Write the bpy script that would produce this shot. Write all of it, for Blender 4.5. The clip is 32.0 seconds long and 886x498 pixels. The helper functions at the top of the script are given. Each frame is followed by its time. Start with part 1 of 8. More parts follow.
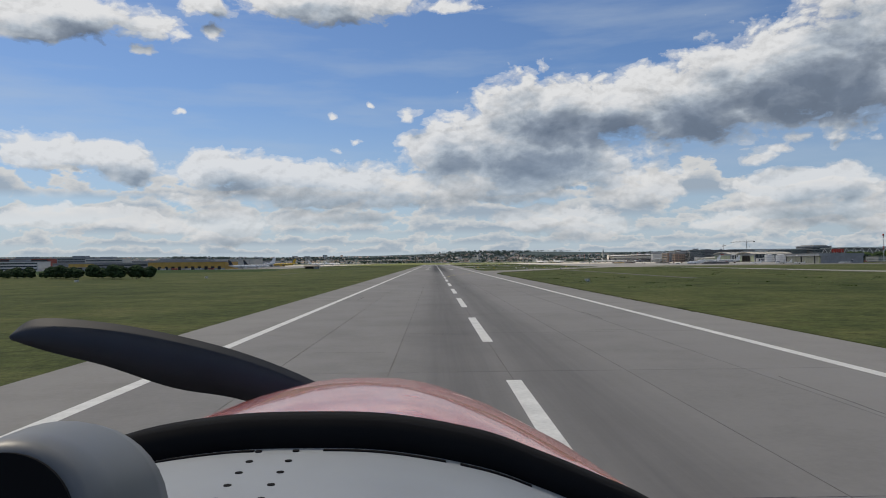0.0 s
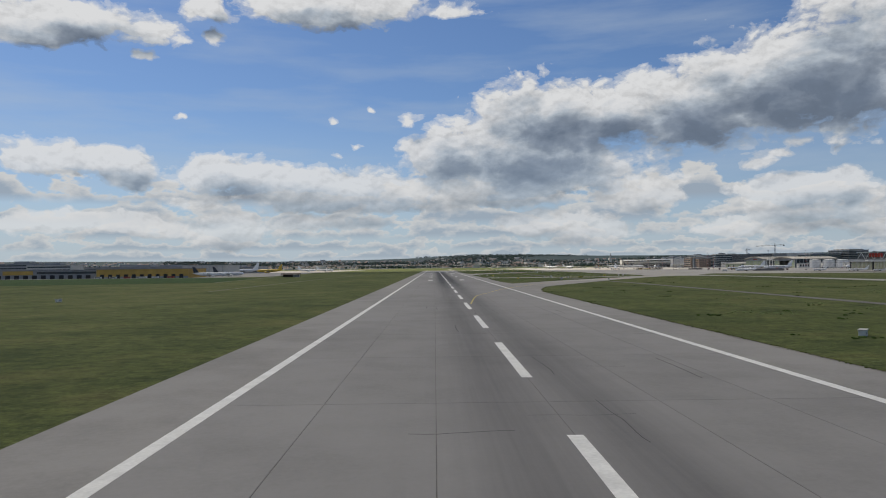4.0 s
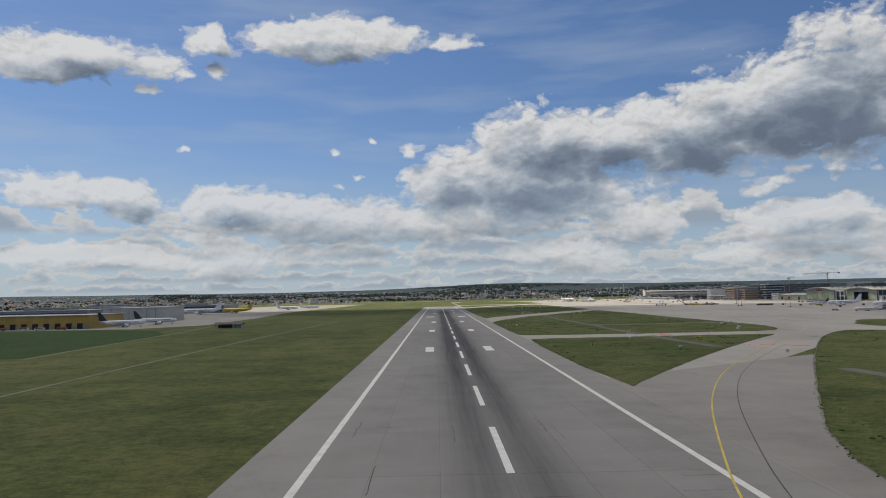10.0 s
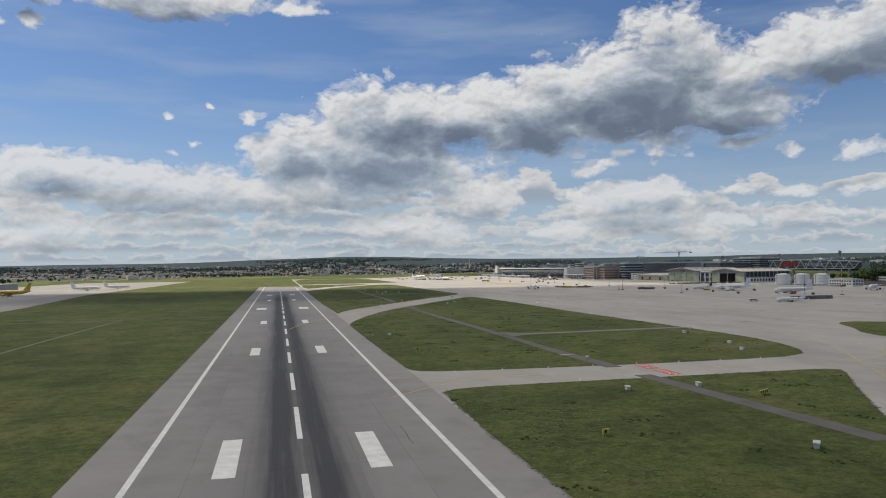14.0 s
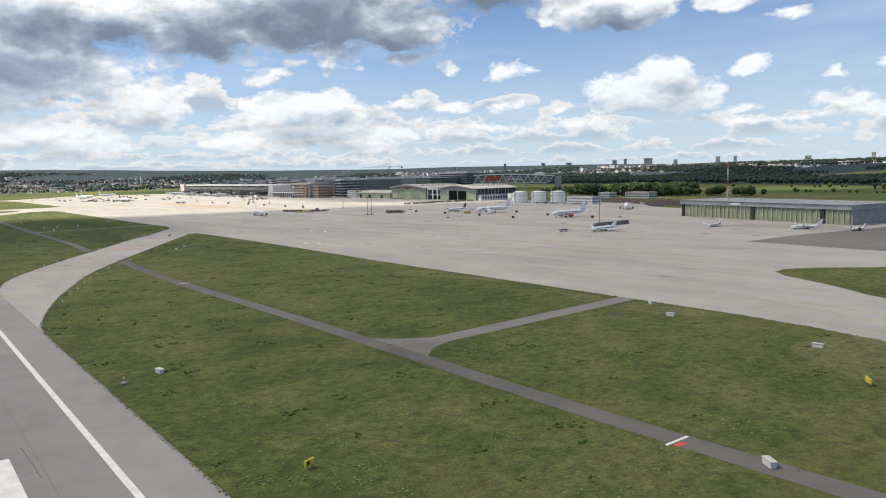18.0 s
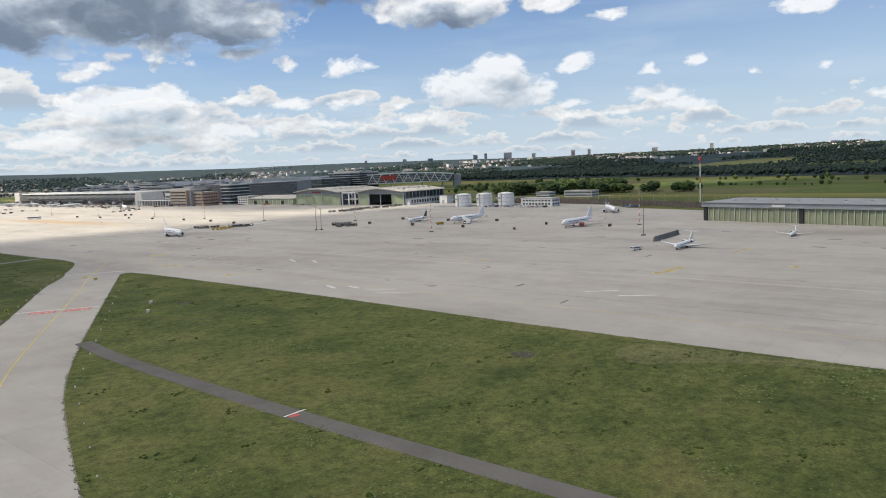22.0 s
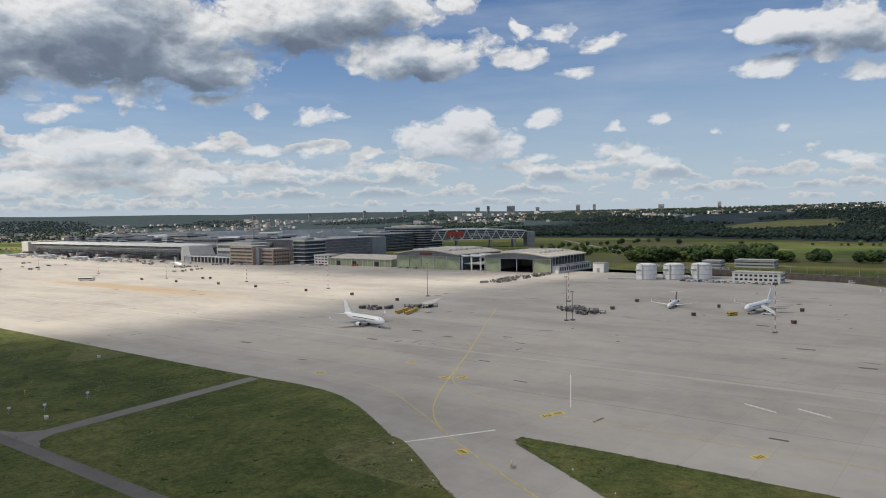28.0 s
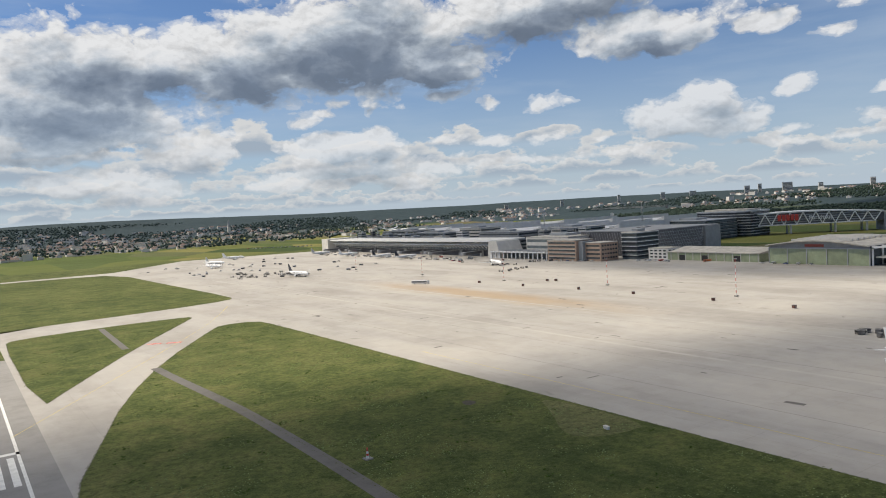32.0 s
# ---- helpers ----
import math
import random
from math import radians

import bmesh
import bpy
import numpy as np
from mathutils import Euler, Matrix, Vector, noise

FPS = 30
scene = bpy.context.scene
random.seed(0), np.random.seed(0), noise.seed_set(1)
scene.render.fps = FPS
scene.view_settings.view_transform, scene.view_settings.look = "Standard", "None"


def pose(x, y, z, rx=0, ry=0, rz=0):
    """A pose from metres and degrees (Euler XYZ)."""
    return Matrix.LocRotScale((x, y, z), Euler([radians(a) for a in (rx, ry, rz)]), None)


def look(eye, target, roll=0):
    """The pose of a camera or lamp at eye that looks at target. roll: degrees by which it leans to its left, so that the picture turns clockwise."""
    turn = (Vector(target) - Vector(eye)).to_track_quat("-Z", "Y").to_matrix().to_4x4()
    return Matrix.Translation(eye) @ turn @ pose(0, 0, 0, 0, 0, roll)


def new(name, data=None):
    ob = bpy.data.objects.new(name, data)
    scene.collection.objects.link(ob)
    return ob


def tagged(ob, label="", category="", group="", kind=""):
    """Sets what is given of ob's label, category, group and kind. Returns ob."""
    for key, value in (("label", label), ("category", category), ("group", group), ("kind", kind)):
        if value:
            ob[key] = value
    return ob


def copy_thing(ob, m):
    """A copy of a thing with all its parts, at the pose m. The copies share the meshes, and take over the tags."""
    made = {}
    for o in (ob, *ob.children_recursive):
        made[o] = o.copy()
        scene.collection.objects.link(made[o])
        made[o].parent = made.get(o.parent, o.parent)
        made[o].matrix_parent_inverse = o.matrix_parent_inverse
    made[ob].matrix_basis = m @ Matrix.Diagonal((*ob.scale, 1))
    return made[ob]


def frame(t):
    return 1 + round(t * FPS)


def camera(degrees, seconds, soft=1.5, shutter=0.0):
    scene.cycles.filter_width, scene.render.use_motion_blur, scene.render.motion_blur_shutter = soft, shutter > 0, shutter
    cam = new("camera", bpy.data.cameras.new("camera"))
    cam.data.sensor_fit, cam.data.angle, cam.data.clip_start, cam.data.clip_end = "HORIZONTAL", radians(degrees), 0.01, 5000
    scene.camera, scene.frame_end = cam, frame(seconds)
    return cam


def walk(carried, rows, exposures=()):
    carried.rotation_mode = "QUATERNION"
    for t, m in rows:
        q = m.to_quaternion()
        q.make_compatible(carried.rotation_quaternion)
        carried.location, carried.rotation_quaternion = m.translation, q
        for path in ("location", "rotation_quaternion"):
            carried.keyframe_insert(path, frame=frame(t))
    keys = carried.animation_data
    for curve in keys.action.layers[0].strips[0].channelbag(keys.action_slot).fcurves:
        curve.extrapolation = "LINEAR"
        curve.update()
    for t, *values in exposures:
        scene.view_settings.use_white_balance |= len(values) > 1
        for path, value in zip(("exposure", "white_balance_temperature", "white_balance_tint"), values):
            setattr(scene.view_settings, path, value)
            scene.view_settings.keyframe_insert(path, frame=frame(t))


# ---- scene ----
cam = camera(62.41, 32.0, 1.0)
PATH = [
    (0.0, -4.60, 78.64, 7.04, 90.978, 0.603, -0.707),
    (0.5, -4.87, 97.04, 7.28, 91.177, 0.049, -0.362),
    (1.0, -5.16, 115.43, 7.51, 91.276, -0.105, 0.582),
    (1.5, -5.48, 133.82, 7.75, 91.359, -0.060, 0.860),
    (2.0, -5.84, 152.20, 7.99, 91.422, -0.136, 0.793),
    (2.5, -6.25, 170.57, 8.24, 91.341, -0.301, 0.543),
    (3.0, -6.68, 188.92, 8.51, 91.366, -0.282, 0.310),
    (3.5, -7.11, 207.28, 8.84, 91.265, 0.197, -0.479),
    (4.0, -7.49, 225.64, 9.24, 91.341, 0.627, -0.653),
    (4.5, -7.82, 243.99, 9.74, 91.609, 0.843, -0.282),
    (5.0, -8.09, 262.36, 10.32, 91.956, 0.832, 0.094),
    (5.5, -8.35, 280.73, 10.97, 92.269, 0.576, -0.068),
    (6.0, -8.61, 299.11, 11.65, 92.472, 0.156, -0.857),
    (6.5, -8.89, 317.49, 12.36, 92.697, -0.129, -1.163),
    (7.0, -9.14, 335.89, 13.11, 93.213, -0.314, -1.478),
    (7.5, -9.29, 354.29, 13.90, 93.665, -0.101, -1.657),
    (8.0, -9.27, 372.71, 14.76, 93.778, 0.320, -1.875),
    (8.5, -9.04, 391.15, 15.70, 93.600, 0.647, -1.353),
    (9.0, -8.63, 409.60, 16.72, 93.695, 1.066, -1.053),
    (9.5, -8.09, 428.04, 17.80, 93.628, 1.170, -0.642),
    (10.0, -7.46, 446.48, 18.94, 93.660, 1.163, -0.460),
    (10.5, -6.80, 464.93, 20.13, 93.473, 0.655, -0.478),
    (11.0, -6.15, 483.42, 21.32, 92.813, 0.164, -0.435),
    (11.5, -5.54, 502.01, 22.48, 92.122, -0.240, -0.009),
    (12.0, -5.01, 520.78, 23.55, 91.892, -0.447, 0.034),
    (12.5, -4.58, 539.76, 24.52, 91.543, -0.361, -1.325),
    (13.0, -4.19, 558.91, 25.41, 91.326, -0.378, -4.030),
    (13.5, -3.78, 578.18, 26.26, 91.307, 0.069, -8.025),
    (14.0, -3.28, 597.51, 27.13, 91.379, 0.774, -12.741),
    (14.5, -2.63, 616.86, 28.04, 90.977, 0.625, -17.483),
    (15.0, -1.89, 636.19, 29.01, 90.689, 0.648, -21.913),
    (15.5, -1.13, 655.49, 30.03, 90.240, 0.089, -25.990),
    (16.0, -0.41, 674.75, 31.09, 89.392, -0.204, -29.507),
    (16.5, 0.20, 693.93, 32.20, 88.220, -0.066, -32.417),
    (17.0, 0.69, 712.97, 33.33, 86.852, 0.323, -34.726),
    (17.5, 1.03, 731.78, 34.49, 85.416, 0.782, -36.440),
    (18.0, 1.22, 750.28, 35.66, 84.086, 1.203, -37.732),
    (18.5, 1.26, 768.44, 36.83, 83.194, 1.597, -39.220),
    (19.0, 1.21, 786.35, 37.99, 82.936, 1.682, -40.914),
    (19.5, 1.14, 804.18, 39.10, 83.025, 1.832, -42.808),
    (20.0, 1.11, 822.07, 40.13, 83.389, 1.618, -44.723),
    (20.5, 1.18, 840.14, 41.07, 83.653, 1.403, -46.417),
    (21.0, 1.38, 858.42, 41.96, 83.790, 1.586, -47.803),
    (21.5, 1.71, 876.92, 42.82, 83.667, 2.319, -48.942),
    (22.0, 2.18, 895.63, 43.71, 83.410, 2.428, -49.895),
    (22.5, 2.79, 914.54, 44.66, 83.288, 1.848, -50.941),
    (23.0, 3.47, 933.62, 45.66, 83.499, 0.858, -51.858),
    (23.5, 4.17, 952.84, 46.72, 84.040, 0.435, -51.983),
    (24.0, 4.81, 972.16, 47.82, 84.790, 1.241, -51.293),
    (24.5, 5.33, 991.54, 48.97, 85.461, 2.094, -49.683),
    (25.0, 5.74, 1010.96, 50.14, 85.954, 2.572, -48.837),
    (25.5, 6.08, 1030.40, 51.33, 86.194, 1.893, -49.333),
    (26.0, 6.36, 1049.85, 52.54, 86.518, 1.312, -50.483),
    (26.5, 6.61, 1069.28, 53.75, 86.919, 1.090, -51.757),
    (27.0, 6.84, 1088.70, 54.95, 87.264, 1.067, -52.723),
    (27.5, 7.07, 1108.12, 56.08, 87.421, 1.079, -52.953),
    (28.0, 7.31, 1127.54, 57.14, 87.261, 1.074, -52.340),
    (28.5, 7.56, 1146.96, 58.09, 86.776, 1.290, -51.744),
    (29.0, 7.82, 1166.40, 58.96, 86.319, 1.616, -51.035),
    (29.5, 8.09, 1185.83, 59.80, 85.939, 2.244, -49.887),
    (30.0, 8.35, 1205.27, 60.64, 85.751, 2.898, -48.324),
    (30.5, 8.59, 1224.71, 61.52, 85.659, 2.943, -46.229),
    (31.0, 8.82, 1244.15, 62.44, 85.964, 3.143, -43.542),
    (31.5, 9.05, 1263.60, 63.37, 86.390, 3.442, -39.551),
    (32.0, 9.27, 1283.04, 64.32, 86.859, 3.422, -34.361),
]
EXPOSURE = [(0, 0.26), (4, 0.18), (11, 0.1), (13.5, 0.16), (16.5, 0.58), (19, 0.84), (21.5, 0.74), (23.3, 0.6), (25.5, 0.64), (28, 0.34), (31, 0.42), (32, 0.36)]
walk(cam, [(r[0], pose(*r[1:])) for r in PATH], EXPOSURE)

# ---------------------------------------------------------------- light
SUN_AZ, SUN_EL = -42.0, 50.0          # degrees, azimuth clockwise from the runway's heading (+y)
sun_dir = Vector((math.sin(radians(SUN_AZ)) * math.cos(radians(SUN_EL)), math.cos(radians(SUN_AZ)) * math.cos(radians(SUN_EL)), math.sin(radians(SUN_EL))))
sun_data = bpy.data.lights.new("sun", "SUN")
sun_data.energy, sun_data.angle, sun_data.color = 4.6, radians(2.2), (1.0, 0.89, 0.72)
sun = new("sun", sun_data)
sun.matrix_basis = look(sun_dir * 100, (0, 0, 0))

SKY_STRENGTH = 0.1


def node(tree, kind, **values):
    n = tree.nodes.new(kind)
    for key, value in values.items():
        if key == "op":
            n.operation = value
        elif key == "ins":
            for k, v in value.items():
                n.inputs[k].default_value = v
    return n


def math_node(tree, op, a, b=0.0, clamp=False):
    n = tree.nodes.new("ShaderNodeMath")
    n.operation, n.use_clamp = op, clamp
    for slot, v in zip(n.inputs, (a, b)):
        if isinstance(v, (int, float)):
            slot.default_value = v
        else:
            tree.links.new(v, slot)
    return n.outputs[0]


def vec_node(tree, op, a, b=(0, 0, 0), out=0):
    n = tree.nodes.new("ShaderNodeVectorMath")
    n.operation = op
    for slot, v in zip(n.inputs, (a, b)):
        if isinstance(v, (tuple, list)):
            slot.default_value = v
        else:
            tree.links.new(v, slot)
    return n.outputs[out]


def ramp(tree, fac, stops, interpolation="LINEAR"):
    n = tree.nodes.new("ShaderNodeValToRGB")
    n.color_ramp.interpolation = interpolation
    el = n.color_ramp.elements
    while len(el) < len(stops):
        el.new(0.5)
    for e, (p, c) in zip(el, stops):
        e.position, e.color = p, (*c, 1) if len(c) == 3 else c
    tree.links.new(fac, n.inputs[0])
    return n.outputs[0]


def mix(tree, fac, a, b, blend="MIX"):
    n = tree.nodes.new("ShaderNodeMix")
    n.data_type, n.blend_type = "RGBA", blend
    for slot, v in ((n.inputs[0], fac), (n.inputs[6], a), (n.inputs[7], b)):
        if isinstance(v, (int, float)):
            slot.default_value = v
        elif isinstance(v, tuple):
            slot.default_value = (*v, 1)
        else:
            tree.links.new(v, slot)
    return n.outputs[2]


def noise_of(t, vec, scale, detail=4.0, rough=0.55, stretch=(1, 1, 1)):
    n = t.nodes.new("ShaderNodeTexNoise")
    n.inputs["Scale"].default_value, n.inputs["Detail"].default_value, n.inputs["Roughness"].default_value = scale, detail, rough
    t.links.new(vec_node(t, "MULTIPLY", vec, stretch), n.inputs["Vector"])
    return n.outputs[0]


# heaped bank ahead and the left heaps: azimuth, elevation, half width, half height in degrees
CLOUD_BANK = [(26.4, 12.5, 6.8, 4.1), (29.9, 13.2, 5.2, 5.4), (19.9, 11.1, 6.5, 3.2), (13.7, 11.3, 4.6, 2.7), (8.6, 11.3, 5.6, 3.1), (7.2, 8.4, 7.3, 3.6), (4.1, 6.3, 6.6, 2.3), (10.3, 7.0, 4.7, 1.7), (0.8, 8.5, 3.1, 2.2), (15.3, 5.5, 3.3, 1.6), (-9.1, 6.1, 8.8, 1.8), (-15.8, 7.1, 4.2, 1.6), (-2.1, 5.7, 4.9, 1.8), (-5.6, 4.9, 8.0, 1.0), (-26.8, 7.8, 4.4, 1.2), (-22.8, 7.2, 1.9, 1.8)]
# low and high heaps: azimuth, elevation, half width, half height in degrees
CLOUD_LOW = [(-24.3, 3.1, 7.3, 1.0), (-16.2, 2.8, 2.9, 1.4), (-9.1, 3.3, 5.7, 0.8), (8.5, 3.3, 5.1, 1.1), (-18.2, 4.9, 3.6, 0.5), (12.8, 2.4, 4.2, 0.9), (26.2, 4.3, 4.5, 1.4), (28.7, 5.1, 1.4, 0.9), (29.7, 3.3, 3.0, 1.2), (23.6, 2.7, 5.4, 0.8), (31.7, 2.5, 2.5, 1.1), (-25.7, 17.0, 6.8, 1.5), (-17.3, 18.7, 2.2, 1.1), (-7.7, 19.3, 6.6, 1.6), (-28.8, 16.2, 2.1, 1.2)]
# small puffs ahead: azimuth, elevation, half width, half height in degrees
CLOUD_PUFF = [(-21.3, 15.2, 1.1, 0.3), (-16.9, 17.0, 0.8, 0.5), (-4.9, 12.3, 0.4, 0.3), (-7.7, 11.2, 0.5, 0.3), (-5.8, 9.5, 1.1, 0.3), (-7.3, 8.6, 0.9, 0.3), (-1.8, 11.1, 1.2, 0.6), (24.1, 7.0, 1.1, 0.4), (26.8, 8.4, 1.2, 0.6), (-19.2, 11.1, 0.5, 0.2), (0.7, 19.3, 2.7, 0.5)]
# dark-based heaps over the terminal: azimuth, elevation, half width, half height in degrees
CLOUD_DARK = [(28.6, 13.0, 10.2, 3.1), (33.4, 11.3, 5.2, 2.3), (23.7, 12.9, 4.2, 2.8), (40.4, 14.0, 5.5, 2.4), (45.5, 15.3, 6.5, 2.4), (50.6, 11.8, 5.7, 1.6), (58.5, 11.5, 2.1, 1.0), (52.9, 15.7, 1.7, 0.9), (25.0, 7.6, 1.3, 0.4), (28.4, 9.3, 1.5, 0.7), (34.9, 8.6, 1.4, 0.5), (38.7, 7.8, 0.7, 0.5), (42.5, 7.6, 1.8, 0.6), (26.5, 5.4, 4.0, 1.0), (29.0, 5.6, 2.3, 1.0), (28.6, 4.2, 3.0, 1.1)]
# fair-weather heaps: azimuth, elevation, half width, half height in degrees
CLOUD_FAIR = [(34.4, 5.2, 1.6, 0.5), (38.9, 5.0, 1.6, 0.6), (42.1, 5.0, 1.3, 0.6), (46.8, 4.7, 0.6, 0.3), (53.1, 5.4, 4.0, 1.8), (54.5, 7.1, 2.0, 0.9), (56.2, 5.1, 2.2, 1.0), (60.2, 7.2, 1.5, 0.8), (60.6, 4.4, 1.2, 0.4), (65.9, 4.5, 2.3, 0.8), (67.9, 3.7, 2.0, 0.6), (68.8, 6.9, 0.6, 0.4), (72.5, 5.8, 0.8, 0.4), (77.0, 5.6, 0.9, 0.4), (81.1, 3.6, 0.7, 0.3), (82.2, 3.1, 1.6, 0.5)]
# scattered puffs and low bands: azimuth, elevation, half width, half height in degrees
CLOUD_SCATTER = [(58.5, 13.7, 0.5, 0.5), (60.7, 13.4, 1.1, 0.6), (64.7, 12.5, 1.2, 0.6), (62.8, 10.5, 0.8, 0.4), (73.7, 12.7, 0.8, 0.4), (77.0, 12.4, 2.7, 1.1), (81.2, 11.9, 3.0, 1.8), (76.3, 9.8, 1.8, 1.0), (82.5, 8.8, 1.9, 0.8), (79.5, 10.3, 1.4, 0.9), (65.3, 6.3, 0.8, 0.3), (24.6, 3.0, 4.3, 0.8), (32.0, 3.1, 6.0, 0.7), (39.2, 3.5, 5.5, 0.6), (47.8, 3.5, 4.8, 0.6), (59.7, 3.4, 6.8, 0.4)]
BANKS = CLOUD_BANK + CLOUD_LOW + CLOUD_PUFF + CLOUD_DARK + CLOUD_FAIR + CLOUD_SCATTER


def cloud_field():
    """Cumulus at (azimuth, elevation, 0) in radians: ragged density and smooth body."""
    g = bpy.data.node_groups.new("cloud_field", "ShaderNodeTree")
    g.interface.new_socket("Vector", in_out="INPUT", socket_type="NodeSocketVector")
    g.interface.new_socket("Density", in_out="OUTPUT", socket_type="NodeSocketFloat")
    g.interface.new_socket("Body", in_out="OUTPUT", socket_type="NodeSocketFloat")
    g.interface.new_socket("Billow", in_out="OUTPUT", socket_type="NodeSocketFloat")
    i, o = g.nodes.new("NodeGroupInput"), g.nodes.new("NodeGroupOutput")
    warp = g.nodes.new("ShaderNodeTexNoise")
    warp.inputs["Scale"].default_value, warp.inputs["Detail"].default_value = 16.0, 3.0
    g.links.new(vec_node(g, "MULTIPLY", i.outputs[0], (1, 1.5, 1)), warp.inputs["Vector"])
    moved = vec_node(g, "ADD", i.outputs[0], vec_node(g, "MULTIPLY", vec_node(g, "SUBTRACT", warp.outputs["Color"], (0.5, 0.5, 0.5)), (0.07, 0.03, 0)))
    near = None
    for az, el, w, h in BANKS:
        off = g.nodes.new("ShaderNodeVectorMath")
        off.operation = "MULTIPLY_ADD"
        g.links.new(moved, off.inputs[0])
        off.inputs[1].default_value = (1 / radians(w), 1 / radians(h), 0)
        off.inputs[2].default_value = (-az / w, -el / h, 0)
        # flat bases: heights below the middle count more
        flat = vec_node(g, "MAXIMUM", off.outputs[0], vec_node(g, "MULTIPLY", off.outputs[0], (1, -1.25, 1)))
        far = vec_node(g, "LENGTH", flat, out=1)
        # a small puff is thinner than a bank
        if h < 1.0:
            far = math_node(g, "ADD", math_node(g, "MULTIPLY", far, 0.5 if h < 0.7 else 0.7), 0.64 if h < 0.7 else 0.42)
        if near is None:
            near = far
        else:
            near = math_node(g, "SMOOTH_MIN", near, far)
            near.node.inputs[2].default_value = 0.12
    sep = g.nodes.new("ShaderNodeSeparateXYZ")
    g.links.new(i.outputs[0], sep.inputs[0])
    # scattered heaps in the high sky
    puff = noise_of(g, vec_node(g, "ADD", i.outputs[0], (3.1, 7.7, 0)), 4.0, 5.0, 0.5, (1, 1.8, 1))
    high = math_node(g, "MULTIPLY", math_node(g, "SUBTRACT", sep.outputs[1], radians(25)), 3.0, clamp=True)
    scatter = math_node(g, "MULTIPLY", math_node(g, "MULTIPLY", math_node(g, "SUBTRACT", puff, 0.42), 6.0), high)
    body = math_node(g, "SUBTRACT", 1.0, near)
    body = math_node(g, "MAXIMUM", body, math_node(g, "SUBTRACT", scatter, math_node(g, "SUBTRACT", 1.9, math_node(g, "MULTIPLY", high, 1.5))))
    body = math_node(g, "MAXIMUM", body, -1.5)
    # cauliflower heads: large round heaps that carry smaller ones
    heads = []
    for scale, detail, roughness in ((15.0, 1.5, 0.45), (38.0, 3.0, 0.5)):
        heap = g.nodes.new("ShaderNodeTexVoronoi")
        heap.feature = "SMOOTH_F1"
        heap.normalize = True
        for key, v in (("Scale", scale), ("Detail", detail), ("Roughness", roughness), ("Lacunarity", 2.2), ("Smoothness", 0.5)):
            heap.inputs[key].default_value = v
        g.links.new(vec_node(g, "MULTIPLY", moved, (1, 1.45, 1)), heap.inputs["Vector"])
        heads.append(math_node(g, "SUBTRACT", 0.36, heap.outputs["Distance"]))
    grain = noise_of(g, i.outputs[0], 70.0, 6.0, 0.6, (1, 1.7, 1))
    billow = math_node(g, "ADD", math_node(g, "MULTIPLY", heads[0], 1.5), math_node(g, "MULTIPLY", heads[1], 1.3))
    rough = math_node(g, "ADD", billow, math_node(g, "MULTIPLY", math_node(g, "SUBTRACT", grain, 0.5), 0.5))
    g.links.new(rough, o.inputs[2])
    g.links.new(math_node(g, "ADD", body, rough), o.inputs[0])
    g.links.new(body, o.inputs[1])
    return g


world = bpy.data.worlds.new("world")
scene.world = world
world.use_nodes = True
wt = world.node_tree
wt.nodes.clear()
w_out, w_bg = wt.nodes.new("ShaderNodeOutputWorld"), wt.nodes.new("ShaderNodeBackground")
w_bg.inputs[1].default_value = 0.57
sky = wt.nodes.new("ShaderNodeTexSky")
sky.sky_type, sky.sun_disc = "NISHITA", False
sky.sun_elevation, sky.sun_rotation = radians(SUN_EL), radians(SUN_AZ)
sky.altitude, sky.air_density, sky.dust_density, sky.ozone_density = 400, 1.0, 0.6, 1.6
way = wt.nodes.new("ShaderNodeTexCoord")
parts_xyz = wt.nodes.new("ShaderNodeSeparateXYZ")
wt.links.new(way.outputs["Generated"], parts_xyz.inputs[0])
azimuth = math_node(wt, "ARCTAN2", parts_xyz.outputs[0], parts_xyz.outputs[1])
elevation = math_node(wt, "ARCSINE", parts_xyz.outputs[2])
angles = wt.nodes.new("ShaderNodeCombineXYZ")
wt.links.new(azimuth, angles.inputs[0])
wt.links.new(elevation, angles.inputs[1])
field = cloud_field()


def density(shift):
    n = wt.nodes.new("ShaderNodeGroup")
    n.node_tree = field
    wt.links.new(vec_node(wt, "ADD", angles.outputs[0], shift), n.inputs[0])
    return n.outputs


(here, body_here, knob), (lit_side, body_up, _), (_, _, knob_up) = density((0, 0, 0)), density((-0.011, 0.026, 0)), density((-0.0025, 0.005, 0))
cover = ramp(wt, here, ((0.0, (0, 0, 0)), (0.12, (0.4, 0.4, 0.4)), (0.34, (1, 1, 1))), "EASE")
# thick cloud towards the sun keeps the light off: bright crests and thin rims, grey bellies
thick = math_node(wt, "ADD", math_node(wt, "MULTIPLY", lit_side, 0.54), math_node(wt, "MULTIPLY", body_up, 0.48))
lumps = noise_of(wt, vec_node(wt, "ADD", angles.outputs[0], (5.3, 2.2, 0)), 13.0, 4.0, 0.5, (1, 1.9, 1))
thick = math_node(wt, "ADD", thick, math_node(wt, "MULTIPLY", math_node(wt, "SUBTRACT", lumps, 0.5), 1.3))
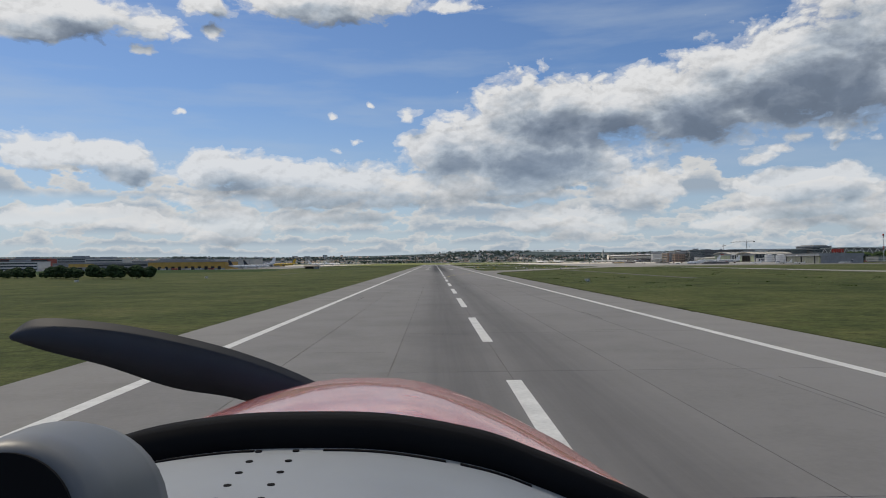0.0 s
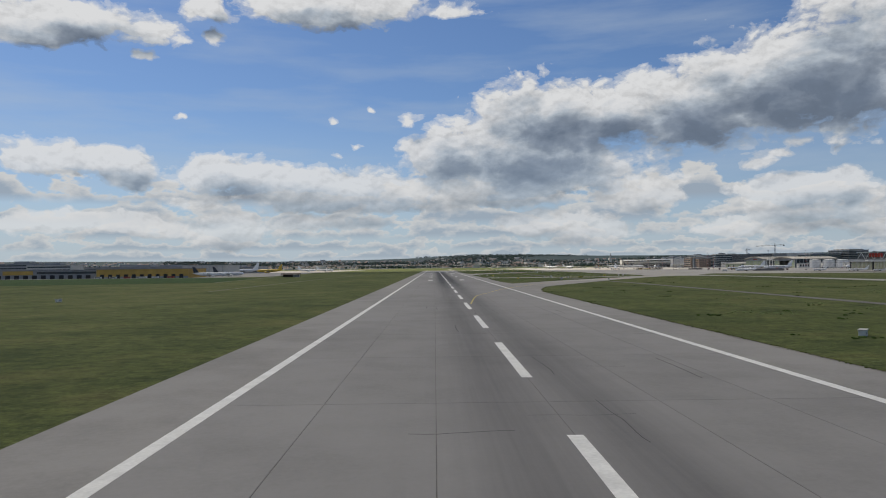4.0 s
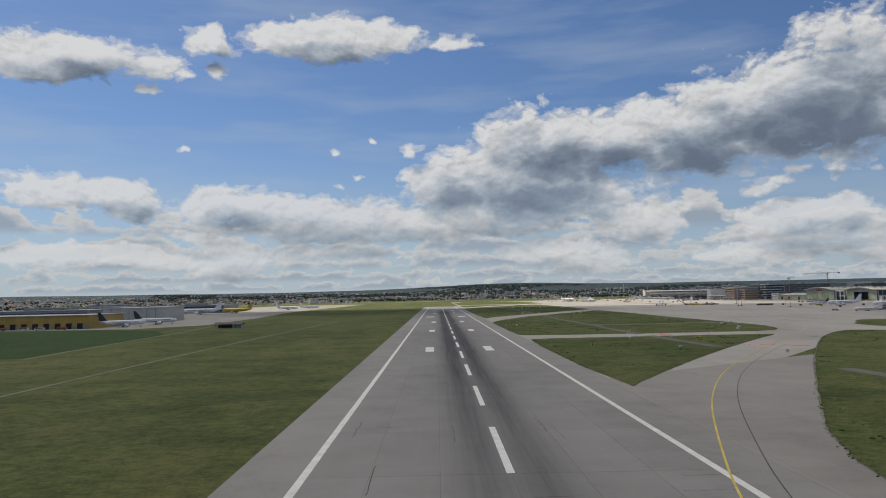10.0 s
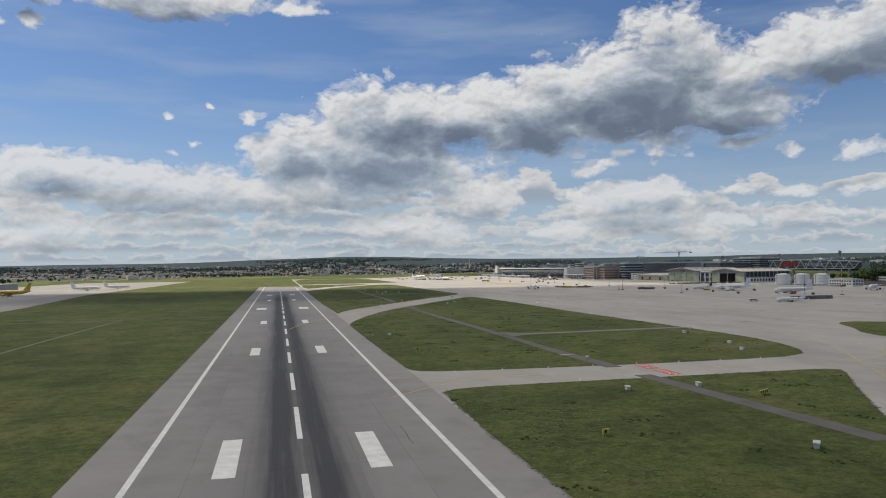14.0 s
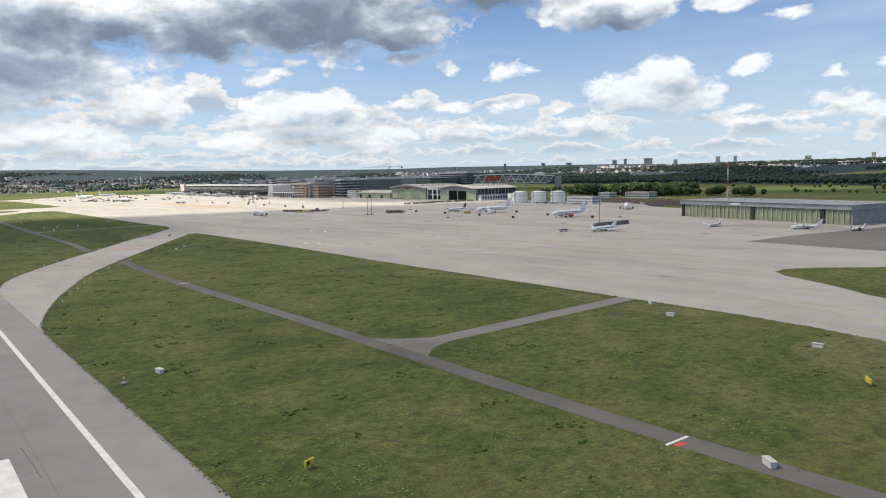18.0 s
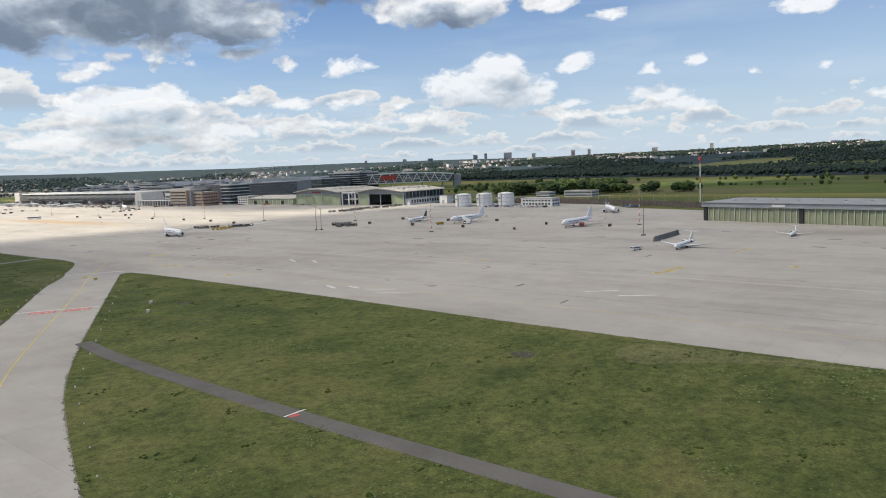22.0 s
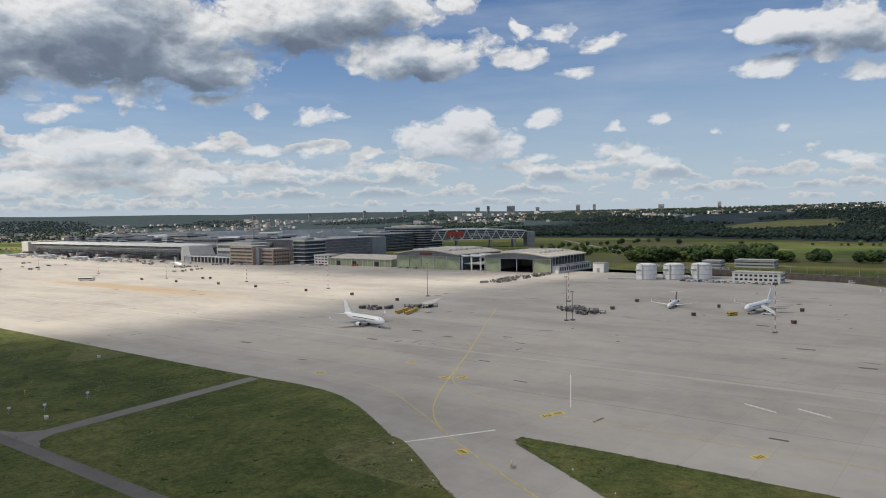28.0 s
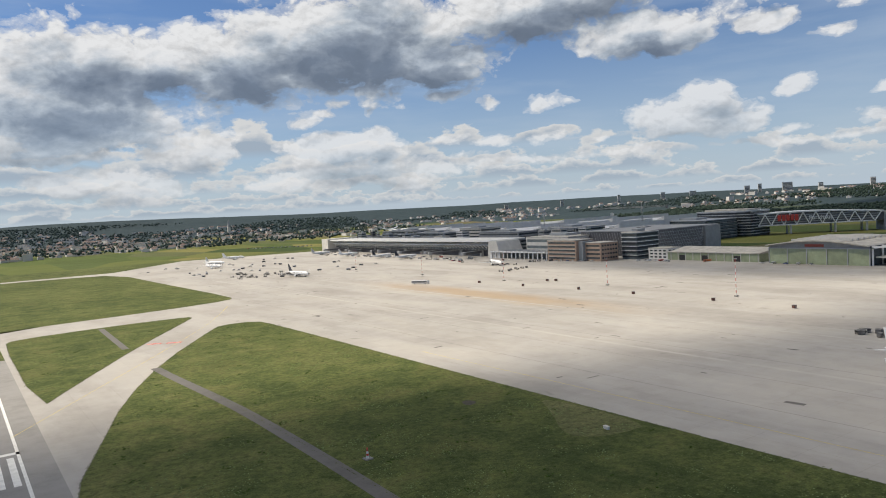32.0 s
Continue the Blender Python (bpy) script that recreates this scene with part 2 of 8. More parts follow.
# far heaps near the horizon are paler, seen through more air
thick = math_node(wt, "MULTIPLY", thick, math_node(wt, "ADD", 0.42, math_node(wt, "MULTIPLY", math_node(wt, "MULTIPLY", math_node(wt, "SUBTRACT", elevation, radians(3.5)), 1 / radians(5.5), clamp=True), 0.58)))
crisp = math_node(wt, "SUBTRACT", 0.6, math_node(wt, "MULTIPLY", thick, 0.6, clamp=True))
shade = ramp(wt, thick, ((0.0, (0.94, 0.945, 0.95)), (0.17, (0.83, 0.85, 0.875)), (0.42, (0.56, 0.625, 0.70)), (0.66, (0.345, 0.405, 0.495)), (1.0, (0.225, 0.28, 0.37))))
relief = math_node(wt, "ADD", 1.0, math_node(wt, "ADD", math_node(wt, "MULTIPLY", math_node(wt, "SUBTRACT", here, lit_side), 0.2), math_node(wt, "MULTIPLY", math_node(wt, "SUBTRACT", knob, knob_up), crisp)))
relief = math_node(wt, "MINIMUM", math_node(wt, "MAXIMUM", relief, 0.74), 1.16)
shade = vec_node(wt, "SCALE", shade)
wt.links.new(relief, shade.node.inputs["Scale"])
blue = vec_node(wt, "MULTIPLY", sky.outputs[0], (SKY_STRENGTH * 0.80, SKY_STRENGTH * 0.98, SKY_STRENGTH * 1.24))
# thin high veil
veil = noise_of(wt, angles.outputs[0], 3.0, 6.0, 0.55, (1.0, 6.0, 1))
veil_amount = math_node(wt, "MULTIPLY", math_node(wt, "SUBTRACT", veil, 0.46, clamp=True), 1.5, clamp=True)
whitish = mix(wt, veil_amount, blue, (0.66, 0.77, 0.90))
# the haze stands higher towards the right, away from the sun
deep = math_node(wt, "ADD", radians(13), math_node(wt, "MULTIPLY", math_node(wt, "MULTIPLY", math_node(wt, "SUBTRACT", azimuth, 0.5), 1.2, clamp=True), 0.09))
haze = math_node(wt, "MULTIPLY", math_node(wt, "POWER", math_node(wt, "SUBTRACT", 1.0, math_node(wt, "DIVIDE", math_node(wt, "ABSOLUTE", elevation), deep), clamp=True), 1.5), 0.85)
hazy = mix(wt, haze, whitish, (0.66, 0.775, 0.90))
# rows of far cumulus, one behind the other, with level bases and knobbly heads: base and height in degrees, heads per radian, seed, gap towards the right
for base, tall, heads, seed, gap in ((0.7, 0.8, 24.0, 3.3, 0.12), (1.4, 1.1, 19.0, 8.1, 0.04), (2.3, 1.5, 14.0, 5.6, 0.06), (3.4, 1.9, 11.0, 1.9, 0.14), (4.9, 2.0, 9.0, 6.7, 0.3)):
    row = wt.nodes.new("ShaderNodeTexNoise")
    for key, v in (("Scale", heads), ("Detail", 6.0), ("Roughness", 0.52), ("Lacunarity", 2.2)):
        row.inputs[key].default_value = v
    wt.links.new(vec_node(wt, "ADD", vec_node(wt, "MULTIPLY", angles.outputs[0], (1.0, 1.9, 0)), (seed, seed * 0.7, seed)), row.inputs["Vector"])
    least = math_node(wt, "ADD", 0.375, math_node(wt, "MULTIPLY", math_node(wt, "MULTIPLY", math_node(wt, "SUBTRACT", azimuth, 0.35), 1.2, clamp=True), gap))
    stand = math_node(wt, "MULTIPLY", math_node(wt, "SUBTRACT", row.outputs[0], least), 5.0)
    up = math_node(wt, "MULTIPLY", math_node(wt, "SUBTRACT", elevation, radians(base)), 1 / radians(tall))
    crest = math_node(wt, "SUBTRACT", stand, up)
    foot = math_node(wt, "MULTIPLY", math_node(wt, "ADD", up, 0.15), 3.0, clamp=True)
    solid = math_node(wt, "MULTIPLY", math_node(wt, "MULTIPLY", crest, 6.0, clamp=True), foot)
    tint = ramp(wt, math_node(wt, "SUBTRACT", math_node(wt, "MULTIPLY", crest, 0.8), math_node(wt, "MULTIPLY", up, 0.25)), ((0.0, (0.93, 0.93, 0.915)), (0.16, (0.80, 0.82, 0.84)), (0.5, (0.48, 0.57, 0.68))))
    hazy = mix(wt, math_node(wt, "MULTIPLY", solid, 0.66 + base * 0.05), hazy, tint)
# far clouds pale into the haze
clouded = mix(wt, math_node(wt, "MULTIPLY", cover, math_node(wt, "SUBTRACT", 0.98, math_node(wt, "MULTIPLY", haze, 0.5))), hazy, shade)
wt.links.new(clouded, w_bg.inputs[0])
wt.links.new(w_bg.outputs[0], w_out.inputs[0])

# ---------------------------------------------------------------- materials


def material(name, color, rough=0.8, metal=0.0, vary=0.12, scale=1.0, bump=0.0, second=None, spec=0.5, random_tint=0.0, space="Object", fine=8.0):
    """A surface with large stains and fine grain. vary: how far the colour swings; scale: size of the grain per metre."""
    m = bpy.data.materials.new(name)
    m.use_nodes = True
    t = m.node_tree
    p = t.nodes["Principled BSDF"]
    p.inputs["Metallic"].default_value, p.inputs["Roughness"].default_value = metal, rough
    p.inputs["Specular IOR Level"].default_value = spec
    tc = t.nodes.new("ShaderNodeTexCoord")
    big, small = t.nodes.new("ShaderNodeTexNoise"), t.nodes.new("ShaderNodeTexNoise")
    big.inputs["Scale"].default_value, big.inputs["Detail"].default_value = 0.15 * scale, 4
    small.inputs["Scale"].default_value, small.inputs["Detail"].default_value = fine * 0.15 * scale, 5
    for n in (big, small):
        t.links.new(tc.outputs[space], n.inputs["Vector"])
    dark = tuple(c * (1 - vary * 1.6) for c in color)
    light = tuple(min(1, c * (1 + vary * 1.2)) for c in (second or color))
    amount = math_node(t, "ADD", math_node(t, "MULTIPLY", big.outputs[0], 0.6), math_node(t, "MULTIPLY", small.outputs[0], 0.4))
    col = ramp(t, amount, ((0.34, dark), (0.66, light)))
    if random_tint:
        info = t.nodes.new("ShaderNodeObjectInfo")
        k = math_node(t, "ADD", 1 - random_tint / 2, math_node(t, "MULTIPLY", info.outputs["Random"], random_tint))
        col = vec_node(t, "SCALE", col)
        t.links.new(k, col.node.inputs["Scale"])
    t.links.new(col, p.inputs["Base Color"])
    t.links.new(math_node(t, "ADD", rough - 0.06, math_node(t, "MULTIPLY", small.outputs[0], 0.12), clamp=True), p.inputs["Roughness"])
    if bump:
        b = t.nodes.new("ShaderNodeBump")
        b.inputs["Strength"].default_value, b.inputs["Distance"].default_value = bump, 0.05
        t.links.new(small.outputs[0], b.inputs["Height"])
        t.links.new(b.outputs[0], p.inputs["Normal"])
    return m


def spots_of(t, vec, scale, size, keep):
    """Scattered round spots: 1 inside. size: radius against the spacing; keep: share of the cells that hold one."""
    n = t.nodes.new("ShaderNodeTexVoronoi")
    n.inputs["Scale"].default_value = scale
    wob = t.nodes.new("ShaderNodeTexNoise")
    wob.inputs["Scale"].default_value, wob.inputs["Detail"].default_value = scale * 3, 3
    t.links.new(vec, wob.inputs["Vector"])
    t.links.new(vec_node(t, "MULTIPLY", vec_node(t, "ADD", vec, vec_node(t, "MULTIPLY", wob.outputs["Color"], (0.5 / scale, 0.5 / scale, 0))), (1, 1, 0)), n.inputs["Vector"])
    sep = t.nodes.new("ShaderNodeSeparateColor")
    t.links.new(n.outputs["Color"], sep.inputs[0])
    inside = math_node(t, "MULTIPLY", math_node(t, "SUBTRACT", size, n.outputs["Distance"]), 2.5 / size, clamp=True)
    return math_node(t, "MULTIPLY", inside, math_node(t, "LESS_THAN", sep.outputs[0], keep))


def grass_material(name, a, b, c, flowers=0.0):
    """Mown airfield turf: darker and lighter swathes, tufts, dry patches, pale weeds."""
    m = bpy.data.materials.new(name)
    m.use_nodes = True
    t = m.node_tree
    p = t.nodes["Principled BSDF"]
    p.inputs["Roughness"].default_value, p.inputs["Specular IOR Level"].default_value = 0.95, 0.1
    geo = t.nodes.new("ShaderNodeNewGeometry").outputs["Position"]
    swathe = noise_of(t, geo, 0.012, 5, 0.6, (1, 0.45, 1))
    patch = noise_of(t, geo, 0.07, 6, 0.65)
    tuft = noise_of(t, geo, 0.45, 8, 0.78)
    blade = noise_of(t, geo, 2.2, 4, 0.75)
    k = math_node(t, "ADD", math_node(t, "MULTIPLY", swathe, 0.45), math_node(t, "MULTIPLY", patch, 0.55))
    col = ramp(t, k, ((0.38, a), (0.5, b), (0.63, c)))
    col = mix(t, 1.0, col, ramp(t, tuft, ((0.36, (0.56, 0.58, 0.56)), (0.5, (1, 1, 1)), (0.64, (1.36, 1.33, 1.2)))), "MULTIPLY")
    col = mix(t, 0.45, col, ramp(t, blade, ((0.36, (0.5, 0.5, 0.5)), (0.5, (1, 1, 1)), (0.64, (1.6, 1.55, 1.4)))), "MULTIPLY")
    # dark rank clumps
    col = mix(t, math_node(t, "MULTIPLY", spots_of(t, geo, 0.09, 0.13, 0.35), 0.55), col, (0.026, 0.042, 0.012))
    col = mix(t, math_node(t, "MULTIPLY", spots_of(t, geo, 0.30, 0.22, 0.4), 0.5), col, (0.030, 0.045, 0.010))
    if flowers:
        spread = noise_of(t, geo, 0.02, 4, 0.6)
        where = ramp(t, spread, ((0.44, (0.10, 0.10, 0.10)), (0.56, (flowers, flowers, flowers))))
        col = mix(t, math_node(t, "MULTIPLY", spots_of(t, geo, 0.42, 0.24, 0.3), math_node(t, "MULTIPLY", where, 0.4)), col, (0.15, 0.19, 0.07))
        col = mix(t, math_node(t, "MULTIPLY", spots_of(t, geo, 1.1, 0.25, 0.3), math_node(t, "MULTIPLY", where, 0.6)), col, (0.18, 0.22, 0.10))
        col = mix(t, ramp(t, noise_of(t, geo, 0.035, 5, 0.6), ((0.52, (0, 0, 0)), (0.68, (0.22, 0.22, 0.22)))), col, (0.115, 0.100, 0.040))
    t.links.new(col, p.inputs["Base Color"])
    bump = t.nodes.new("ShaderNodeBump")
    bump.inputs["Strength"].default_value, bump.inputs["Distance"].default_value = 0.8, 0.35
    t.links.new(tuft, bump.inputs["Height"])
    t.links.new(bump.outputs[0], p.inputs["Normal"])
    return m


def noise_of_color(t, vec, scale):
    n = t.nodes.new("ShaderNodeTexNoise")
    n.inputs["Scale"].default_value, n.inputs["Detail"].default_value = scale, 4
    t.links.new(vec, n.inputs["Vector"])
    return vec_node(t, "SUBTRACT", n.outputs["Color"], (0.5, 0.5, 0.5))


def paving_material(name, base, rubber=False, panel=0.0, stain=0.35, bands=0.0, random_tint=0.0, tan=None):
    """Concrete paving with blotches, sealed cracks, faint bays, and tyre rubber along the runway."""
    m = bpy.data.materials.new(name)
    m.use_nodes = True
    t = m.node_tree
    p = t.nodes["Principled BSDF"]
    p.inputs["Roughness"].default_value, p.inputs["Specular IOR Level"].default_value = 0.88, 0.25
    geo = t.nodes.new("ShaderNodeNewGeometry").outputs["Position"]
    big = noise_of(t, geo, 0.02, 5, 0.6, (1, 0.35, 1))
    mid = noise_of(t, geo, 0.12, 6, 0.65)
    fine = noise_of(t, geo, 2.5, 5, 0.7)
    k = math_node(t, "ADD", math_node(t, "ADD", math_node(t, "MULTIPLY", big, 0.5), math_node(t, "MULTIPLY", mid, 0.35)), math_node(t, "MULTIPLY", fine, 0.15))
    lo, hi = tuple(v * (1 - stain) for v in base), tuple(v * (1 + stain * 0.6) for v in base)
    col = ramp(t, k, ((0.36, lo), (0.5, base), (0.66, hi)))
    if bands:
        band = noise_of(t, geo, 0.03, 4, 0.6, (1.0, 0.3, 1))
        col = mix(t, bands, col, ramp(t, band, ((0.38, (0.72, 0.70, 0.67)), (0.5, (1, 1, 1)), (0.62, (1.12, 1.10, 1.06)))), "MULTIPLY")
        oil = noise_of(t, geo, 0.05, 7, 0.7, (1, 0.5, 1))
        col = mix(t, ramp(t, oil, ((0.66, (0, 0, 0)), (0.74, (0.5, 0.5, 0.5)))), col, tuple(v * 0.45 for v in base))
        # small square repairs and dark oil blots
        col = mix(t, math_node(t, "MULTIPLY", spots_of(t, vec_node(t, "MULTIPLY", geo, (1, 0.5, 1)), 0.045, 0.10, 0.6), 0.5), col, tuple(v * 0.4 for v in base))
        scuff = noise_of(t, geo, 0.06, 7, 0.7, (1.0, 0.35, 1))
        col = mix(t, bands * 0.8, col, ramp(t, scuff, ((0.36, (0.78, 0.77, 0.76)), (0.46, (1, 1, 1)), (0.6, (1, 1, 1)), (0.66, (1.10, 1.09, 1.06)))), "MULTIPLY")
        cloudy = noise_of(t, geo, 0.012, 6, 0.7, (0.9, 0.6, 1))
        col = mix(t, bands, col, ramp(t, cloudy, ((0.40, (0.84, 0.82, 0.80)), (0.5, (1, 1, 1)), (0.6, (1.08, 1.06, 1.03)))), "MULTIPLY")
    if tan:
        # sandy stain along two lanes of the sunlit end
        place = t.nodes.new("ShaderNodeSeparateXYZ")
        t.links.new(vec_node(t, "ADD", geo, vec_node(t, "MULTIPLY", noise_of_color(t, geo, 0.02), (26, 60, 0))), place.inputs[0])
        lane = math_node(t, "SUBTRACT", 1.0, math_node(t, "MULTIPLY", math_node(t, "ABSOLUTE", math_node(t, "SUBTRACT", place.outputs[0], 331)), 1 / 24), clamp=True)
        reach = math_node(t, "SUBTRACT", 1.0, math_node(t, "MULTIPLY", math_node(t, "ABSOLUTE", math_node(t, "SUBTRACT", place.outputs[1], 1720)), 1 / 190), clamp=True)
        worn = math_node(t, "MULTIPLY", math_node(t, "MULTIPLY", lane, reach), math_node(t, "MULTIPLY", scuff, 3.2), clamp=True)
        col = mix(t, math_node(t, "MULTIPLY", worn, 0.8), col, tan)
    if panel:
        br = t.nodes.new("ShaderNodeTexBrick")
        br.offset = 0.0
        for key, v in (("Color1", (1, 1, 1, 1)), ("Color2", (0.94, 0.94, 0.93, 1)), ("Mortar", (0.8, 0.79, 0.77, 1)), ("Scale", 1.0), ("Mortar Size", 0.06), ("Brick Width", panel), ("Row Height", panel)):
            br.inputs[key].default_value = v
        t.links.new(geo, br.inputs["Vector"])
        col = mix(t, 0.8, col, br.outputs[0], "MULTIPLY")
    if rubber:
        sep = t.nodes.new("ShaderNodeSeparateXYZ")
        t.links.new(geo, sep.inputs[0])
        streak = noise_of(t, geo, 0.9, 4, 0.7, (1, 0.02, 1))
        across = math_node(t, "MULTIPLY", math_node(t, "SUBTRACT", math_node(t, "ABSOLUTE", sep.outputs[0]), 3.0), 0.34)
        bell = math_node(t, "POWER", 2.718, math_node(t, "MULTIPLY", math_node(t, "MULTIPLY", across, across), -1.0))
        wide = math_node(t, "MULTIPLY", sep.outputs[0], 0.08)
        bell = math_node(t, "ADD", math_node(t, "MULTIPLY", bell, 1.0), math_node(t, "MULTIPLY", math_node(t, "POWER", 2.718, math_node(t, "MULTIPLY", math_node(t, "MULTIPLY", wide, wide), -1.0)), 0.35))
        zone = ramp(t, math_node(t, "MULTIPLY", sep.outputs[1], 1 / 2000), ((0.0, (0.42, 0.42, 0.42)), (0.24, (0.42, 0.42, 0.42)), (0.36, (1.0, 1.0, 1.0)), (0.64, (1.0, 1.0, 1.0)), (0.72, (0.12, 0.12, 0.12))))
        amount = math_node(t, "MULTIPLY", math_node(t, "MULTIPLY", bell, zone), math_node(t, "ADD", 0.35, math_node(t, "MULTIPLY", streak, 1.0)), clamp=True)
        col = mix(t, amount, col, (0.052, 0.053, 0.058))
    if random_tint:
        info = t.nodes.new("ShaderNodeObjectInfo")
        v = math_node(t, "ADD", 1 - random_tint / 2, math_node(t, "MULTIPLY", info.outputs["Random"], random_tint))
        grey = t.nodes.new("ShaderNodeCombineXYZ")
        for slot in grey.inputs:
            t.links.new(v, slot)
        col = mix(t, 1.0, col, grey.outputs[0], "MULTIPLY")
    t.links.new(col, p.inputs["Base Color"])
    bump = t.nodes.new("ShaderNodeBump")
    bump.inputs["Strength"].default_value, bump.inputs["Distance"].default_value = 0.25, 0.02
    t.links.new(fine, bump.inputs["Height"])
    t.links.new(bump.outputs[0], p.inputs["Normal"])
    return m


GRASS = grass_material("turf", (0.047, 0.064, 0.021), (0.081, 0.099, 0.033), (0.128, 0.133, 0.052), 0.8)
GRASS_DRY = grass_material("dry_turf", (0.085, 0.098, 0.042), (0.115, 0.121, 0.055), (0.148, 0.145, 0.072))
RUNWAY = paving_material("runway_concrete", (0.235, 0.23, 0.225), rubber=True, stain=0.22, random_tint=0.07)
SHOULDER = paving_material("shoulder_concrete", (0.25, 0.243, 0.233), stain=0.28)
TAXI = paving_material("taxiway_concrete", (0.275, 0.265, 0.25), panel=15.0, stain=0.2, bands=0.25)
APRON = paving_material("apron_concrete", (0.362, 0.349, 0.330), panel=15.0, stain=0.14, bands=0.4, tan=(0.34, 0.255, 0.165))
ASPHALT = paving_material("service_asphalt", (0.128, 0.122, 0.116), stain=0.34)
PALE_ROAD = paving_material("pale_road", (0.172, 0.165, 0.155), stain=0.3)
DARK_ASPHALT = paving_material("dark_asphalt", (0.16, 0.15, 0.138), stain=0.3)
JOINT = material("joint_filler", (0.05, 0.05, 0.05), 0.9)
JOINT_WORN = material("worn_joint_filler", (0.135, 0.132, 0.128), 0.9, vary=0.3)
WHITE_PAINT = material("white_marking", (0.66, 0.66, 0.64), 0.7, vary=0.12, scale=3, fine=10)
YELLOW_PAINT = material("yellow_marking", (0.58, 0.45, 0.09), 0.75, vary=0.2, scale=3)
RED_PAINT = material("red_marking", (0.50, 0.07, 0.055), 0.7, vary=0.12, scale=3)
BLACK_PAINT = material("black_marking", (0.03, 0.03, 0.03), 0.7, vary=0.1)

# ---------------------------------------------------------------- mesh helpers


def mesh_of(name, bm):
    me = bpy.data.meshes.new(name)
    bm.normal_update()
    bm.to_mesh(me)
    bm.free()
    return me


def part(name, bm, mat, parent, label=""):
    """A bmesh as one mesh object under a thing or a part."""
    me = bm if isinstance(bm, bpy.types.Mesh) else mesh_of(name, bm)
    if not me.materials:
        me.materials.append(mat)
    ob = new(name, me)
    ob.parent = parent
    return tagged(ob, label)


def solo(name, bm, mat, label, category, group="", kind=""):
    me = mesh_of(name, bm)
    me.materials.append(mat)
    return tagged(new(name, me), label, category, group, kind)


def thing(name, label, category, group="", at=(0, 0, 0), turn=0.0, kind=""):
    ob = new(name)
    ob.empty_display_size = 0.5
    ob.matrix_basis = pose(*at, 0, 0, turn)
    return tagged(ob, label, category, group, kind)


def box(bm, x0, x1, y0, y1, z0, z1, m=None):
    v = [bm.verts.new((x, y, z)) for z in (z0, z1) for x, y in ((x0, y0), (x1, y0), (x1, y1), (x0, y1))]
    for f in ((3, 2, 1, 0), (4, 5, 6, 7), (0, 1, 5, 4), (1, 2, 6, 5), (2, 3, 7, 6), (3, 0, 4, 7)):
        bm.faces.new([v[i] for i in f])
    if m is not None:
        bmesh.ops.transform(bm, matrix=m, verts=v)
    return bm


def boxed(*a, m=None, bevel=0.0):
    bm = box(bmesh.new(), *a, m=m)
    if bevel:
        bmesh.ops.bevel(bm, geom=bm.edges[:], offset=bevel, segments=2, affect="EDGES", profile=0.6)
    return bm


def tube(bm, points, radii, n=10, cap=True, squash=1.0):
    """A round body along points with a radius at each."""
    points = [Vector(p) for p in points]
    rings = []
    for i, (p, r) in enumerate(zip(points, radii)):
        d = (points[min(i + 1, len(points) - 1)] - points[max(i - 1, 0)]).normalized()
        side = d.cross(Vector((0, 0, 1)))
        side = side.normalized() if side.length > 1e-4 else Vector((1, 0, 0))
        up = side.cross(d).normalized()
        rings.append([bm.verts.new(p + side * math.cos(a) * r + up * math.sin(a) * r * squash) for a in (2 * math.pi * k / n for k in range(n))])
    for a, b in zip(rings, rings[1:]):
        for k in range(n):
            bm.faces.new((a[k], a[(k + 1) % n], b[(k + 1) % n], b[k]))
    if cap:
        bm.faces.new(rings[0][::-1])
        bm.faces.new(rings[-1])
    return bm


def loft(bm, rings, closed=True, cap=True):
    made = [[bm.verts.new(p) for p in r] for r in rings]
    n = len(made[0])
    for a, b in zip(made, made[1:]):
        for k in range(n if closed else n - 1):
            bm.faces.new((a[k], a[(k + 1) % n], b[(k + 1) % n], b[k]))
    if cap:
        bm.faces.new(made[0][::-1])
        bm.faces.new(made[-1])
    bmesh.ops.recalc_face_normals(bm, faces=bm.faces[:])
    return bm


def smooth(bm):
    for f in bm.faces:
        f.smooth = True
    return bm


def rounded(points, rounds=2):
    """A closed outline with its corners cut smooth."""
    for _ in range(rounds):
        cut = []
        for (ax, ay), (bx, by) in zip(points, points[1:] + points[:1]):
            cut += [(ax * 0.75 + bx * 0.25, ay * 0.75 + by * 0.25), (ax * 0.25 + bx * 0.75, ay * 0.25 + by * 0.75)]
        points = cut
    return points


def slab(outline, z0, z1, bm=None):
    """A flat plate of any outline, with a real edge."""
    bm = bm or bmesh.new()
    low, high = [bm.verts.new((x, y, z0)) for x, y in outline], [bm.verts.new((x, y, z1)) for x, y in outline]
    n = len(outline)
    top = bm.faces.new(high)
    if top.calc_area() and sum(a[0] * b[1] - b[0] * a[1] for a, b in zip(outline, outline[1:] + outline[:1])) < 0:
        top.normal_flip()
    for k in range(n):
        bm.faces.new((low[k], low[(k + 1) % n], high[(k + 1) % n], high[k]))
    bmesh.ops.triangulate(bm, faces=[top])
    return bm


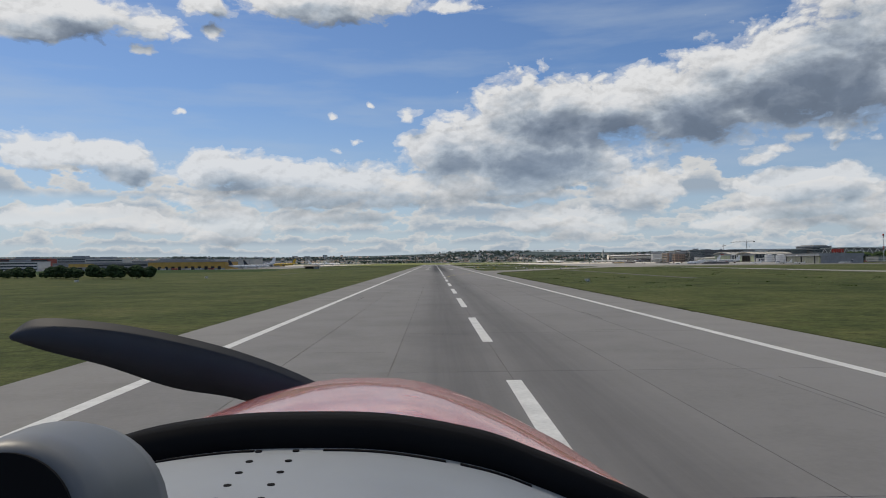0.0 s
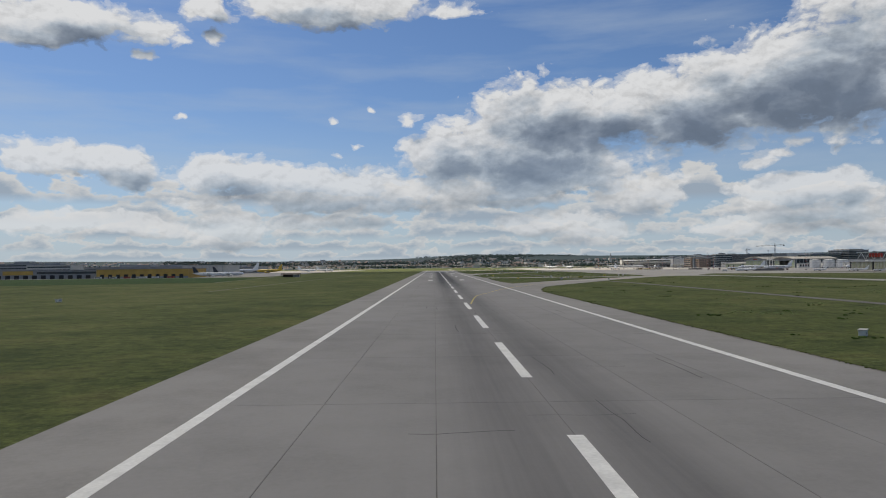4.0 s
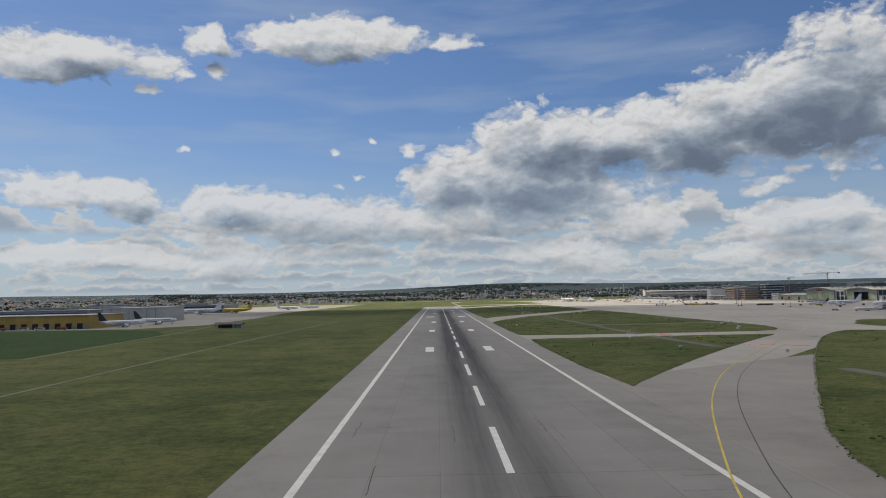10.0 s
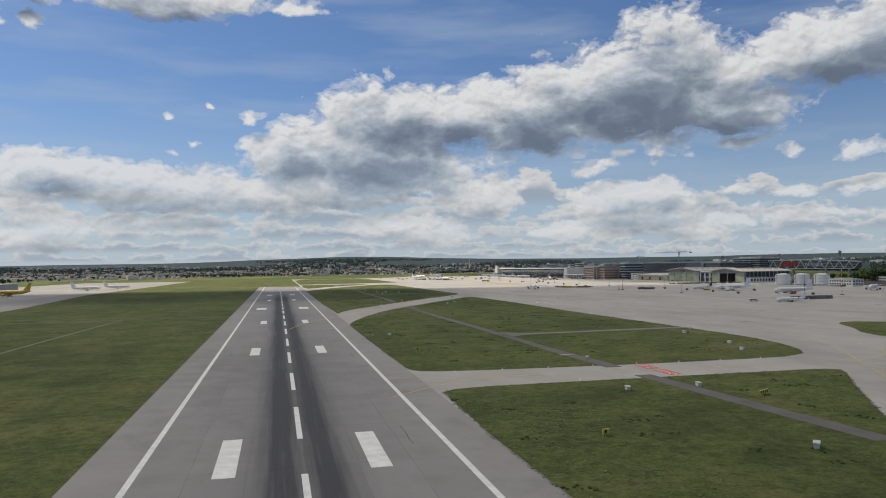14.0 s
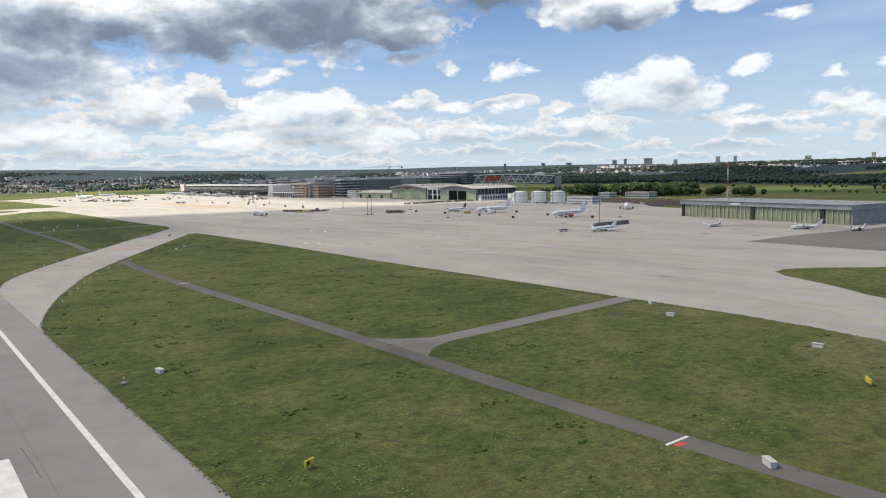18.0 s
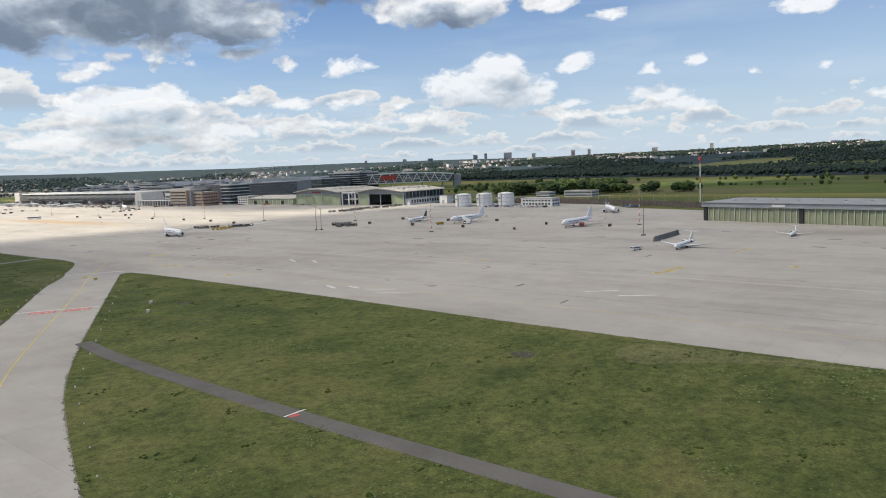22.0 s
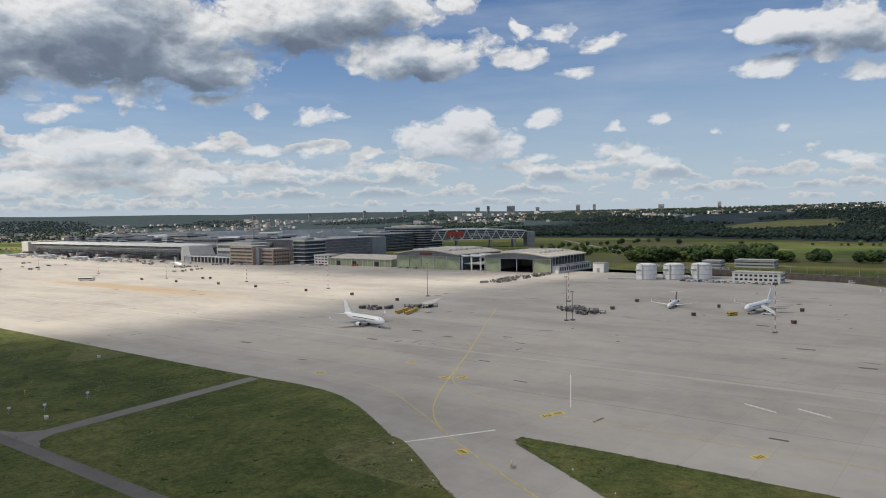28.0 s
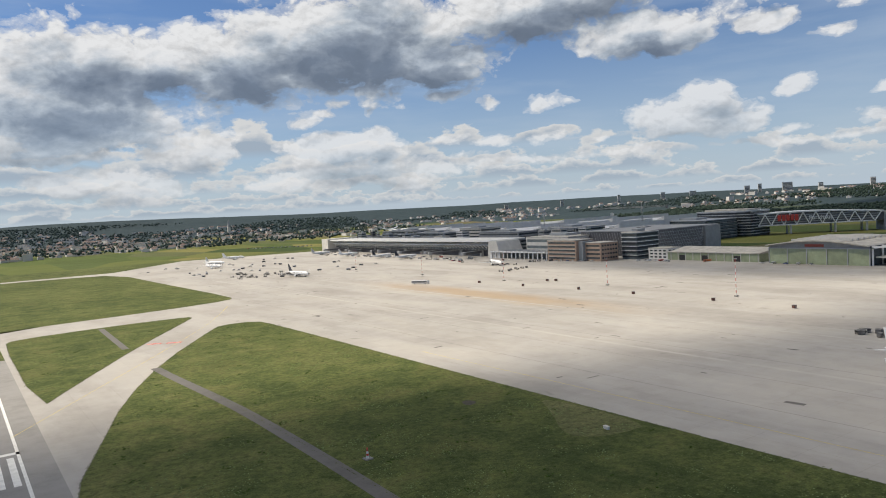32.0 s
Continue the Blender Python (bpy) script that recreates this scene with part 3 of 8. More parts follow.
def ribbon(points, width, z0, z1, closed=False):
    """A band along a line."""
    pts = [Vector(p) for p in points]
    left, right = [], []
    for i, p in enumerate(pts):
        d = (pts[min(i + 1, len(pts) - 1)] - pts[max(i - 1, 0)]).normalized()
        s = Vector((-d.y, d.x)) * width / 2
        left.append(p + s)
        right.append(p - s)
    bm = bmesh.new()
    vl, vr = [bm.verts.new((p.x, p.y, z1)) for p in left], [bm.verts.new((p.x, p.y, z1)) for p in right]
    for i in range(len(pts) - 1):
        bm.faces.new((vr[i], vr[i + 1], vl[i + 1], vl[i]))
    if z1 - z0 > 0.02:
        ext = bmesh.ops.extrude_face_region(bm, geom=bm.faces[:])
        bmesh.ops.translate(bm, vec=(0, 0, z0 - z1), verts=[v for v in ext["geom"] if isinstance(v, bmesh.types.BMVert)])
        bmesh.ops.recalc_face_normals(bm, faces=bm.faces[:])
    return bm


def ragged_ribbon(points, width, z0, z1, seed, step=1.6, least=0.25):
    """A strip along a line whose two edges wander in and out."""
    g = random.Random(seed)
    fine = []
    for (ax, ay), (bx, by) in zip(points, points[1:]):
        n = max(1, min(90, round(math.hypot(bx - ax, by - ay) / step)))
        fine += [(ax + (bx - ax) * k / n, ay + (by - ay) * k / n) for k in range(n)]
    fine.append(points[-1])
    bm, rows = bmesh.new(), []
    for k, (x, y) in enumerate(fine):
        (ax, ay), (bx, by) = fine[max(0, k - 1)], fine[min(len(fine) - 1, k + 1)]
        d = math.hypot(bx - ax, by - ay) or 1.0
        nx, ny = -(by - ay) / d, (bx - ax) / d
        a, b = (width / 2 * (least + (1 - least) * 2 * g.random() * g.random() + (0.9 if g.random() < 0.06 else 0)) for _ in range(2))
        rows.append([bm.verts.new(v) for v in ((x + nx * a, y + ny * a, z0), (x + nx * a, y + ny * a, z1), (x - nx * b, y - ny * b, z1), (x - nx * b, y - ny * b, z0))])
    for p, q in zip(rows, rows[1:]):
        for i in range(3):
            bm.faces.new((p[i], q[i], q[i + 1], p[i + 1]))
    return bm


def curve_points(points, steps=8):
    """A smooth line through the points."""
    p = [points[0]] + list(points) + [points[-1]]
    out = []
    for i in range(1, len(p) - 2):
        a, b, c, d = (Vector(q) for q in p[i - 1 : i + 3])
        for k in range(steps):
            s = k / steps
            out.append(tuple(0.5 * (2 * b + (c - a) * s + (2 * a - 5 * b + 4 * c - d) * s * s + (3 * b - a - 3 * c + d) * s**3)))
    return out + [tuple(points[-1])]


# ---------------------------------------------------------------- terrain


def rise(v, a, b):
    s = min(1.0, max(0.0, (v - a) / (b - a)))
    return s * s * (3 - 2 * s)


def terrain(x, y):
    """Height of the land: the airfield is level, hills stand all round."""
    dx, dy = max(-620 - x, x - 1250, 0), max(-900 - y, y - 3300, 0)
    if x > 700 and y < 1500:
        dx = max(dx, min(x - 900, (1700 - y) * 0.8))
    d = math.hypot(max(dx, 0), dy)
    if d <= 0:
        return 0.0
    az = math.degrees(math.atan2(x, y - 600))
    crest = 74 + 16 * math.sin(math.radians(az * 3 + 40)) + 30 * math.exp(-((az - 5) / 7.0) ** 2) + 14 * rise(az, 60, 90)
    n = noise.fractal(Vector((x / 1500, y / 1500, 0.3)), 1.0, 2.1, 3)
    return max(0.0, crest * rise(d, 250, 2900) * (1 + 0.16 * n))


def ground_sheet():
    n, half = 190, 8200.0
    xs = [math.copysign((abs(k) / n) ** 1.5 * half, k) for k in range(-n, n + 1)]
    verts = [(x, y + 900, terrain(x, y + 900)) for y in xs for x in xs]
    w = 2 * n + 1
    faces = [(j * w + i, j * w + i + 1, (j + 1) * w + i + 1, (j + 1) * w + i) for j in range(w - 1) for i in range(w - 1)]
    me = bpy.data.meshes.new("ground")
    me.from_pydata(verts, [], faces)
    me.polygons.foreach_set("use_smooth", [True] * len(faces))
    return me


def land_material():
    """Turf on the airfield; fields, meadows and wood on the hills."""
    m = GRASS.copy()
    m.name = "land"
    t = m.node_tree
    p = t.nodes["Principled BSDF"]
    old = p.inputs["Base Color"].links[0].from_socket
    geo = t.nodes.new("ShaderNodeNewGeometry").outputs["Position"]
    sep = t.nodes.new("ShaderNodeSeparateXYZ")
    t.links.new(geo, sep.inputs[0])
    cells = t.nodes.new("ShaderNodeTexVoronoi")
    cells.inputs["Scale"].default_value = 1.0
    t.links.new(vec_node(t, "MULTIPLY", geo, (1 / 110, 1 / 300, 0)), cells.inputs["Vector"])
    tone = t.nodes.new("ShaderNodeSeparateColor")
    t.links.new(cells.outputs["Color"], tone.inputs[0])
    plots = ramp(t, tone.outputs[0], ((0.0, (0.040, 0.062, 0.02)), (0.3, (0.085, 0.11, 0.03)), (0.55, (0.17, 0.16, 0.055)), (0.75, (0.07, 0.10, 0.028)), (1.0, (0.12, 0.105, 0.062))))
    plots = mix(t, 0.5, plots, ramp(t, noise_of(t, geo, 0.02, 5, 0.6), ((0.3, (0.7, 0.7, 0.7)), (0.7, (1.2, 1.2, 1.2)))), "MULTIPLY")
    wood = math_node(t, "MAXIMUM", ramp(t, noise_of(t, geo, 0.0016, 5, 0.6), ((0.36, (0, 0, 0)), (0.40, (1, 1, 1)))), math_node(t, "MULTIPLY", math_node(t, "SUBTRACT", sep.outputs[1], 3000), 0.01, clamp=True))
    high = ramp(t, math_node(t, "MULTIPLY", sep.outputs[2], 1 / 100), ((0.05, (0, 0, 0)), (0.12, (1, 1, 1))))
    # distance haze is put into the canopy colour as a blue-grey tint
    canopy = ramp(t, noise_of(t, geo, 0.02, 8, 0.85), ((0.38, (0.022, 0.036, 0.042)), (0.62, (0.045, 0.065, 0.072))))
    # one pale hay field lies open in the wooded slope
    hay = vec_node(t, "LENGTH", vec_node(t, "MULTIPLY", vec_node(t, "SUBTRACT", geo, (2130, 1600, 0)), (1 / 330, 1 / 150, 0)), out=1)
    hay = math_node(t, "LESS_THAN", math_node(t, "ADD", hay, math_node(t, "MULTIPLY", math_node(t, "SUBTRACT", noise_of(t, geo, 0.008, 4, 0.6), 0.5), 0.9)), 1.0)
    wood = math_node(t, "MULTIPLY", wood, math_node(t, "SUBTRACT", 1.0, hay))
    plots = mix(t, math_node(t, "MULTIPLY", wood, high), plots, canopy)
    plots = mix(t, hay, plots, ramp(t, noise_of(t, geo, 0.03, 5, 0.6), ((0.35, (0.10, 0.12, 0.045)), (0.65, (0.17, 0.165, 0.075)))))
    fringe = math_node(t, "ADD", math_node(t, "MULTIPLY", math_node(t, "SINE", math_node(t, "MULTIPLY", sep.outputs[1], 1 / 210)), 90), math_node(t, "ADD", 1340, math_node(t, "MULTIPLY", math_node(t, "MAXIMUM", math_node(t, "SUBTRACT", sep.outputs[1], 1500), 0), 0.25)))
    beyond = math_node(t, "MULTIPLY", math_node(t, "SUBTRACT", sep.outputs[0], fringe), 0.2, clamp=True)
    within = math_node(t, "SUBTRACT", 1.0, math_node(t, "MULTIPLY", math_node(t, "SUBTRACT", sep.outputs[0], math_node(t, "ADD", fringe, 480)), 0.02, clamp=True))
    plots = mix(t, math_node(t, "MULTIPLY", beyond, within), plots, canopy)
    away = math_node(t, "ADD", math_node(t, "MULTIPLY", math_node(t, "SUBTRACT", sep.outputs[0], 720), 0.02, clamp=True), math_node(t, "MULTIPLY", math_node(t, "SUBTRACT", -420, sep.outputs[0]), 0.02, clamp=True), clamp=True)
    away = math_node(t, "MAXIMUM", away, math_node(t, "MULTIPLY", math_node(t, "SUBTRACT", sep.outputs[1], 2600), 0.02, clamp=True))
    t.links.new(mix(t, away, old, plots), p.inputs["Base Color"])
    return m


ground = new("ground", ground_sheet())
ground.data.materials.append(land_material())
tagged(ground, "green turf airfield with fields and wooded hills round it", "ground", kind="structure")

# ---------------------------------------------------------------- paving
EDGE = 30.0
apron = solo("apron", slab([(EDGE, 575), (148, 725), (184, 772), (203, 735), (206, 600), (206, -700), (232, -700), (228, 790), (290, 825), (420, 830), (500, 900), (585, 1180), (640, 1240), (640, 1480), (680, 1500), (680, 1950), (640, 1950), (640, 2520), (350, 2600), (208, 2430), (EDGE, 2440)], -0.3, 0.03), APRON, "pale grey concrete apron with weathered bays and stains", "apron", kind="structure")
taxi_link = solo("taxiway", slab([(EDGE - 1, 466.2), (EDGE + 70, 599.3), (EDGE + 70, 657.4), (EDGE - 1, 609.1)], -0.3, 0.035), TAXI, "grey concrete taxiway leaving the runway in a curve", "taxiway", kind="structure")


def island(name, outline, rounds=2, label="raised island of green mown turf between taxiways"):
    return solo(name, slab(rounded(outline, rounds), -0.2, 0.10), GRASS, label, "grass island", "turf islands", kind="structure")


ISLAND_A = [(EDGE, -700), (EDGE, 465.2), (EDGE, 477.1), (33.0, 502.7), (39.8, 535.2), (57.8, 572.8), (96.4, 649.1), (137.5, 724.0), (162.4, 760.5), (177.4, 775.4), (190.4, 766.8), (199.5, 738.7), (203.7, 684.0), (206, -700)]
ISLAND_B = [(EDGE, 591.4), (EDGE, 750.6), (36.0, 756.2), (59.1, 756.8), (120.9, 757.5), (134.9, 756.6), (129.3, 747.2), (116.8, 731.0), (73.1, 666.1), (36.8, 605.2)]
ISLAND_C = [(EDGE, 795.7), (EDGE, 895.0), (EDGE, 938.0), (31.0, 955.0), (41.0, 993.0), (52.0, 1024.0), (64.0, 1055.0), (83.0, 1091.0), (109.0, 1136.5), (155.0, 1216.0), (160.0, 1224.5), (165.5, 1225.0), (166.0, 1150.0), (166.0, 1090.0), (164.6, 1045.0), (163.2, 1005.0), (164.2, 875.8), (164.2, 833.9), (157.0, 799.7), (145.6, 781.9), (116.4, 780.0), (74.9, 780.5), (39.4, 782.7), (31.0, 785.8)]
ISLAND_D = [(EDGE, 1029.2), (EDGE, 1455), (31.0, 1482.6), (40.8, 1513.5), (59.8, 1574.4), (90.8, 1644.3), (135.5, 1720.6), (147.3, 1738.8), (169.4, 1736.0), (171.3, 1709.7), (171.0, 1564.0), (170.6, 1427.1), (170.8, 1345.4), (172.7, 1311.0), (167.2, 1288.5), (149.7, 1258.5), (122.2, 1215.1), (92.0, 1161.3), (60.7, 1107.7), (36.2, 1059.0)]
ISLAND_E = [(33.0, 1587.2), (33.0, 1780.5), (39.0, 1797.8), (96.6, 1804.2), (135.2, 1802.4), (147.1, 1798.8), (139.8, 1784.2), (92.4, 1703.4), (46.0, 1614.4)]
ISLAND_F = [(33.0, 1836.0), (33.0, 1850.4), (146.9, 1863.2), (199.2, 1877.9), (207.4, 1898.8), (204.7, 2099.3), (203.6, 2371.5), (137.5, 2397.8), (33.0, 2420.0)]
ISLAND_G = [(232, -700), (227.7, 592.4), (207.7, 799.8), (210.2, 830.4), (224.7, 850.5), (237.3, 876.1), (252.8, 877.9), (279.4, 851.8), (408.1, 777.6), (460.0, 606.0), (460, -700)]
for outline in (ISLAND_A, ISLAND_B, ISLAND_C, ISLAND_D, ISLAND_E, ISLAND_F, ISLAND_G):
    island("grass_island", outline, 1)
dark_patch = solo("asphalt_patch", slab([(329.8, 937.7), (371.8, 937.5), (451.1, 924.8), (520.8, 900.0), (437.1, 800.0), (327.0, 875.8)], 0.0, 0.05), DARK_ASPHALT, "darker brown-grey asphalt stand in front of the long hangar", "pavement", kind="structure")

for line in ([(89.2, 341.1), (89.2, 559.1), (87.5, 618)], [(86.2, 691), (84.6, 724.5), (83.4, 761.4)], [(83.1, 776.6), (82.0, 819.7), (82.2, 876.9), (82.3, 928.6), (81.3, 999.2), (82.9, 1064.3), (86.2, 1096)], [(83.4, 1149.5), (86.5, 1201.5), (86.8, 1283.1), (86.2, 1383.2), (87.7, 1455.0), (88.0, 1527.9), (84.5, 1600.7), (83.5, 1629.8)]):
    solo("service_road", ribbon(curve_points(line), 4.3, 0.0, 0.125), ASPHALT, "narrow dark asphalt service road through the turf", "road", "service roads", kind="structure")
for outline in ([(84.2, 863.6), (84.1, 884.4), (88.9, 879.6), (94.6, 876.2), (163.8, 880.9), (163.9, 875.3), (94.6, 870.6), (89.0, 868.3)], [(88.2, 1319.7), (88.1, 1348.9), (90.9, 1339.7), (96.4, 1335.6), (169.9, 1341.8), (169.9, 1336.3), (96.4, 1329.6), (91.8, 1327.0)]):
    solo("service_road", slab(outline, 0.0, 0.13), PALE_ROAD, "narrow pale asphalt service road joining the apron", "road", "service roads", kind="structure")

runway = solo("runway", slab([(-EDGE, -900), (EDGE, -900), (EDGE, 1720), (-EDGE, 1720)], -0.3, 0.02), SHOULDER, "long grey concrete runway with worn shoulders", "runway", kind="structure")
LANE, BAY = 7.5, 25.0
bay = boxed(-LANE / 2 + 0.025, LANE / 2 - 0.025, -BAY / 2 + 0.025, BAY / 2 - 0.025, -0.1, 0.045)
bay_mesh = mesh_of("concrete_slab", bay)
bay_mesh.materials.append(RUNWAY)
part("joint_filler", boxed(-22.5, 22.5, -900, 1720, 0.0, 0.026), JOINT_WORN, runway)
rest = bmesh.new()
for j in range(-36, 69):
    for i in range(6):
        x, y = (i - 2.5) * LANE, j * BAY + BAY / 2
        if 0 <= j < 50:
            ob = new("concrete_slab", bay_mesh)
            ob.parent = runway
            ob.location = (x, y, 0)
        else:
            box(rest, x - LANE / 2 + 0.025, x + LANE / 2 - 0.025, y - BAY / 2 + 0.025, y + BAY / 2 - 0.025, -0.1, 0.045)
tagged(part("concrete_slabs", rest, RUNWAY, runway), kind="stuff")

# markings
TOP = 0.05
STRIPES = [(-22.5, -21.6, -900, 1720), (21.6, 22.5, -900, 1720)]
for name, (x0, x1, y0, y1) in zip(("edge_line", "edge_line"), STRIPES):
    part(name, boxed(x0, x1, y0, y1, 0.03, TOP), WHITE_PAINT, runway)
STRIPE_AT, STRIPE_STEP, STRIPE_LONG = 46.3, 47.9, 27.4
stripe_mesh = mesh_of("centre_stripe", boxed(-0.45, 0.45, 0, STRIPE_LONG, 0.03, TOP))
stripe_mesh.materials.append(WHITE_PAINT)
for k in range(-18, 31):
    y = STRIPE_AT + k * STRIPE_STEP
    ob = new("centre_stripe", stripe_mesh)
    ob.parent, ob.location = runway, (0, y, 0)
for y, wide, x in ((708, 3.0, 10.4), (846.5, 3.0, 10.6), (980, 3.0, 10.3), (1110.5, 6.5, 14.1), (1245, 3.0, 10.4), (1375, 5.0, 11.5)):
    for s in (-1.0, 1.0):
        part("touchdown_mark", boxed(s * x - wide / 2, s * x + wide / 2, y - 11, y + 11, 0.03, TOP), WHITE_PAINT, runway)
for k in range(12):
    x = -19.8 + k * 3.6
    part("threshold_bar", boxed(x - 0.9, x + 0.9, 1498, 1527, 0.03, TOP), WHITE_PAINT, runway)
part("threshold_line", boxed(-22.5, 22.5, 1530, 1532.5, 0.03, TOP), WHITE_PAINT, runway)


def painted_line(points, width, paint, host, z=0.04, name="guide_line"):
    return part(name, ribbon(points, width, z, z + 0.012), paint, host)


T1 = curve_points([(1.1, 402.0), (5.0, 446.5), (10.3, 472.2), (16.3, 499.8), (24.4, 529.4), (42.3, 580.5), (65.8, 630.1), (108.2, 700.2), (146.5, 760.3), (178.5, 818.4), (192.5, 885.0)])
painted_line(T1, 0.26, YELLOW_PAINT, runway, 0.055)
painted_line([(x + 3 + y * 0.004, y + 2) for x, y in T1[20:56]], 0.12, JOINT, runway, 0.055)
T2 = curve_points([(22.0, 775.9), (49.1, 770.0), (87.5, 768.8), (136.4, 769.8), (167.7, 776.5), (184.1, 804.5), (192.9, 847.0)])
painted_line(T2, 0.3, YELLOW_PAINT, apron)
painted_line(curve_points([(20.0, 749.7), (39.6, 766.8), (58.9, 770.2)]), 0.3, YELLOW_PAINT, apron)
T3 = curve_points([(1.2, 931.7), (11.9, 972.5), (30.0, 1011.4), (45.6, 1045.9), (62.5, 1081.1), (81.1, 1113.9), (101.3, 1148.3), (125.9, 1190), (143, 1221), (157, 1244), (170, 1258), (186, 1269), (206, 1280), (254, 1305), (315, 1339), (372, 1370)])
painted_line(T3, 0.3, YELLOW_PAINT, apron)
painted_line(curve_points([(157, 1244), (166, 1258), (180, 1281), (186, 1298), (188, 1323.6), (187.3, 1399.6), (184.8, 1563.9)]), 0.22, YELLOW_PAINT, apron)
painted_line(curve_points([(222, 1288), (206, 1278), (198, 1268), (191, 1255), (187, 1238), (187.7, 1199.3), (187.9, 1016.6), (189.6, 885.0)]), 0.22, YELLOW_PAINT, apron)
painted_line(curve_points([(21.5, 1550.9), (57.9, 1609.8), (94.4, 1668.8), (140.0, 1746.1), (162.7, 1791.5), (183.7, 1837.0)]), 0.22, YELLOW_PAINT, apron)
painted_line([(144.3, 1247.1), (165.7, 1233.7)], 0.7, WHITE_PAINT, apron)
painted_line([(93.0, 1163.1), (117.8, 1146.9)], 0.6, WHITE_PAINT, apron)
painted_line(curve_points([(256, 1306), (268, 1316), (274, 1326), (276, 1345)]), 0.2, YELLOW_PAINT, apron)
# tar seams between the paving lanes and small dark repairs in the apron
SEAM = paving_material("tar_seam", (0.24, 0.23, 0.217), stain=0.3)
PALE_LANE = paving_material("pale_lane", (0.39, 0.372, 0.345), stain=0.2)
PATCH = paving_material("dark_repair", (0.125, 0.118, 0.11), stain=0.4, random_tint=0.5)
for x, w, y0, y1 in ((205, 0.35, 900, 2350), (236, 0.3, 880, 2200), (262, 0.45, 900, 2300), (300, 0.3, 870, 2400), (338, 0.35, 880, 2400), (372, 0.3, 900, 2300), (470, 0.3, 1000, 2250), (540, 0.35, 1210, 2300)):
    part("tar_seam", ribbon([(x + 0.25 * math.sin(k * 1.7), y0 + (y1 - y0) * k / 40) for k in range(41)], w, 0.034, 0.040), SEAM, apron)
for x, w, y0, y1 in ((252, 2.2, 930, 2100), (318, 1.6, 940, 2200)):
    part("pale_lane", ribbon([(x + 0.4 * math.sin(k * 0.9), y0 + (y1 - y0) * k / 40) for k in range(41)], w, 0.034, 0.038), PALE_LANE, apron)
rp = random.Random(21)
patch_meshes = []
for w, d in ((2.6, 0.9), (4.6, 1.1), (1.4, 1.2), (0.7, 5.5), (6.0, 2.2)):
    me = mesh_of("repair_patch", slab([(w / 2 * c + rp.uniform(-0.1, 0.1), d / 2 * e + rp.uniform(-0.08, 0.08)) for c, e in ((-1, -1), (0.2, -1.05), (1, -0.9), (1.02, 0.9), (-0.1, 1.05), (-1, 1))], 0.02, 0.041))
    me.materials.append(PATCH)
    patch_meshes.append(me)
for k in range(190):
    x = 182 + rp.random() ** 0.9 * 350
    y = rp.uniform(905, 2050)
    if x > 430 and y < 960:
        continue
    ob = new("repair_patch", patch_meshes[rp.choice((0, 0, 1, 2, 2, 3, 4))])
    ob.parent = apron
    ob.matrix_basis = pose(x, y, 0, 0, 0, rp.choice((0, 90, 90)) + rp.uniform(-7, 7))

# dirt gathered along the turf edges
EDGE_DIRT = paving_material("edge_dirt", (0.185, 0.176, 0.155), stain=0.5)
for outline in (ISLAND_A, ISLAND_B, ISLAND_C, ISLAND_D, ISLAND_E, ISLAND_F, ISLAND_G):
    ring = rounded(outline, 1)
    solo("edge_dirt", ragged_ribbon([(x, y) for x, y in ring + ring[:1] if y > -80], 0.9, 0.044, 0.056, len(ring), 0.8, 0.3), EDGE_DIRT, "dark dirt gathered along the edge of the turf", "dirt", "dirt along the turf", kind="structure")
solo("service_road", ribbon(curve_points([(88, 1797), (86, 1750), (84, 1698)]), 3.6, 0.0, 0.125), ASPHALT, "narrow pale asphalt service road through the small turf island", "road", "service roads", kind="structure")

# stop lines with small red panels on the service road
for y in (805.4, 1000.3):
    stop = solo("stop_line", boxed(79.4, 84.2, y - 0.22, y + 0.22, 0.1, 0.135), WHITE_PAINT, "white stop line painted across the service road", "road marking", "stop lines")
    part("red_panel", boxed(80.0, 81.9, y - 1.5, y - 0.5, 0.1, 0.135), RED_PAINT, stop)

# sealed cracks wandering over the runway
rc = random.Random(8)
for k in range(60):
    x, y, along_runway = rc.uniform(-20, 20), rc.uniform(5, 900), rc.random() < 0.6
    line = []
    for j in range(9):
        line.append((x, y))
        x, y = (x + rc.uniform(-0.12, 0.12), y + rc.uniform(0.8, 2.2)) if along_runway else (x + rc.uniform(0.4, 1.0), y + rc.uniform(-0.2, 0.2))
    part("sealed_crack", ribbon(line, rc.uniform(0.05, 0.12), 0.047, 0.049), JOINT, runway)

# ---------------------------------------------------------------- building materials
WHITE_WALL = material("white_render", (0.62, 0.62, 0.60), 0.75, vary=0.08, scale=1.5)
PALE_WALL = material("pale_panel", (0.50, 0.49, 0.46), 0.7, vary=0.09, scale=1.2)
GREY_WALL = material("grey_panel", (0.27, 0.28, 0.29), 0.65, vary=0.12, scale=1.2)
# blue-grey, dark and brown cladding: colours lifted paler to include distance haze
STEEL_BLUE = material("blue_grey_cladding", (0.27, 0.29, 0.305), 0.55, vary=0.12, scale=1.0)
DARK_WALL = material("dark_cladding", (0.10, 0.10, 0.105), 0.5, vary=0.2, scale=1.0)
BROWN_WALL = material("brown_cladding", (0.35, 0.255, 0.195), 0.75, vary=0.14, scale=1.5)
GREEN_DOOR = material("green_glazed_door", (0.30, 0.345, 0.22), 0.4, vary=0.14, scale=1.0, random_tint=0.35)
OLIVE_DOOR = material("olive_door", (0.25, 0.275, 0.165), 0.55, vary=0.12, scale=1.0, random_tint=0.12)
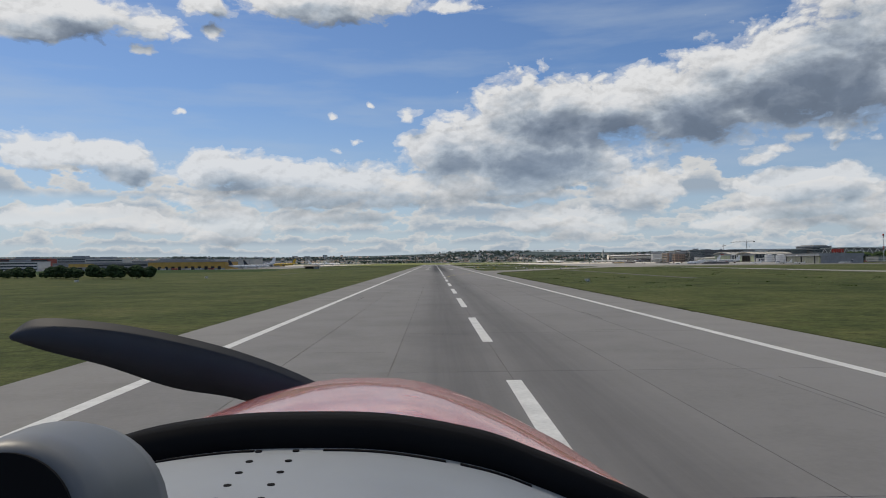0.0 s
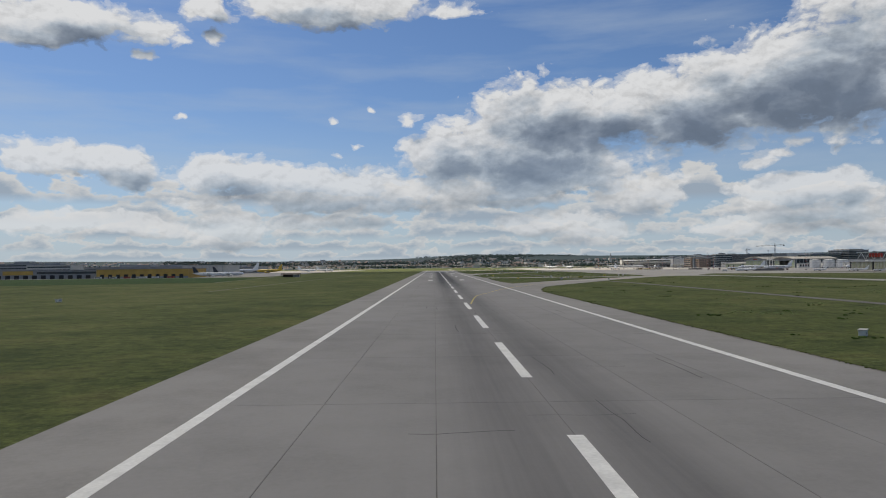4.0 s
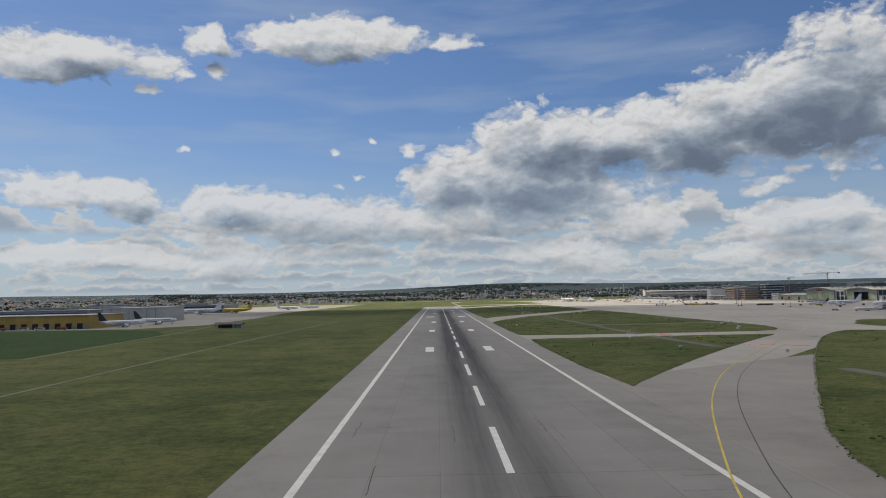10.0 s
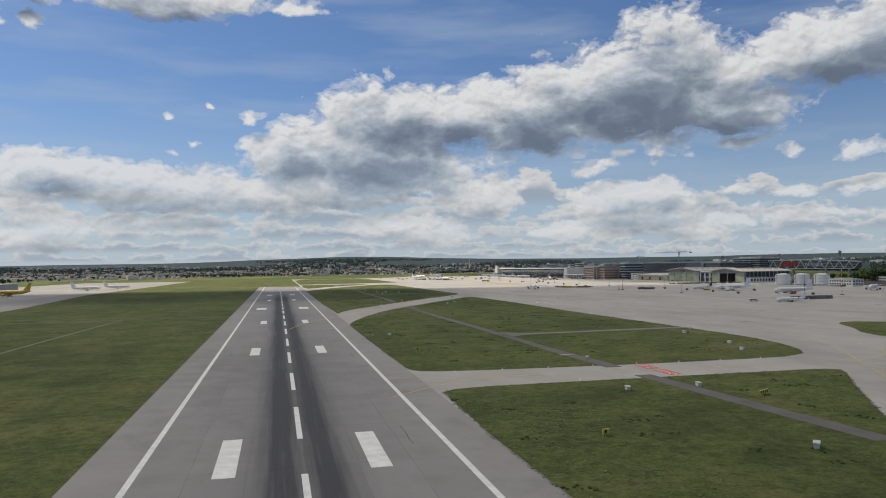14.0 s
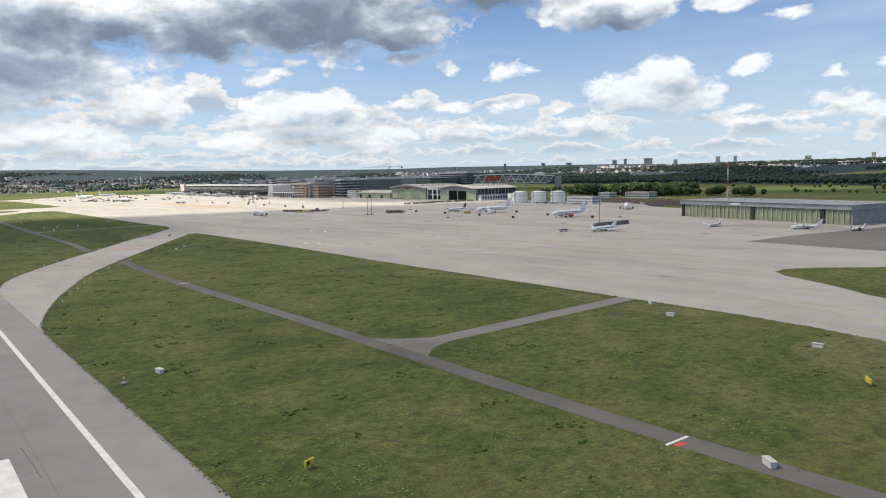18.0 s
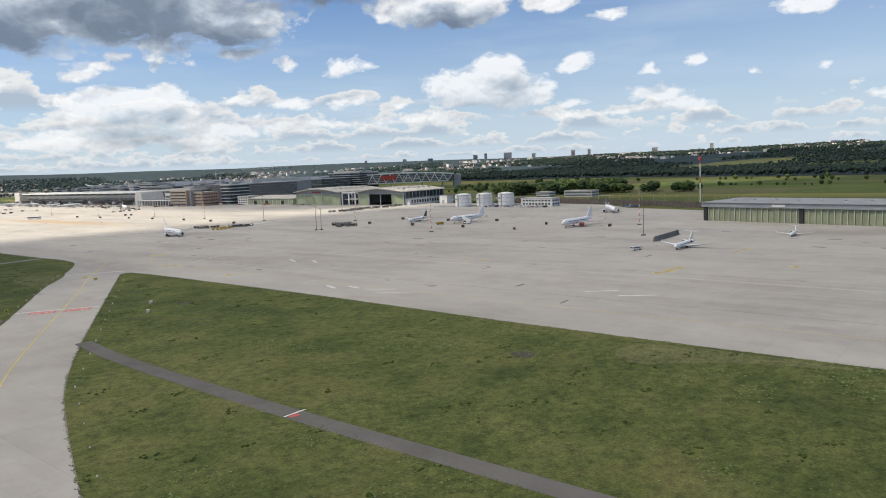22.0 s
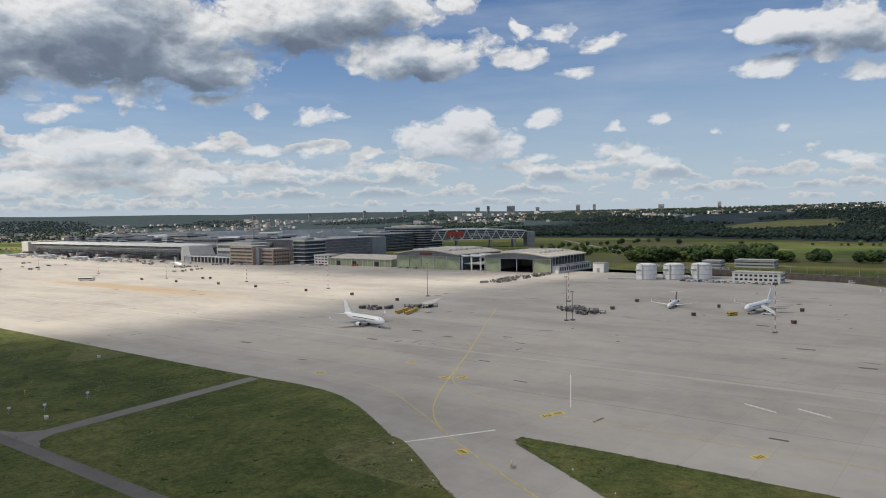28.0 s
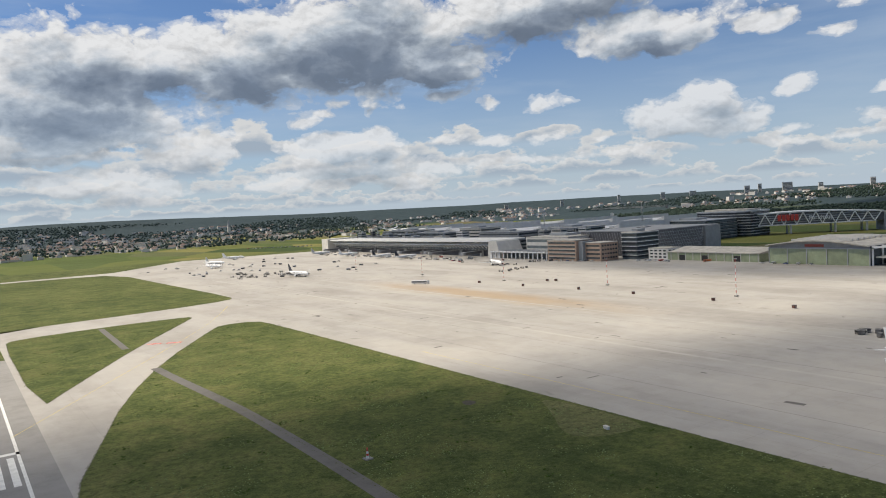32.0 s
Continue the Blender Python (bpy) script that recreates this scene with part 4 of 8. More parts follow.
ROOF_PALE = material("pale_roof_felt", (0.43, 0.41, 0.37), 0.9, vary=0.2, scale=1.2)
ROOF_GREY = material("grey_roof", (0.26, 0.265, 0.27), 0.6, vary=0.15, scale=1.0)
ROOF_METAL = material("metal_roof", (0.40, 0.41, 0.42), 0.45, 0.5, vary=0.1)
GLASS = material("window_glass", (0.035, 0.045, 0.055), 0.12, vary=0.2, spec=0.8)
GLASS_PALE = material("pale_glass", (0.10, 0.125, 0.14), 0.2, vary=0.25, spec=0.7)
# near-black that puts the shade of interiors and openings into the colour
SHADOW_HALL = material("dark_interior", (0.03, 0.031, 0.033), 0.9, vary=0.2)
STEEL = material("galvanised_steel", (0.42, 0.43, 0.44), 0.5, 0.6, vary=0.1)
WHITE_STEEL = material("white_painted_steel", (0.72, 0.73, 0.73), 0.45, vary=0.06)
RED_STEEL = material("red_painted_steel", (0.50, 0.06, 0.045), 0.5, vary=0.1)
YELLOW_HALL = material("yellow_hall_cladding", (0.50, 0.32, 0.075), 0.6, vary=0.12)
RED_HALL = material("red_brick_cladding", (0.30, 0.075, 0.055), 0.75, vary=0.15)
HALL_ROOF = material("pale_hall_roof", (0.58, 0.585, 0.59), 0.55, vary=0.12, scale=0.6)
TANK_WHITE = material("tank_paint", (0.74, 0.74, 0.725), 0.5, vary=0.1, scale=2)
EARTH_WALL = material("weathered_timber_wall", (0.10, 0.085, 0.075), 0.9, vary=0.25, scale=2)


def building(name, label, category="building", at=(0, 0), turn=0.0, group=""):
    return thing(name, label, category, group, (at[0], at[1], 0), turn)


def windows_face(parent, axis, at, a0, a1, z0, z1, n, rows, mat, proud=0.12, fill_w=0.6, fill_h=0.5, name="window"):
    """Rows of panes on a wall: axis 'x' is a wall at x=at that runs along y, axis 'y' a wall at y=at that runs along x."""
    sx = 1 if at >= 0 else -1
    for r in range(rows):
        zc = z0 + (z1 - z0) * (r + 0.5) / rows
        h = (z1 - z0) / rows * fill_h / 2
        for k in range(n):
            c = a0 + (a1 - a0) * (k + 0.5) / n
            w = (a1 - a0) / n * fill_w / 2
            if axis == "x":
                part(name, boxed(at - proud, at + proud, c - w, c + w, zc - h, zc + h), mat, parent)
            else:
                part(name, boxed(c - w, c + w, at - proud, at + proud, zc - h, zc + h), mat, parent)


def bands_face(parent, axis, at, a0, a1, z0, z1, rows, mat, proud=0.15, fill=0.45, name="window_band"):
    for r in range(rows):
        zc = z0 + (z1 - z0) * (r + 0.5) / rows
        h = (z1 - z0) / rows * fill / 2
        if axis == "x":
            part(name, boxed(at - proud, at + proud, a0, a1, zc - h, zc + h), mat, parent)
        else:
            part(name, boxed(a0, a1, at - proud, at + proud, zc - h, zc + h), mat, parent)


def office(name, label, x0, x1, y0, y1, h, storeys, wall, glass, roof=ROOF_GREY, slabs=None, n=0, category="office building", plant=True):
    """A flat-roofed block; local origin at the near corner that faces the apron."""
    b = building(name, label, category, (x0, y0))
    w, d = x1 - x0, y1 - y0
    part("wall", boxed(0, w, 0, d, 0, h), wall, b)
    part("roof", boxed(-0.4, w + 0.4, -0.4, d + 0.4, h, h + 0.6), roof, b)
    if plant:
        part("roof_plant", boxed(w * 0.3, w * 0.65, d * 0.35, d * 0.75, h + 0.6, h + 3.2), STEEL_BLUE, b)
    if n:
        windows_face(b, "x", 0, 0.04 * d, 0.96 * d, 1.0, h - 0.4, n, storeys, glass)
        windows_face(b, "y", 0, 0.04 * w, 0.96 * w, 1.0, h - 0.4, max(2, round(n * w / d)), storeys, glass)
    else:
        bands_face(b, "x", 0, 0.02 * d, 0.98 * d, 0.8, h - 0.4, storeys, glass)
        bands_face(b, "y", 0, 0.02 * w, 0.98 * w, 0.8, h - 0.4, storeys, glass)
    if slabs:
        for k in range(1, storeys + 1):
            z = h * k / storeys
            part("floor_edge", boxed(-0.7, w + 0.3, -0.7, d + 0.3, z - 0.55, z - 0.05), slabs, b)
    return b


# ---------------------------------------------------------------- passenger pier
pier = building("terminal_pier", "long white passenger pier with glazed gallery and slanted supports", "terminal", (572, 2012))
PL = 450.0
part("ground_floor", boxed(14, 58, 0, PL, 0, 9), DARK_WALL, pier)
part("gallery_glass", boxed(9, 56, 2, PL - 2, 9, 15.5), GLASS_PALE, pier)
part("upper_wall", boxed(10, 56, 2, PL - 2, 15.5, 17.0), PALE_WALL, pier)
part("clerestory", boxed(11, 52, 6, PL - 6, 17.0, 19.5), GLASS, pier)
part("roof", boxed(1, 60, -4, PL + 4, 19.5, 21.0, bevel=0.4), WHITE_WALL, pier, "broad pale overhanging roof slab")
part("roof_edge", boxed(0.6, 1.6, -4.2, PL + 4.2, 19.2, 21.2), WHITE_STEEL, pier, "white roof edge")
part("gallery_ledge", boxed(4, 14, 0, PL, 14.6, 15.6), WHITE_STEEL, pier)
for k in range(61):
    y = 6 + k * 7.3
    part("slanted_support", tube(bmesh.new(), [(13.0, y, 8.2), (3.2, y, 15.2)], [0.75, 0.6], 6), WHITE_STEEL, pier)
    if k % 4 == 0:
        part("gallery_mullion", boxed(8.7, 9.1, y + 6.6, y + 7.6, 9, 15.5), WHITE_STEEL, pier)
        part("clerestory_mullion", boxed(10.7, 11.1, y + 2, y + 5, 17, 19.5), WHITE_STEEL, pier)
part("end_block", loft(bmesh.new(), [[(-4, -30, 0), (36, -30, 0), (36, -5, 0), (-4, -5, 0)], [(-2, -21, 20.5), (34, -21, 20.5), (34, -5, 20.5), (-2, -5, 20.5)]]), PALE_WALL, pier, "windowless pale concrete end block with a raked side")
part("end_block", boxed(-4, 44, PL + 5, PL + 30, 0, 23.0, bevel=0.4), PALE_WALL, pier, "grey concrete end block")


def jetway(at, turn, length):
    b = thing("passenger_bridge", "grey covered passenger boarding bridge beside the pier", "boarding bridge", "boarding bridges", (*at, 0), turn)
    part("tunnel", boxed(-length, 0, -1.7, 1.7, 4.6, 7.6, bevel=0.2), DARK_WALL, b)
    part("cab", boxed(-length - 4.5, -length, -2.4, 2.4, 4.2, 7.9, bevel=0.3), GREY_WALL, b)
    part("rotunda", tube(bmesh.new(), [(0, 0, 0), (0, 0, 8.2)], [2.6, 2.6], 12), PALE_WALL, b)
    part("roof_strip", boxed(-length, 0, -1.2, 1.2, 7.6, 7.75), ROOF_METAL, b)
    for y in (-1.4, 1.4):
        part("leg", tube(bmesh.new(), [(-length * 0.72, y, 0.6), (-length * 0.72, y, 4.7)], [0.3, 0.3], 6), STEEL, b)
        part("wheel", tube(bmesh.new(), [(-length * 0.72, y - 0.3, 0.6), (-length * 0.72, y + 0.3, 0.6)], [0.6, 0.6], 10), DARK_WALL, b)
    return b


for k in range(9):
    jetway((584, 2040 + k * 48), (14, -12, 22, 8, -18, 16, 5, 20, -8)[k], (36, 42, 34, 40, 38, 36, 44, 32, 38)[k])

# ---------------------------------------------------------------- offices and halls beside the pier
hall = office("arrivals_hall", "cream flat-roofed hall behind the brown offices", 596, 668, 1892, 1965, 23.5, 3, PALE_WALL, GLASS_PALE, ROOF_PALE, category="terminal hall")
low = building("baggage_canopy", "low white canopy with dark openings along the apron", "canopy", (566, 1896))
part("canopy_roof", boxed(0, 30, 0, 104, 7.2, 8.6, bevel=0.2), WHITE_STEEL, low)
part("back_wall", boxed(20, 30, 1, 103, 0, 7.2), GREY_WALL, low)
for k in range(14):
    part("post", boxed(1.2, 2.2, 2 + k * 7.7, 3.1 + k * 7.7, 0, 7.2), WHITE_STEEL, low)
    part("roof_rib", boxed(-0.5, 30, 1.6 + k * 7.7, 2.6 + k * 7.7, 8.6, 9.1), ROOF_METAL, low)
brown = building("brown_office_block", "brown clad office block with ribbon windows and a grey stair tower", "office building", (562, 1818))
part("wall", boxed(0, 26, 28, 72, 0, 22), BROWN_WALL, brown)
part("wall", boxed(8, 34, 0, 22, 0, 19), BROWN_WALL, brown, "lower brown clad wing")
part("stair_tower", boxed(4, 20, 22, 28, 0, 21), STEEL_BLUE, brown, "grey glazed stair tower")
part("roof", boxed(-0.3, 26.3, 27.7, 72.3, 22, 22.7), ROOF_PALE, brown)
part("roof", boxed(7.7, 34.3, -0.3, 22.3, 19, 19.6), ROOF_PALE, brown)
for r in range(5):
    part("window_band", boxed(-0.15, 0.15, 29.5, 70.5, 2.2 + r * 4.1, 4.2 + r * 4.1), GLASS, brown)
    part("sill_band", boxed(-0.25, 0.1, 29, 71, 4.2 + r * 4.1, 4.6 + r * 4.1), PALE_WALL, brown)
for r in range(4):
    part("window_band", boxed(7.85, 8.1, 1.5, 20.5, 2.4 + r * 4.3, 4.3 + r * 4.3), GLASS, brown)
    windows_face(brown, "y", 0, 9, 33, 2.0 + r * 4.3, 4.6 + r * 4.3, 6, 1, GLASS, fill_h=0.7)
glass_office = office("glazed_office_block", "tall glazed office block with white floor edges", 600, 634, 1796, 1816, 28, 6, GLASS_PALE, GLASS, ROOF_PALE, WHITE_STEEL)
white_small = office("white_annex", "small white flat-roofed annex", 606, 626, 1762, 1786, 11, 3, WHITE_WALL, GLASS, ROOF_PALE, n=4, plant=False)
tent = building("white_vault_shelter", "low white vaulted shelter", "shelter", (606, 1716))
part("vault", loft(bmesh.new(), [[(14 + 12 * math.cos(a), y, 2.8 + 4.4 * math.sin(a)) for a in (math.pi * k / 10 for k in range(11))] for y in (0, 12, 24, 36)], closed=True), WHITE_STEEL, tent)
part("base_wall", boxed(3, 25, 0.5, 35.5, 0, 3), GREY_WALL, tent)

dark = building("dark_latticed_block", "large dark block with a diagonal lattice facade", "office building", (630, 1810))
part("wall", boxed(0, 100, 0, 95, 0, 27), DARK_WALL, dark)
part("roof", boxed(-0.5, 128, -0.5, 95, 27, 28), ROOF_GREY, dark)
part("side_wing", boxed(100, 128, -3, 90, 0, 27), GREY_WALL, dark, "plain dark grey side wing")
for k in range(34):
    x = 1 + k * 2.95
    part("lattice_bar", tube(bmesh.new(), [(x, -0.3, 2), (min(x + 12, 99.5), -0.3, 26)], [0.16, 0.16], 4), STEEL, dark)
for r in range(7):
    part("floor_line", boxed(0, 100, -0.15, 0.1, 3.6 * r + 2.4, 3.6 * r + 2.8), STEEL_BLUE, dark)
for k in range(24):
    part("lattice_bar", tube(bmesh.new(), [(-0.3, 1 + k * 3.9, 2), (-0.3, min(8 + k * 3.9, 94), 26)], [0.16, 0.16], 4), STEEL, dark)

glass_hq = building("curved_glass_block", "long dark glazed block with pale floor bands and a rounded end", "office building", (938, 1884))


def bowed(x0, x1, y0, y1, z0, z1, bulge=6.0, n=10):
    front = [(x0 - bulge * math.sin(math.pi * k / n), y0 + (y1 - y0) * k / n) for k in range(n + 1)]
    return slab(front[::-1] + [(x1, y0), (x1, y1)], z0, z1)


part("body", bowed(0.8, 46, 0.8, 88, 0, 35), GLASS, glass_hq)
for r in range(9):
    part("floor_band", bowed(0, 46.5, 0, 88.5, 3.2 + r * 3.9, 4.3 + r * 3.9), STEEL_BLUE if r < 8 else ROOF_METAL, glass_hq)
part("roof", bowed(-0.5, 47, -0.5, 89, 35.5, 36.6), ROOF_METAL, glass_hq)
part("roof_rail", bowed(8, 40, 10, 80, 36.6, 38.6), ROOF_PALE, glass_hq)
annex_hq = office("stepped_glass_annex", "lower glazed block with rounded pale roof edge", 860, 930, 1900, 1990, 27, 6, GLASS, GLASS_PALE, ROOF_METAL, STEEL_BLUE)

low_green = building("green_glazed_low_hall", "long low hall with green glazed doors and pale felt roof", "hall", (606, 1662))
part("wall", boxed(0, 60, 0, 100, 0, 7.5), GREEN_DOOR, low_green)
part("roof", loft(bmesh.new(), [[(-1, y, 7.5), (61, y, 7.5), (61, y, 8.2), (30, y, 11.5), (-1, y, 8.2)] for y in (-1, 101)]), ROOF_PALE, low_green)
for k in range(12):
    part("door_post", boxed(-0.25, 0.1, k * 8.6 + 1, k * 8.6 + 1.6, 0, 7.5), PALE_WALL, low_green)
# open gates are solid boxes; the shade inside is their dark colour
for k in (2, 6, 9):
    part("open_gate", boxed(-0.2, 0.2, k * 8.6 + 2, k * 8.6 + 8.5, 0, 5.2), SHADOW_HALL, low_green)


def big_hangar(label, x, y0, y1, depth, eave, ridge, doors, opened):
    """A wide-span hangar whose gable front faces the apron."""
    b = building("hangar", label, "hangar", (x, y0), group="large hangars")
    w = y1 - y0
    part("side_wall", boxed(0.5, depth, 0, 1.2, 0, eave), GLASS_PALE, b)
    part("side_wall", boxed(0.5, depth, w - 1.2, w, 0, eave), PALE_WALL, b)
    part("rear_wall", boxed(depth - 1, depth, 0, w, 0, eave), PALE_WALL, b)
    arch = [(k / 12 * w, eave + (ridge - eave) * math.sin(math.pi * k / 12)) for k in range(13)]
    part("roof", loft(bmesh.new(), [[(xx, yy - 1 if i == 0 else yy + 1 if i == 12 else yy, zz) for i, (yy, zz) in enumerate(arch)] + [(xx, yy, zz + 0.9) for yy, zz in arch[::-1]] for xx in (-5, depth + 2)]), ROOF_PALE, b, "pale weathered shallow vaulted roof")
    part("gable", loft(bmesh.new(), [[(xx, 0, eave - 2.2)] + [(xx, w, eave - 2.2)] + [(xx, yy, zz) for yy, zz in arch[::-1]] for xx in (0, 0.8)]), GREY_WALL, b, "grey clad gable band over the doors")
    n = doors
    for k in range(n):
        a, c = w * k / n, w * (k + 1) / n
        if k in opened:
            continue
        part("door_leaf", boxed(-0.3, 0.3, a + 0.3, c - 0.3, 0, eave - 2.2), GREEN_DOOR, b)
    for k in range(n + 1):
        part("door_post", boxed(-0.7, 0.2, w * k / n - 0.35, w * k / n + 0.35, 0, eave - 2.2), STEEL, b)
    part("door_rail", boxed(-0.9, 0.4, -1, w + 1, eave - 2.4, eave - 1.8), STEEL, b)
    # floor coloured near-black for the shade inside the hall
    part("hall_floor", boxed(0.5, depth, 1.2, w - 1.2, 0.0, 0.1), SHADOW_HALL, b)
    for k in range(7):
        part("roof_light", boxed(6 + k * depth / 8, 9 + k * depth / 8, w * 0.2, w * 0.8, ridge - 0.3, ridge + 1.1), PALE_WALL, b)
    return b


h1 = big_hangar("large pale hangar with closed green glazed sliding doors", 602, 1566, 1650, 75, 15.5, 19.5, 5, ())
part("emblem_panel", boxed(-0.3, 0, 36, 52, 14.6, 16.8), RED_HALL, h1)
h2 = big_hangar("large pale hangar with its middle doors open", 606, 1464, 1538, 70, 15.0, 18.5, 4, (1, 2))
part("annex", boxed(2, 68, -7, 0, 0, 7), WHITE_WALL, h2, "low white annex with a row of windows")
part("annex_roof", boxed(1.5, 68.5, -7.5, 0, 7, 7.5), ROOF_GREY, h2)
windows_face(h2, "y", -7, 4, 66, 1.0, 6.5, 14, 1, GLASS, fill_h=0.65)
part("upper_glazing", boxed(2, 68, -0.25, 0.1, 8.2, 14.2), GLASS, h2)
for k in range(12):
    part("glazing_bar", boxed(2 + k * 6, 2.5 + k * 6, -0.5, 0, 7.5, 15), STEEL, h2)
frame_link = building("open_steel_frame", "open white steel portal frame between the hangars", "steel frame", (603, 1540))
for y in (1, 12, 24):
    for x in (0, 16, 32):
        part("column", boxed(x, x + 1.1, y, y + 1.1, 0, 14.2), WHITE_STEEL, frame_link)
    part("beam", boxed(0, 33, y, y + 1.1, 13.2, 14.4), WHITE_STEEL, frame_link)
for x in (0, 16, 32):
    part("beam", boxed(x, x + 1.1, 1, 25, 14.4, 15.4), WHITE_STEEL, frame_link)
part("lower_deck", boxed(4, 32, 2, 24, 6.0, 7.0), PALE_WALL, frame_link)
part("rear_glazing", boxed(33.2, 33.6, 1, 25, 0, 14), GLASS, frame_link)

# ---------------------------------------------------------------- car park bridge
bridge = thing("car_park_bridge", "long white zigzag truss car park bridging the motorway", "car park", at=(951, 1891, 0), turn=-45.3)
BL, BD = 170.0, 30.0
bend = [(k / 10 * BL, 29.5 + 2.8 * math.sin(math.pi * k / 10) - 3.0 * k / 10) for k in range(11)]
# shade between the parking decks is painted: one solid body in dark cladding
part("deck_body", loft(bmesh.new(), [[(x, 1.5, 14), (x, BD, 14), (x, BD, z - 1.5), (x, 1.5, z - 1.5)] for x, z in bend]), DARK_WALL, bridge, "solid dark block painted for shaded parking decks behind the truss")
part("roof", loft(bmesh.new(), [[(x, -1, z - 1), (x, BD + 1, z - 1), (x, BD + 1, z + 0.8), (x, -1, z + 0.8)] for x, z in bend]), WHITE_STEEL, bridge)
part("lower_chord", tube(bmesh.new(), [(0, 0, 13.4), (BL - 12, 0, 13.4)], [0.9, 0.9], 6), WHITE_STEEL, bridge)
for r in range(4):
    part("deck_edge", boxed(2, BL - 8 + r * 2, 1.0, 1.6, 16.6 + r * 3.1, 17.5 + r * 3.1), STEEL, bridge)
for k in range(10):
    za, zb = bend[k][1], bend[min(k + 1, 10)][1]
    x0, x1 = k * 16.6 + 1, k * 16.6 + 9.3
    part("diagonal", tube(bmesh.new(), [(x0, -0.2, za - 1), (x1, -0.2, 13.4)], [0.75, 0.75], 6), WHITE_STEEL, bridge)
    part("diagonal", tube(bmesh.new(), [(x1, -0.2, 13.4), (min(x0 + 16.6, BL), -0.2, zb - 1)], [0.75, 0.75], 6), WHITE_STEEL, bridge)
for x in (6, 52, 110, 150):
    part("pier_leg", tube(bmesh.new(), [(x, 4, 0), (x, 4, 14)], [1.6, 1.6], 8), PALE_WALL, bridge)
    part("pier_leg", tube(bmesh.new(), [(x, 24, 0), (x, 24, 14)], [1.6, 1.6], 8), PALE_WALL, bridge)
for k in range(5):
    part("red_sign_bar", boxed(34 + k * 5.6, 38.6 + k * 5.6, -2.0, -1.2, 19.0, 27.5, bevel=0.4), RED_STEEL, bridge, "large red sign shapes on the truss")
part("end_tower", boxed(BL + 1, BL + 14, 2, BD, 0, 25), GREY_WALL, bridge)


def lettering(name, text, size, mat, parent, m, depth=0.05):
    """Raised letters in the built-in font, as a mesh."""
    font = bpy.data.curves.new(name, "FONT")
    font.body, font.size, font.extrude, font.align_x, font.align_y = text, size, depth, "CENTER", "CENTER"
    tmp = new("lettering_source", font)
    me = bpy.data.meshes.new_from_object(tmp.evaluated_get(bpy.context.evaluated_depsgraph_get()))
    bpy.data.objects.remove(tmp)
    me.name = name
    me.materials.clear()
    me.materials.append(mat)
    ob = new(name, me)
    ob.parent, ob.matrix_basis = parent, m
    return ob


lettering("sign_lettering", "Parkhaus", 8.5, WHITE_STEEL, bridge, pose(90, -1.7, 21.5, 90, 0, 0), 0.2)

# ---------------------------------------------------------------- trade fair halls and blocks behind
def vaulted_hall(x, y, w, d, h0, h1, label="large trade fair hall with a sagging grey metal roof"):
    b = building("exhibition_hall", label, "exhibition hall", (x, y), group="exhibition halls")
    part("wall", boxed(0, w, 0, d, 0, h0), GREY_WALL, b)
    arch = [(k / 10 * d, h0 + (h1 - h0) * (1 - math.sin(math.pi * k / 10)) ** 1.0 * (1 if k < 5 else 0.55)) for k in range(11)]
    part("roof", loft(bmesh.new(), [[(xx, yy, zz) for yy, zz in arch] + [(xx, d, h0 - 0.5), (xx, 0, h0 - 0.5)] for xx in (-4, w + 4)]), HALL_ROOF, b)
    part("gable_glass", boxed(-0.3, 0.2, d * 0.08, d * 0.92, 2, h0 - 1), GLASS, b)
    for k in range(5):
        part("roof_seam", boxed(w * k / 5, w * k / 5 + 1.2, 0.5, d * 0.5, h0 + 0.2, h0 + 0.8), ROOF_GREY, b)
    return b


for k, (x, y) in enumerate(((760, 1960), (790, 2060), (800, 2160), (815, 2265), (830, 2370), (850, 2480), (870, 2600), (900, 2730), (1000, 2080), (1030, 2220), (1060, 2380))):
    vaulted_hall(x, y, 150, 88, 17 + (k % 3), 31 - (k % 4) * 1.5)
for x0, x1, y0, y1, h, n, wall, lab in (
    (664, 700, 2060, 2150, 26, 5, GREY_WALL, "grey office block with ribbon windows behind the pier"),
    (690, 730, 2180, 2235, 31, 6, PALE_WALL, "pale grey office block with ribbon windows behind the pier"),
    (680, 720, 2265, 2370, 25, 5, STEEL_BLUE, "blue-grey block with ribbon windows behind the pier"),
    (700, 745, 2390, 2470, 28, 6, GREY_WALL, "grey terraced block behind the pier"),
    (668, 700, 2490, 2580, 20, 4, PALE_WALL, "pale low block at the end of the pier"),
    (690, 745, 1975, 2040, 29, 6, STEEL_BLUE, "blue-grey block with ribbon windows beside the arrivals hall"),
    (640, 676, 2510, 2560, 14, 3, GREY_WALL, "low grey service block")):
    office("office_block", lab, x0, x1, y0, y1, h, n, wall, GLASS)


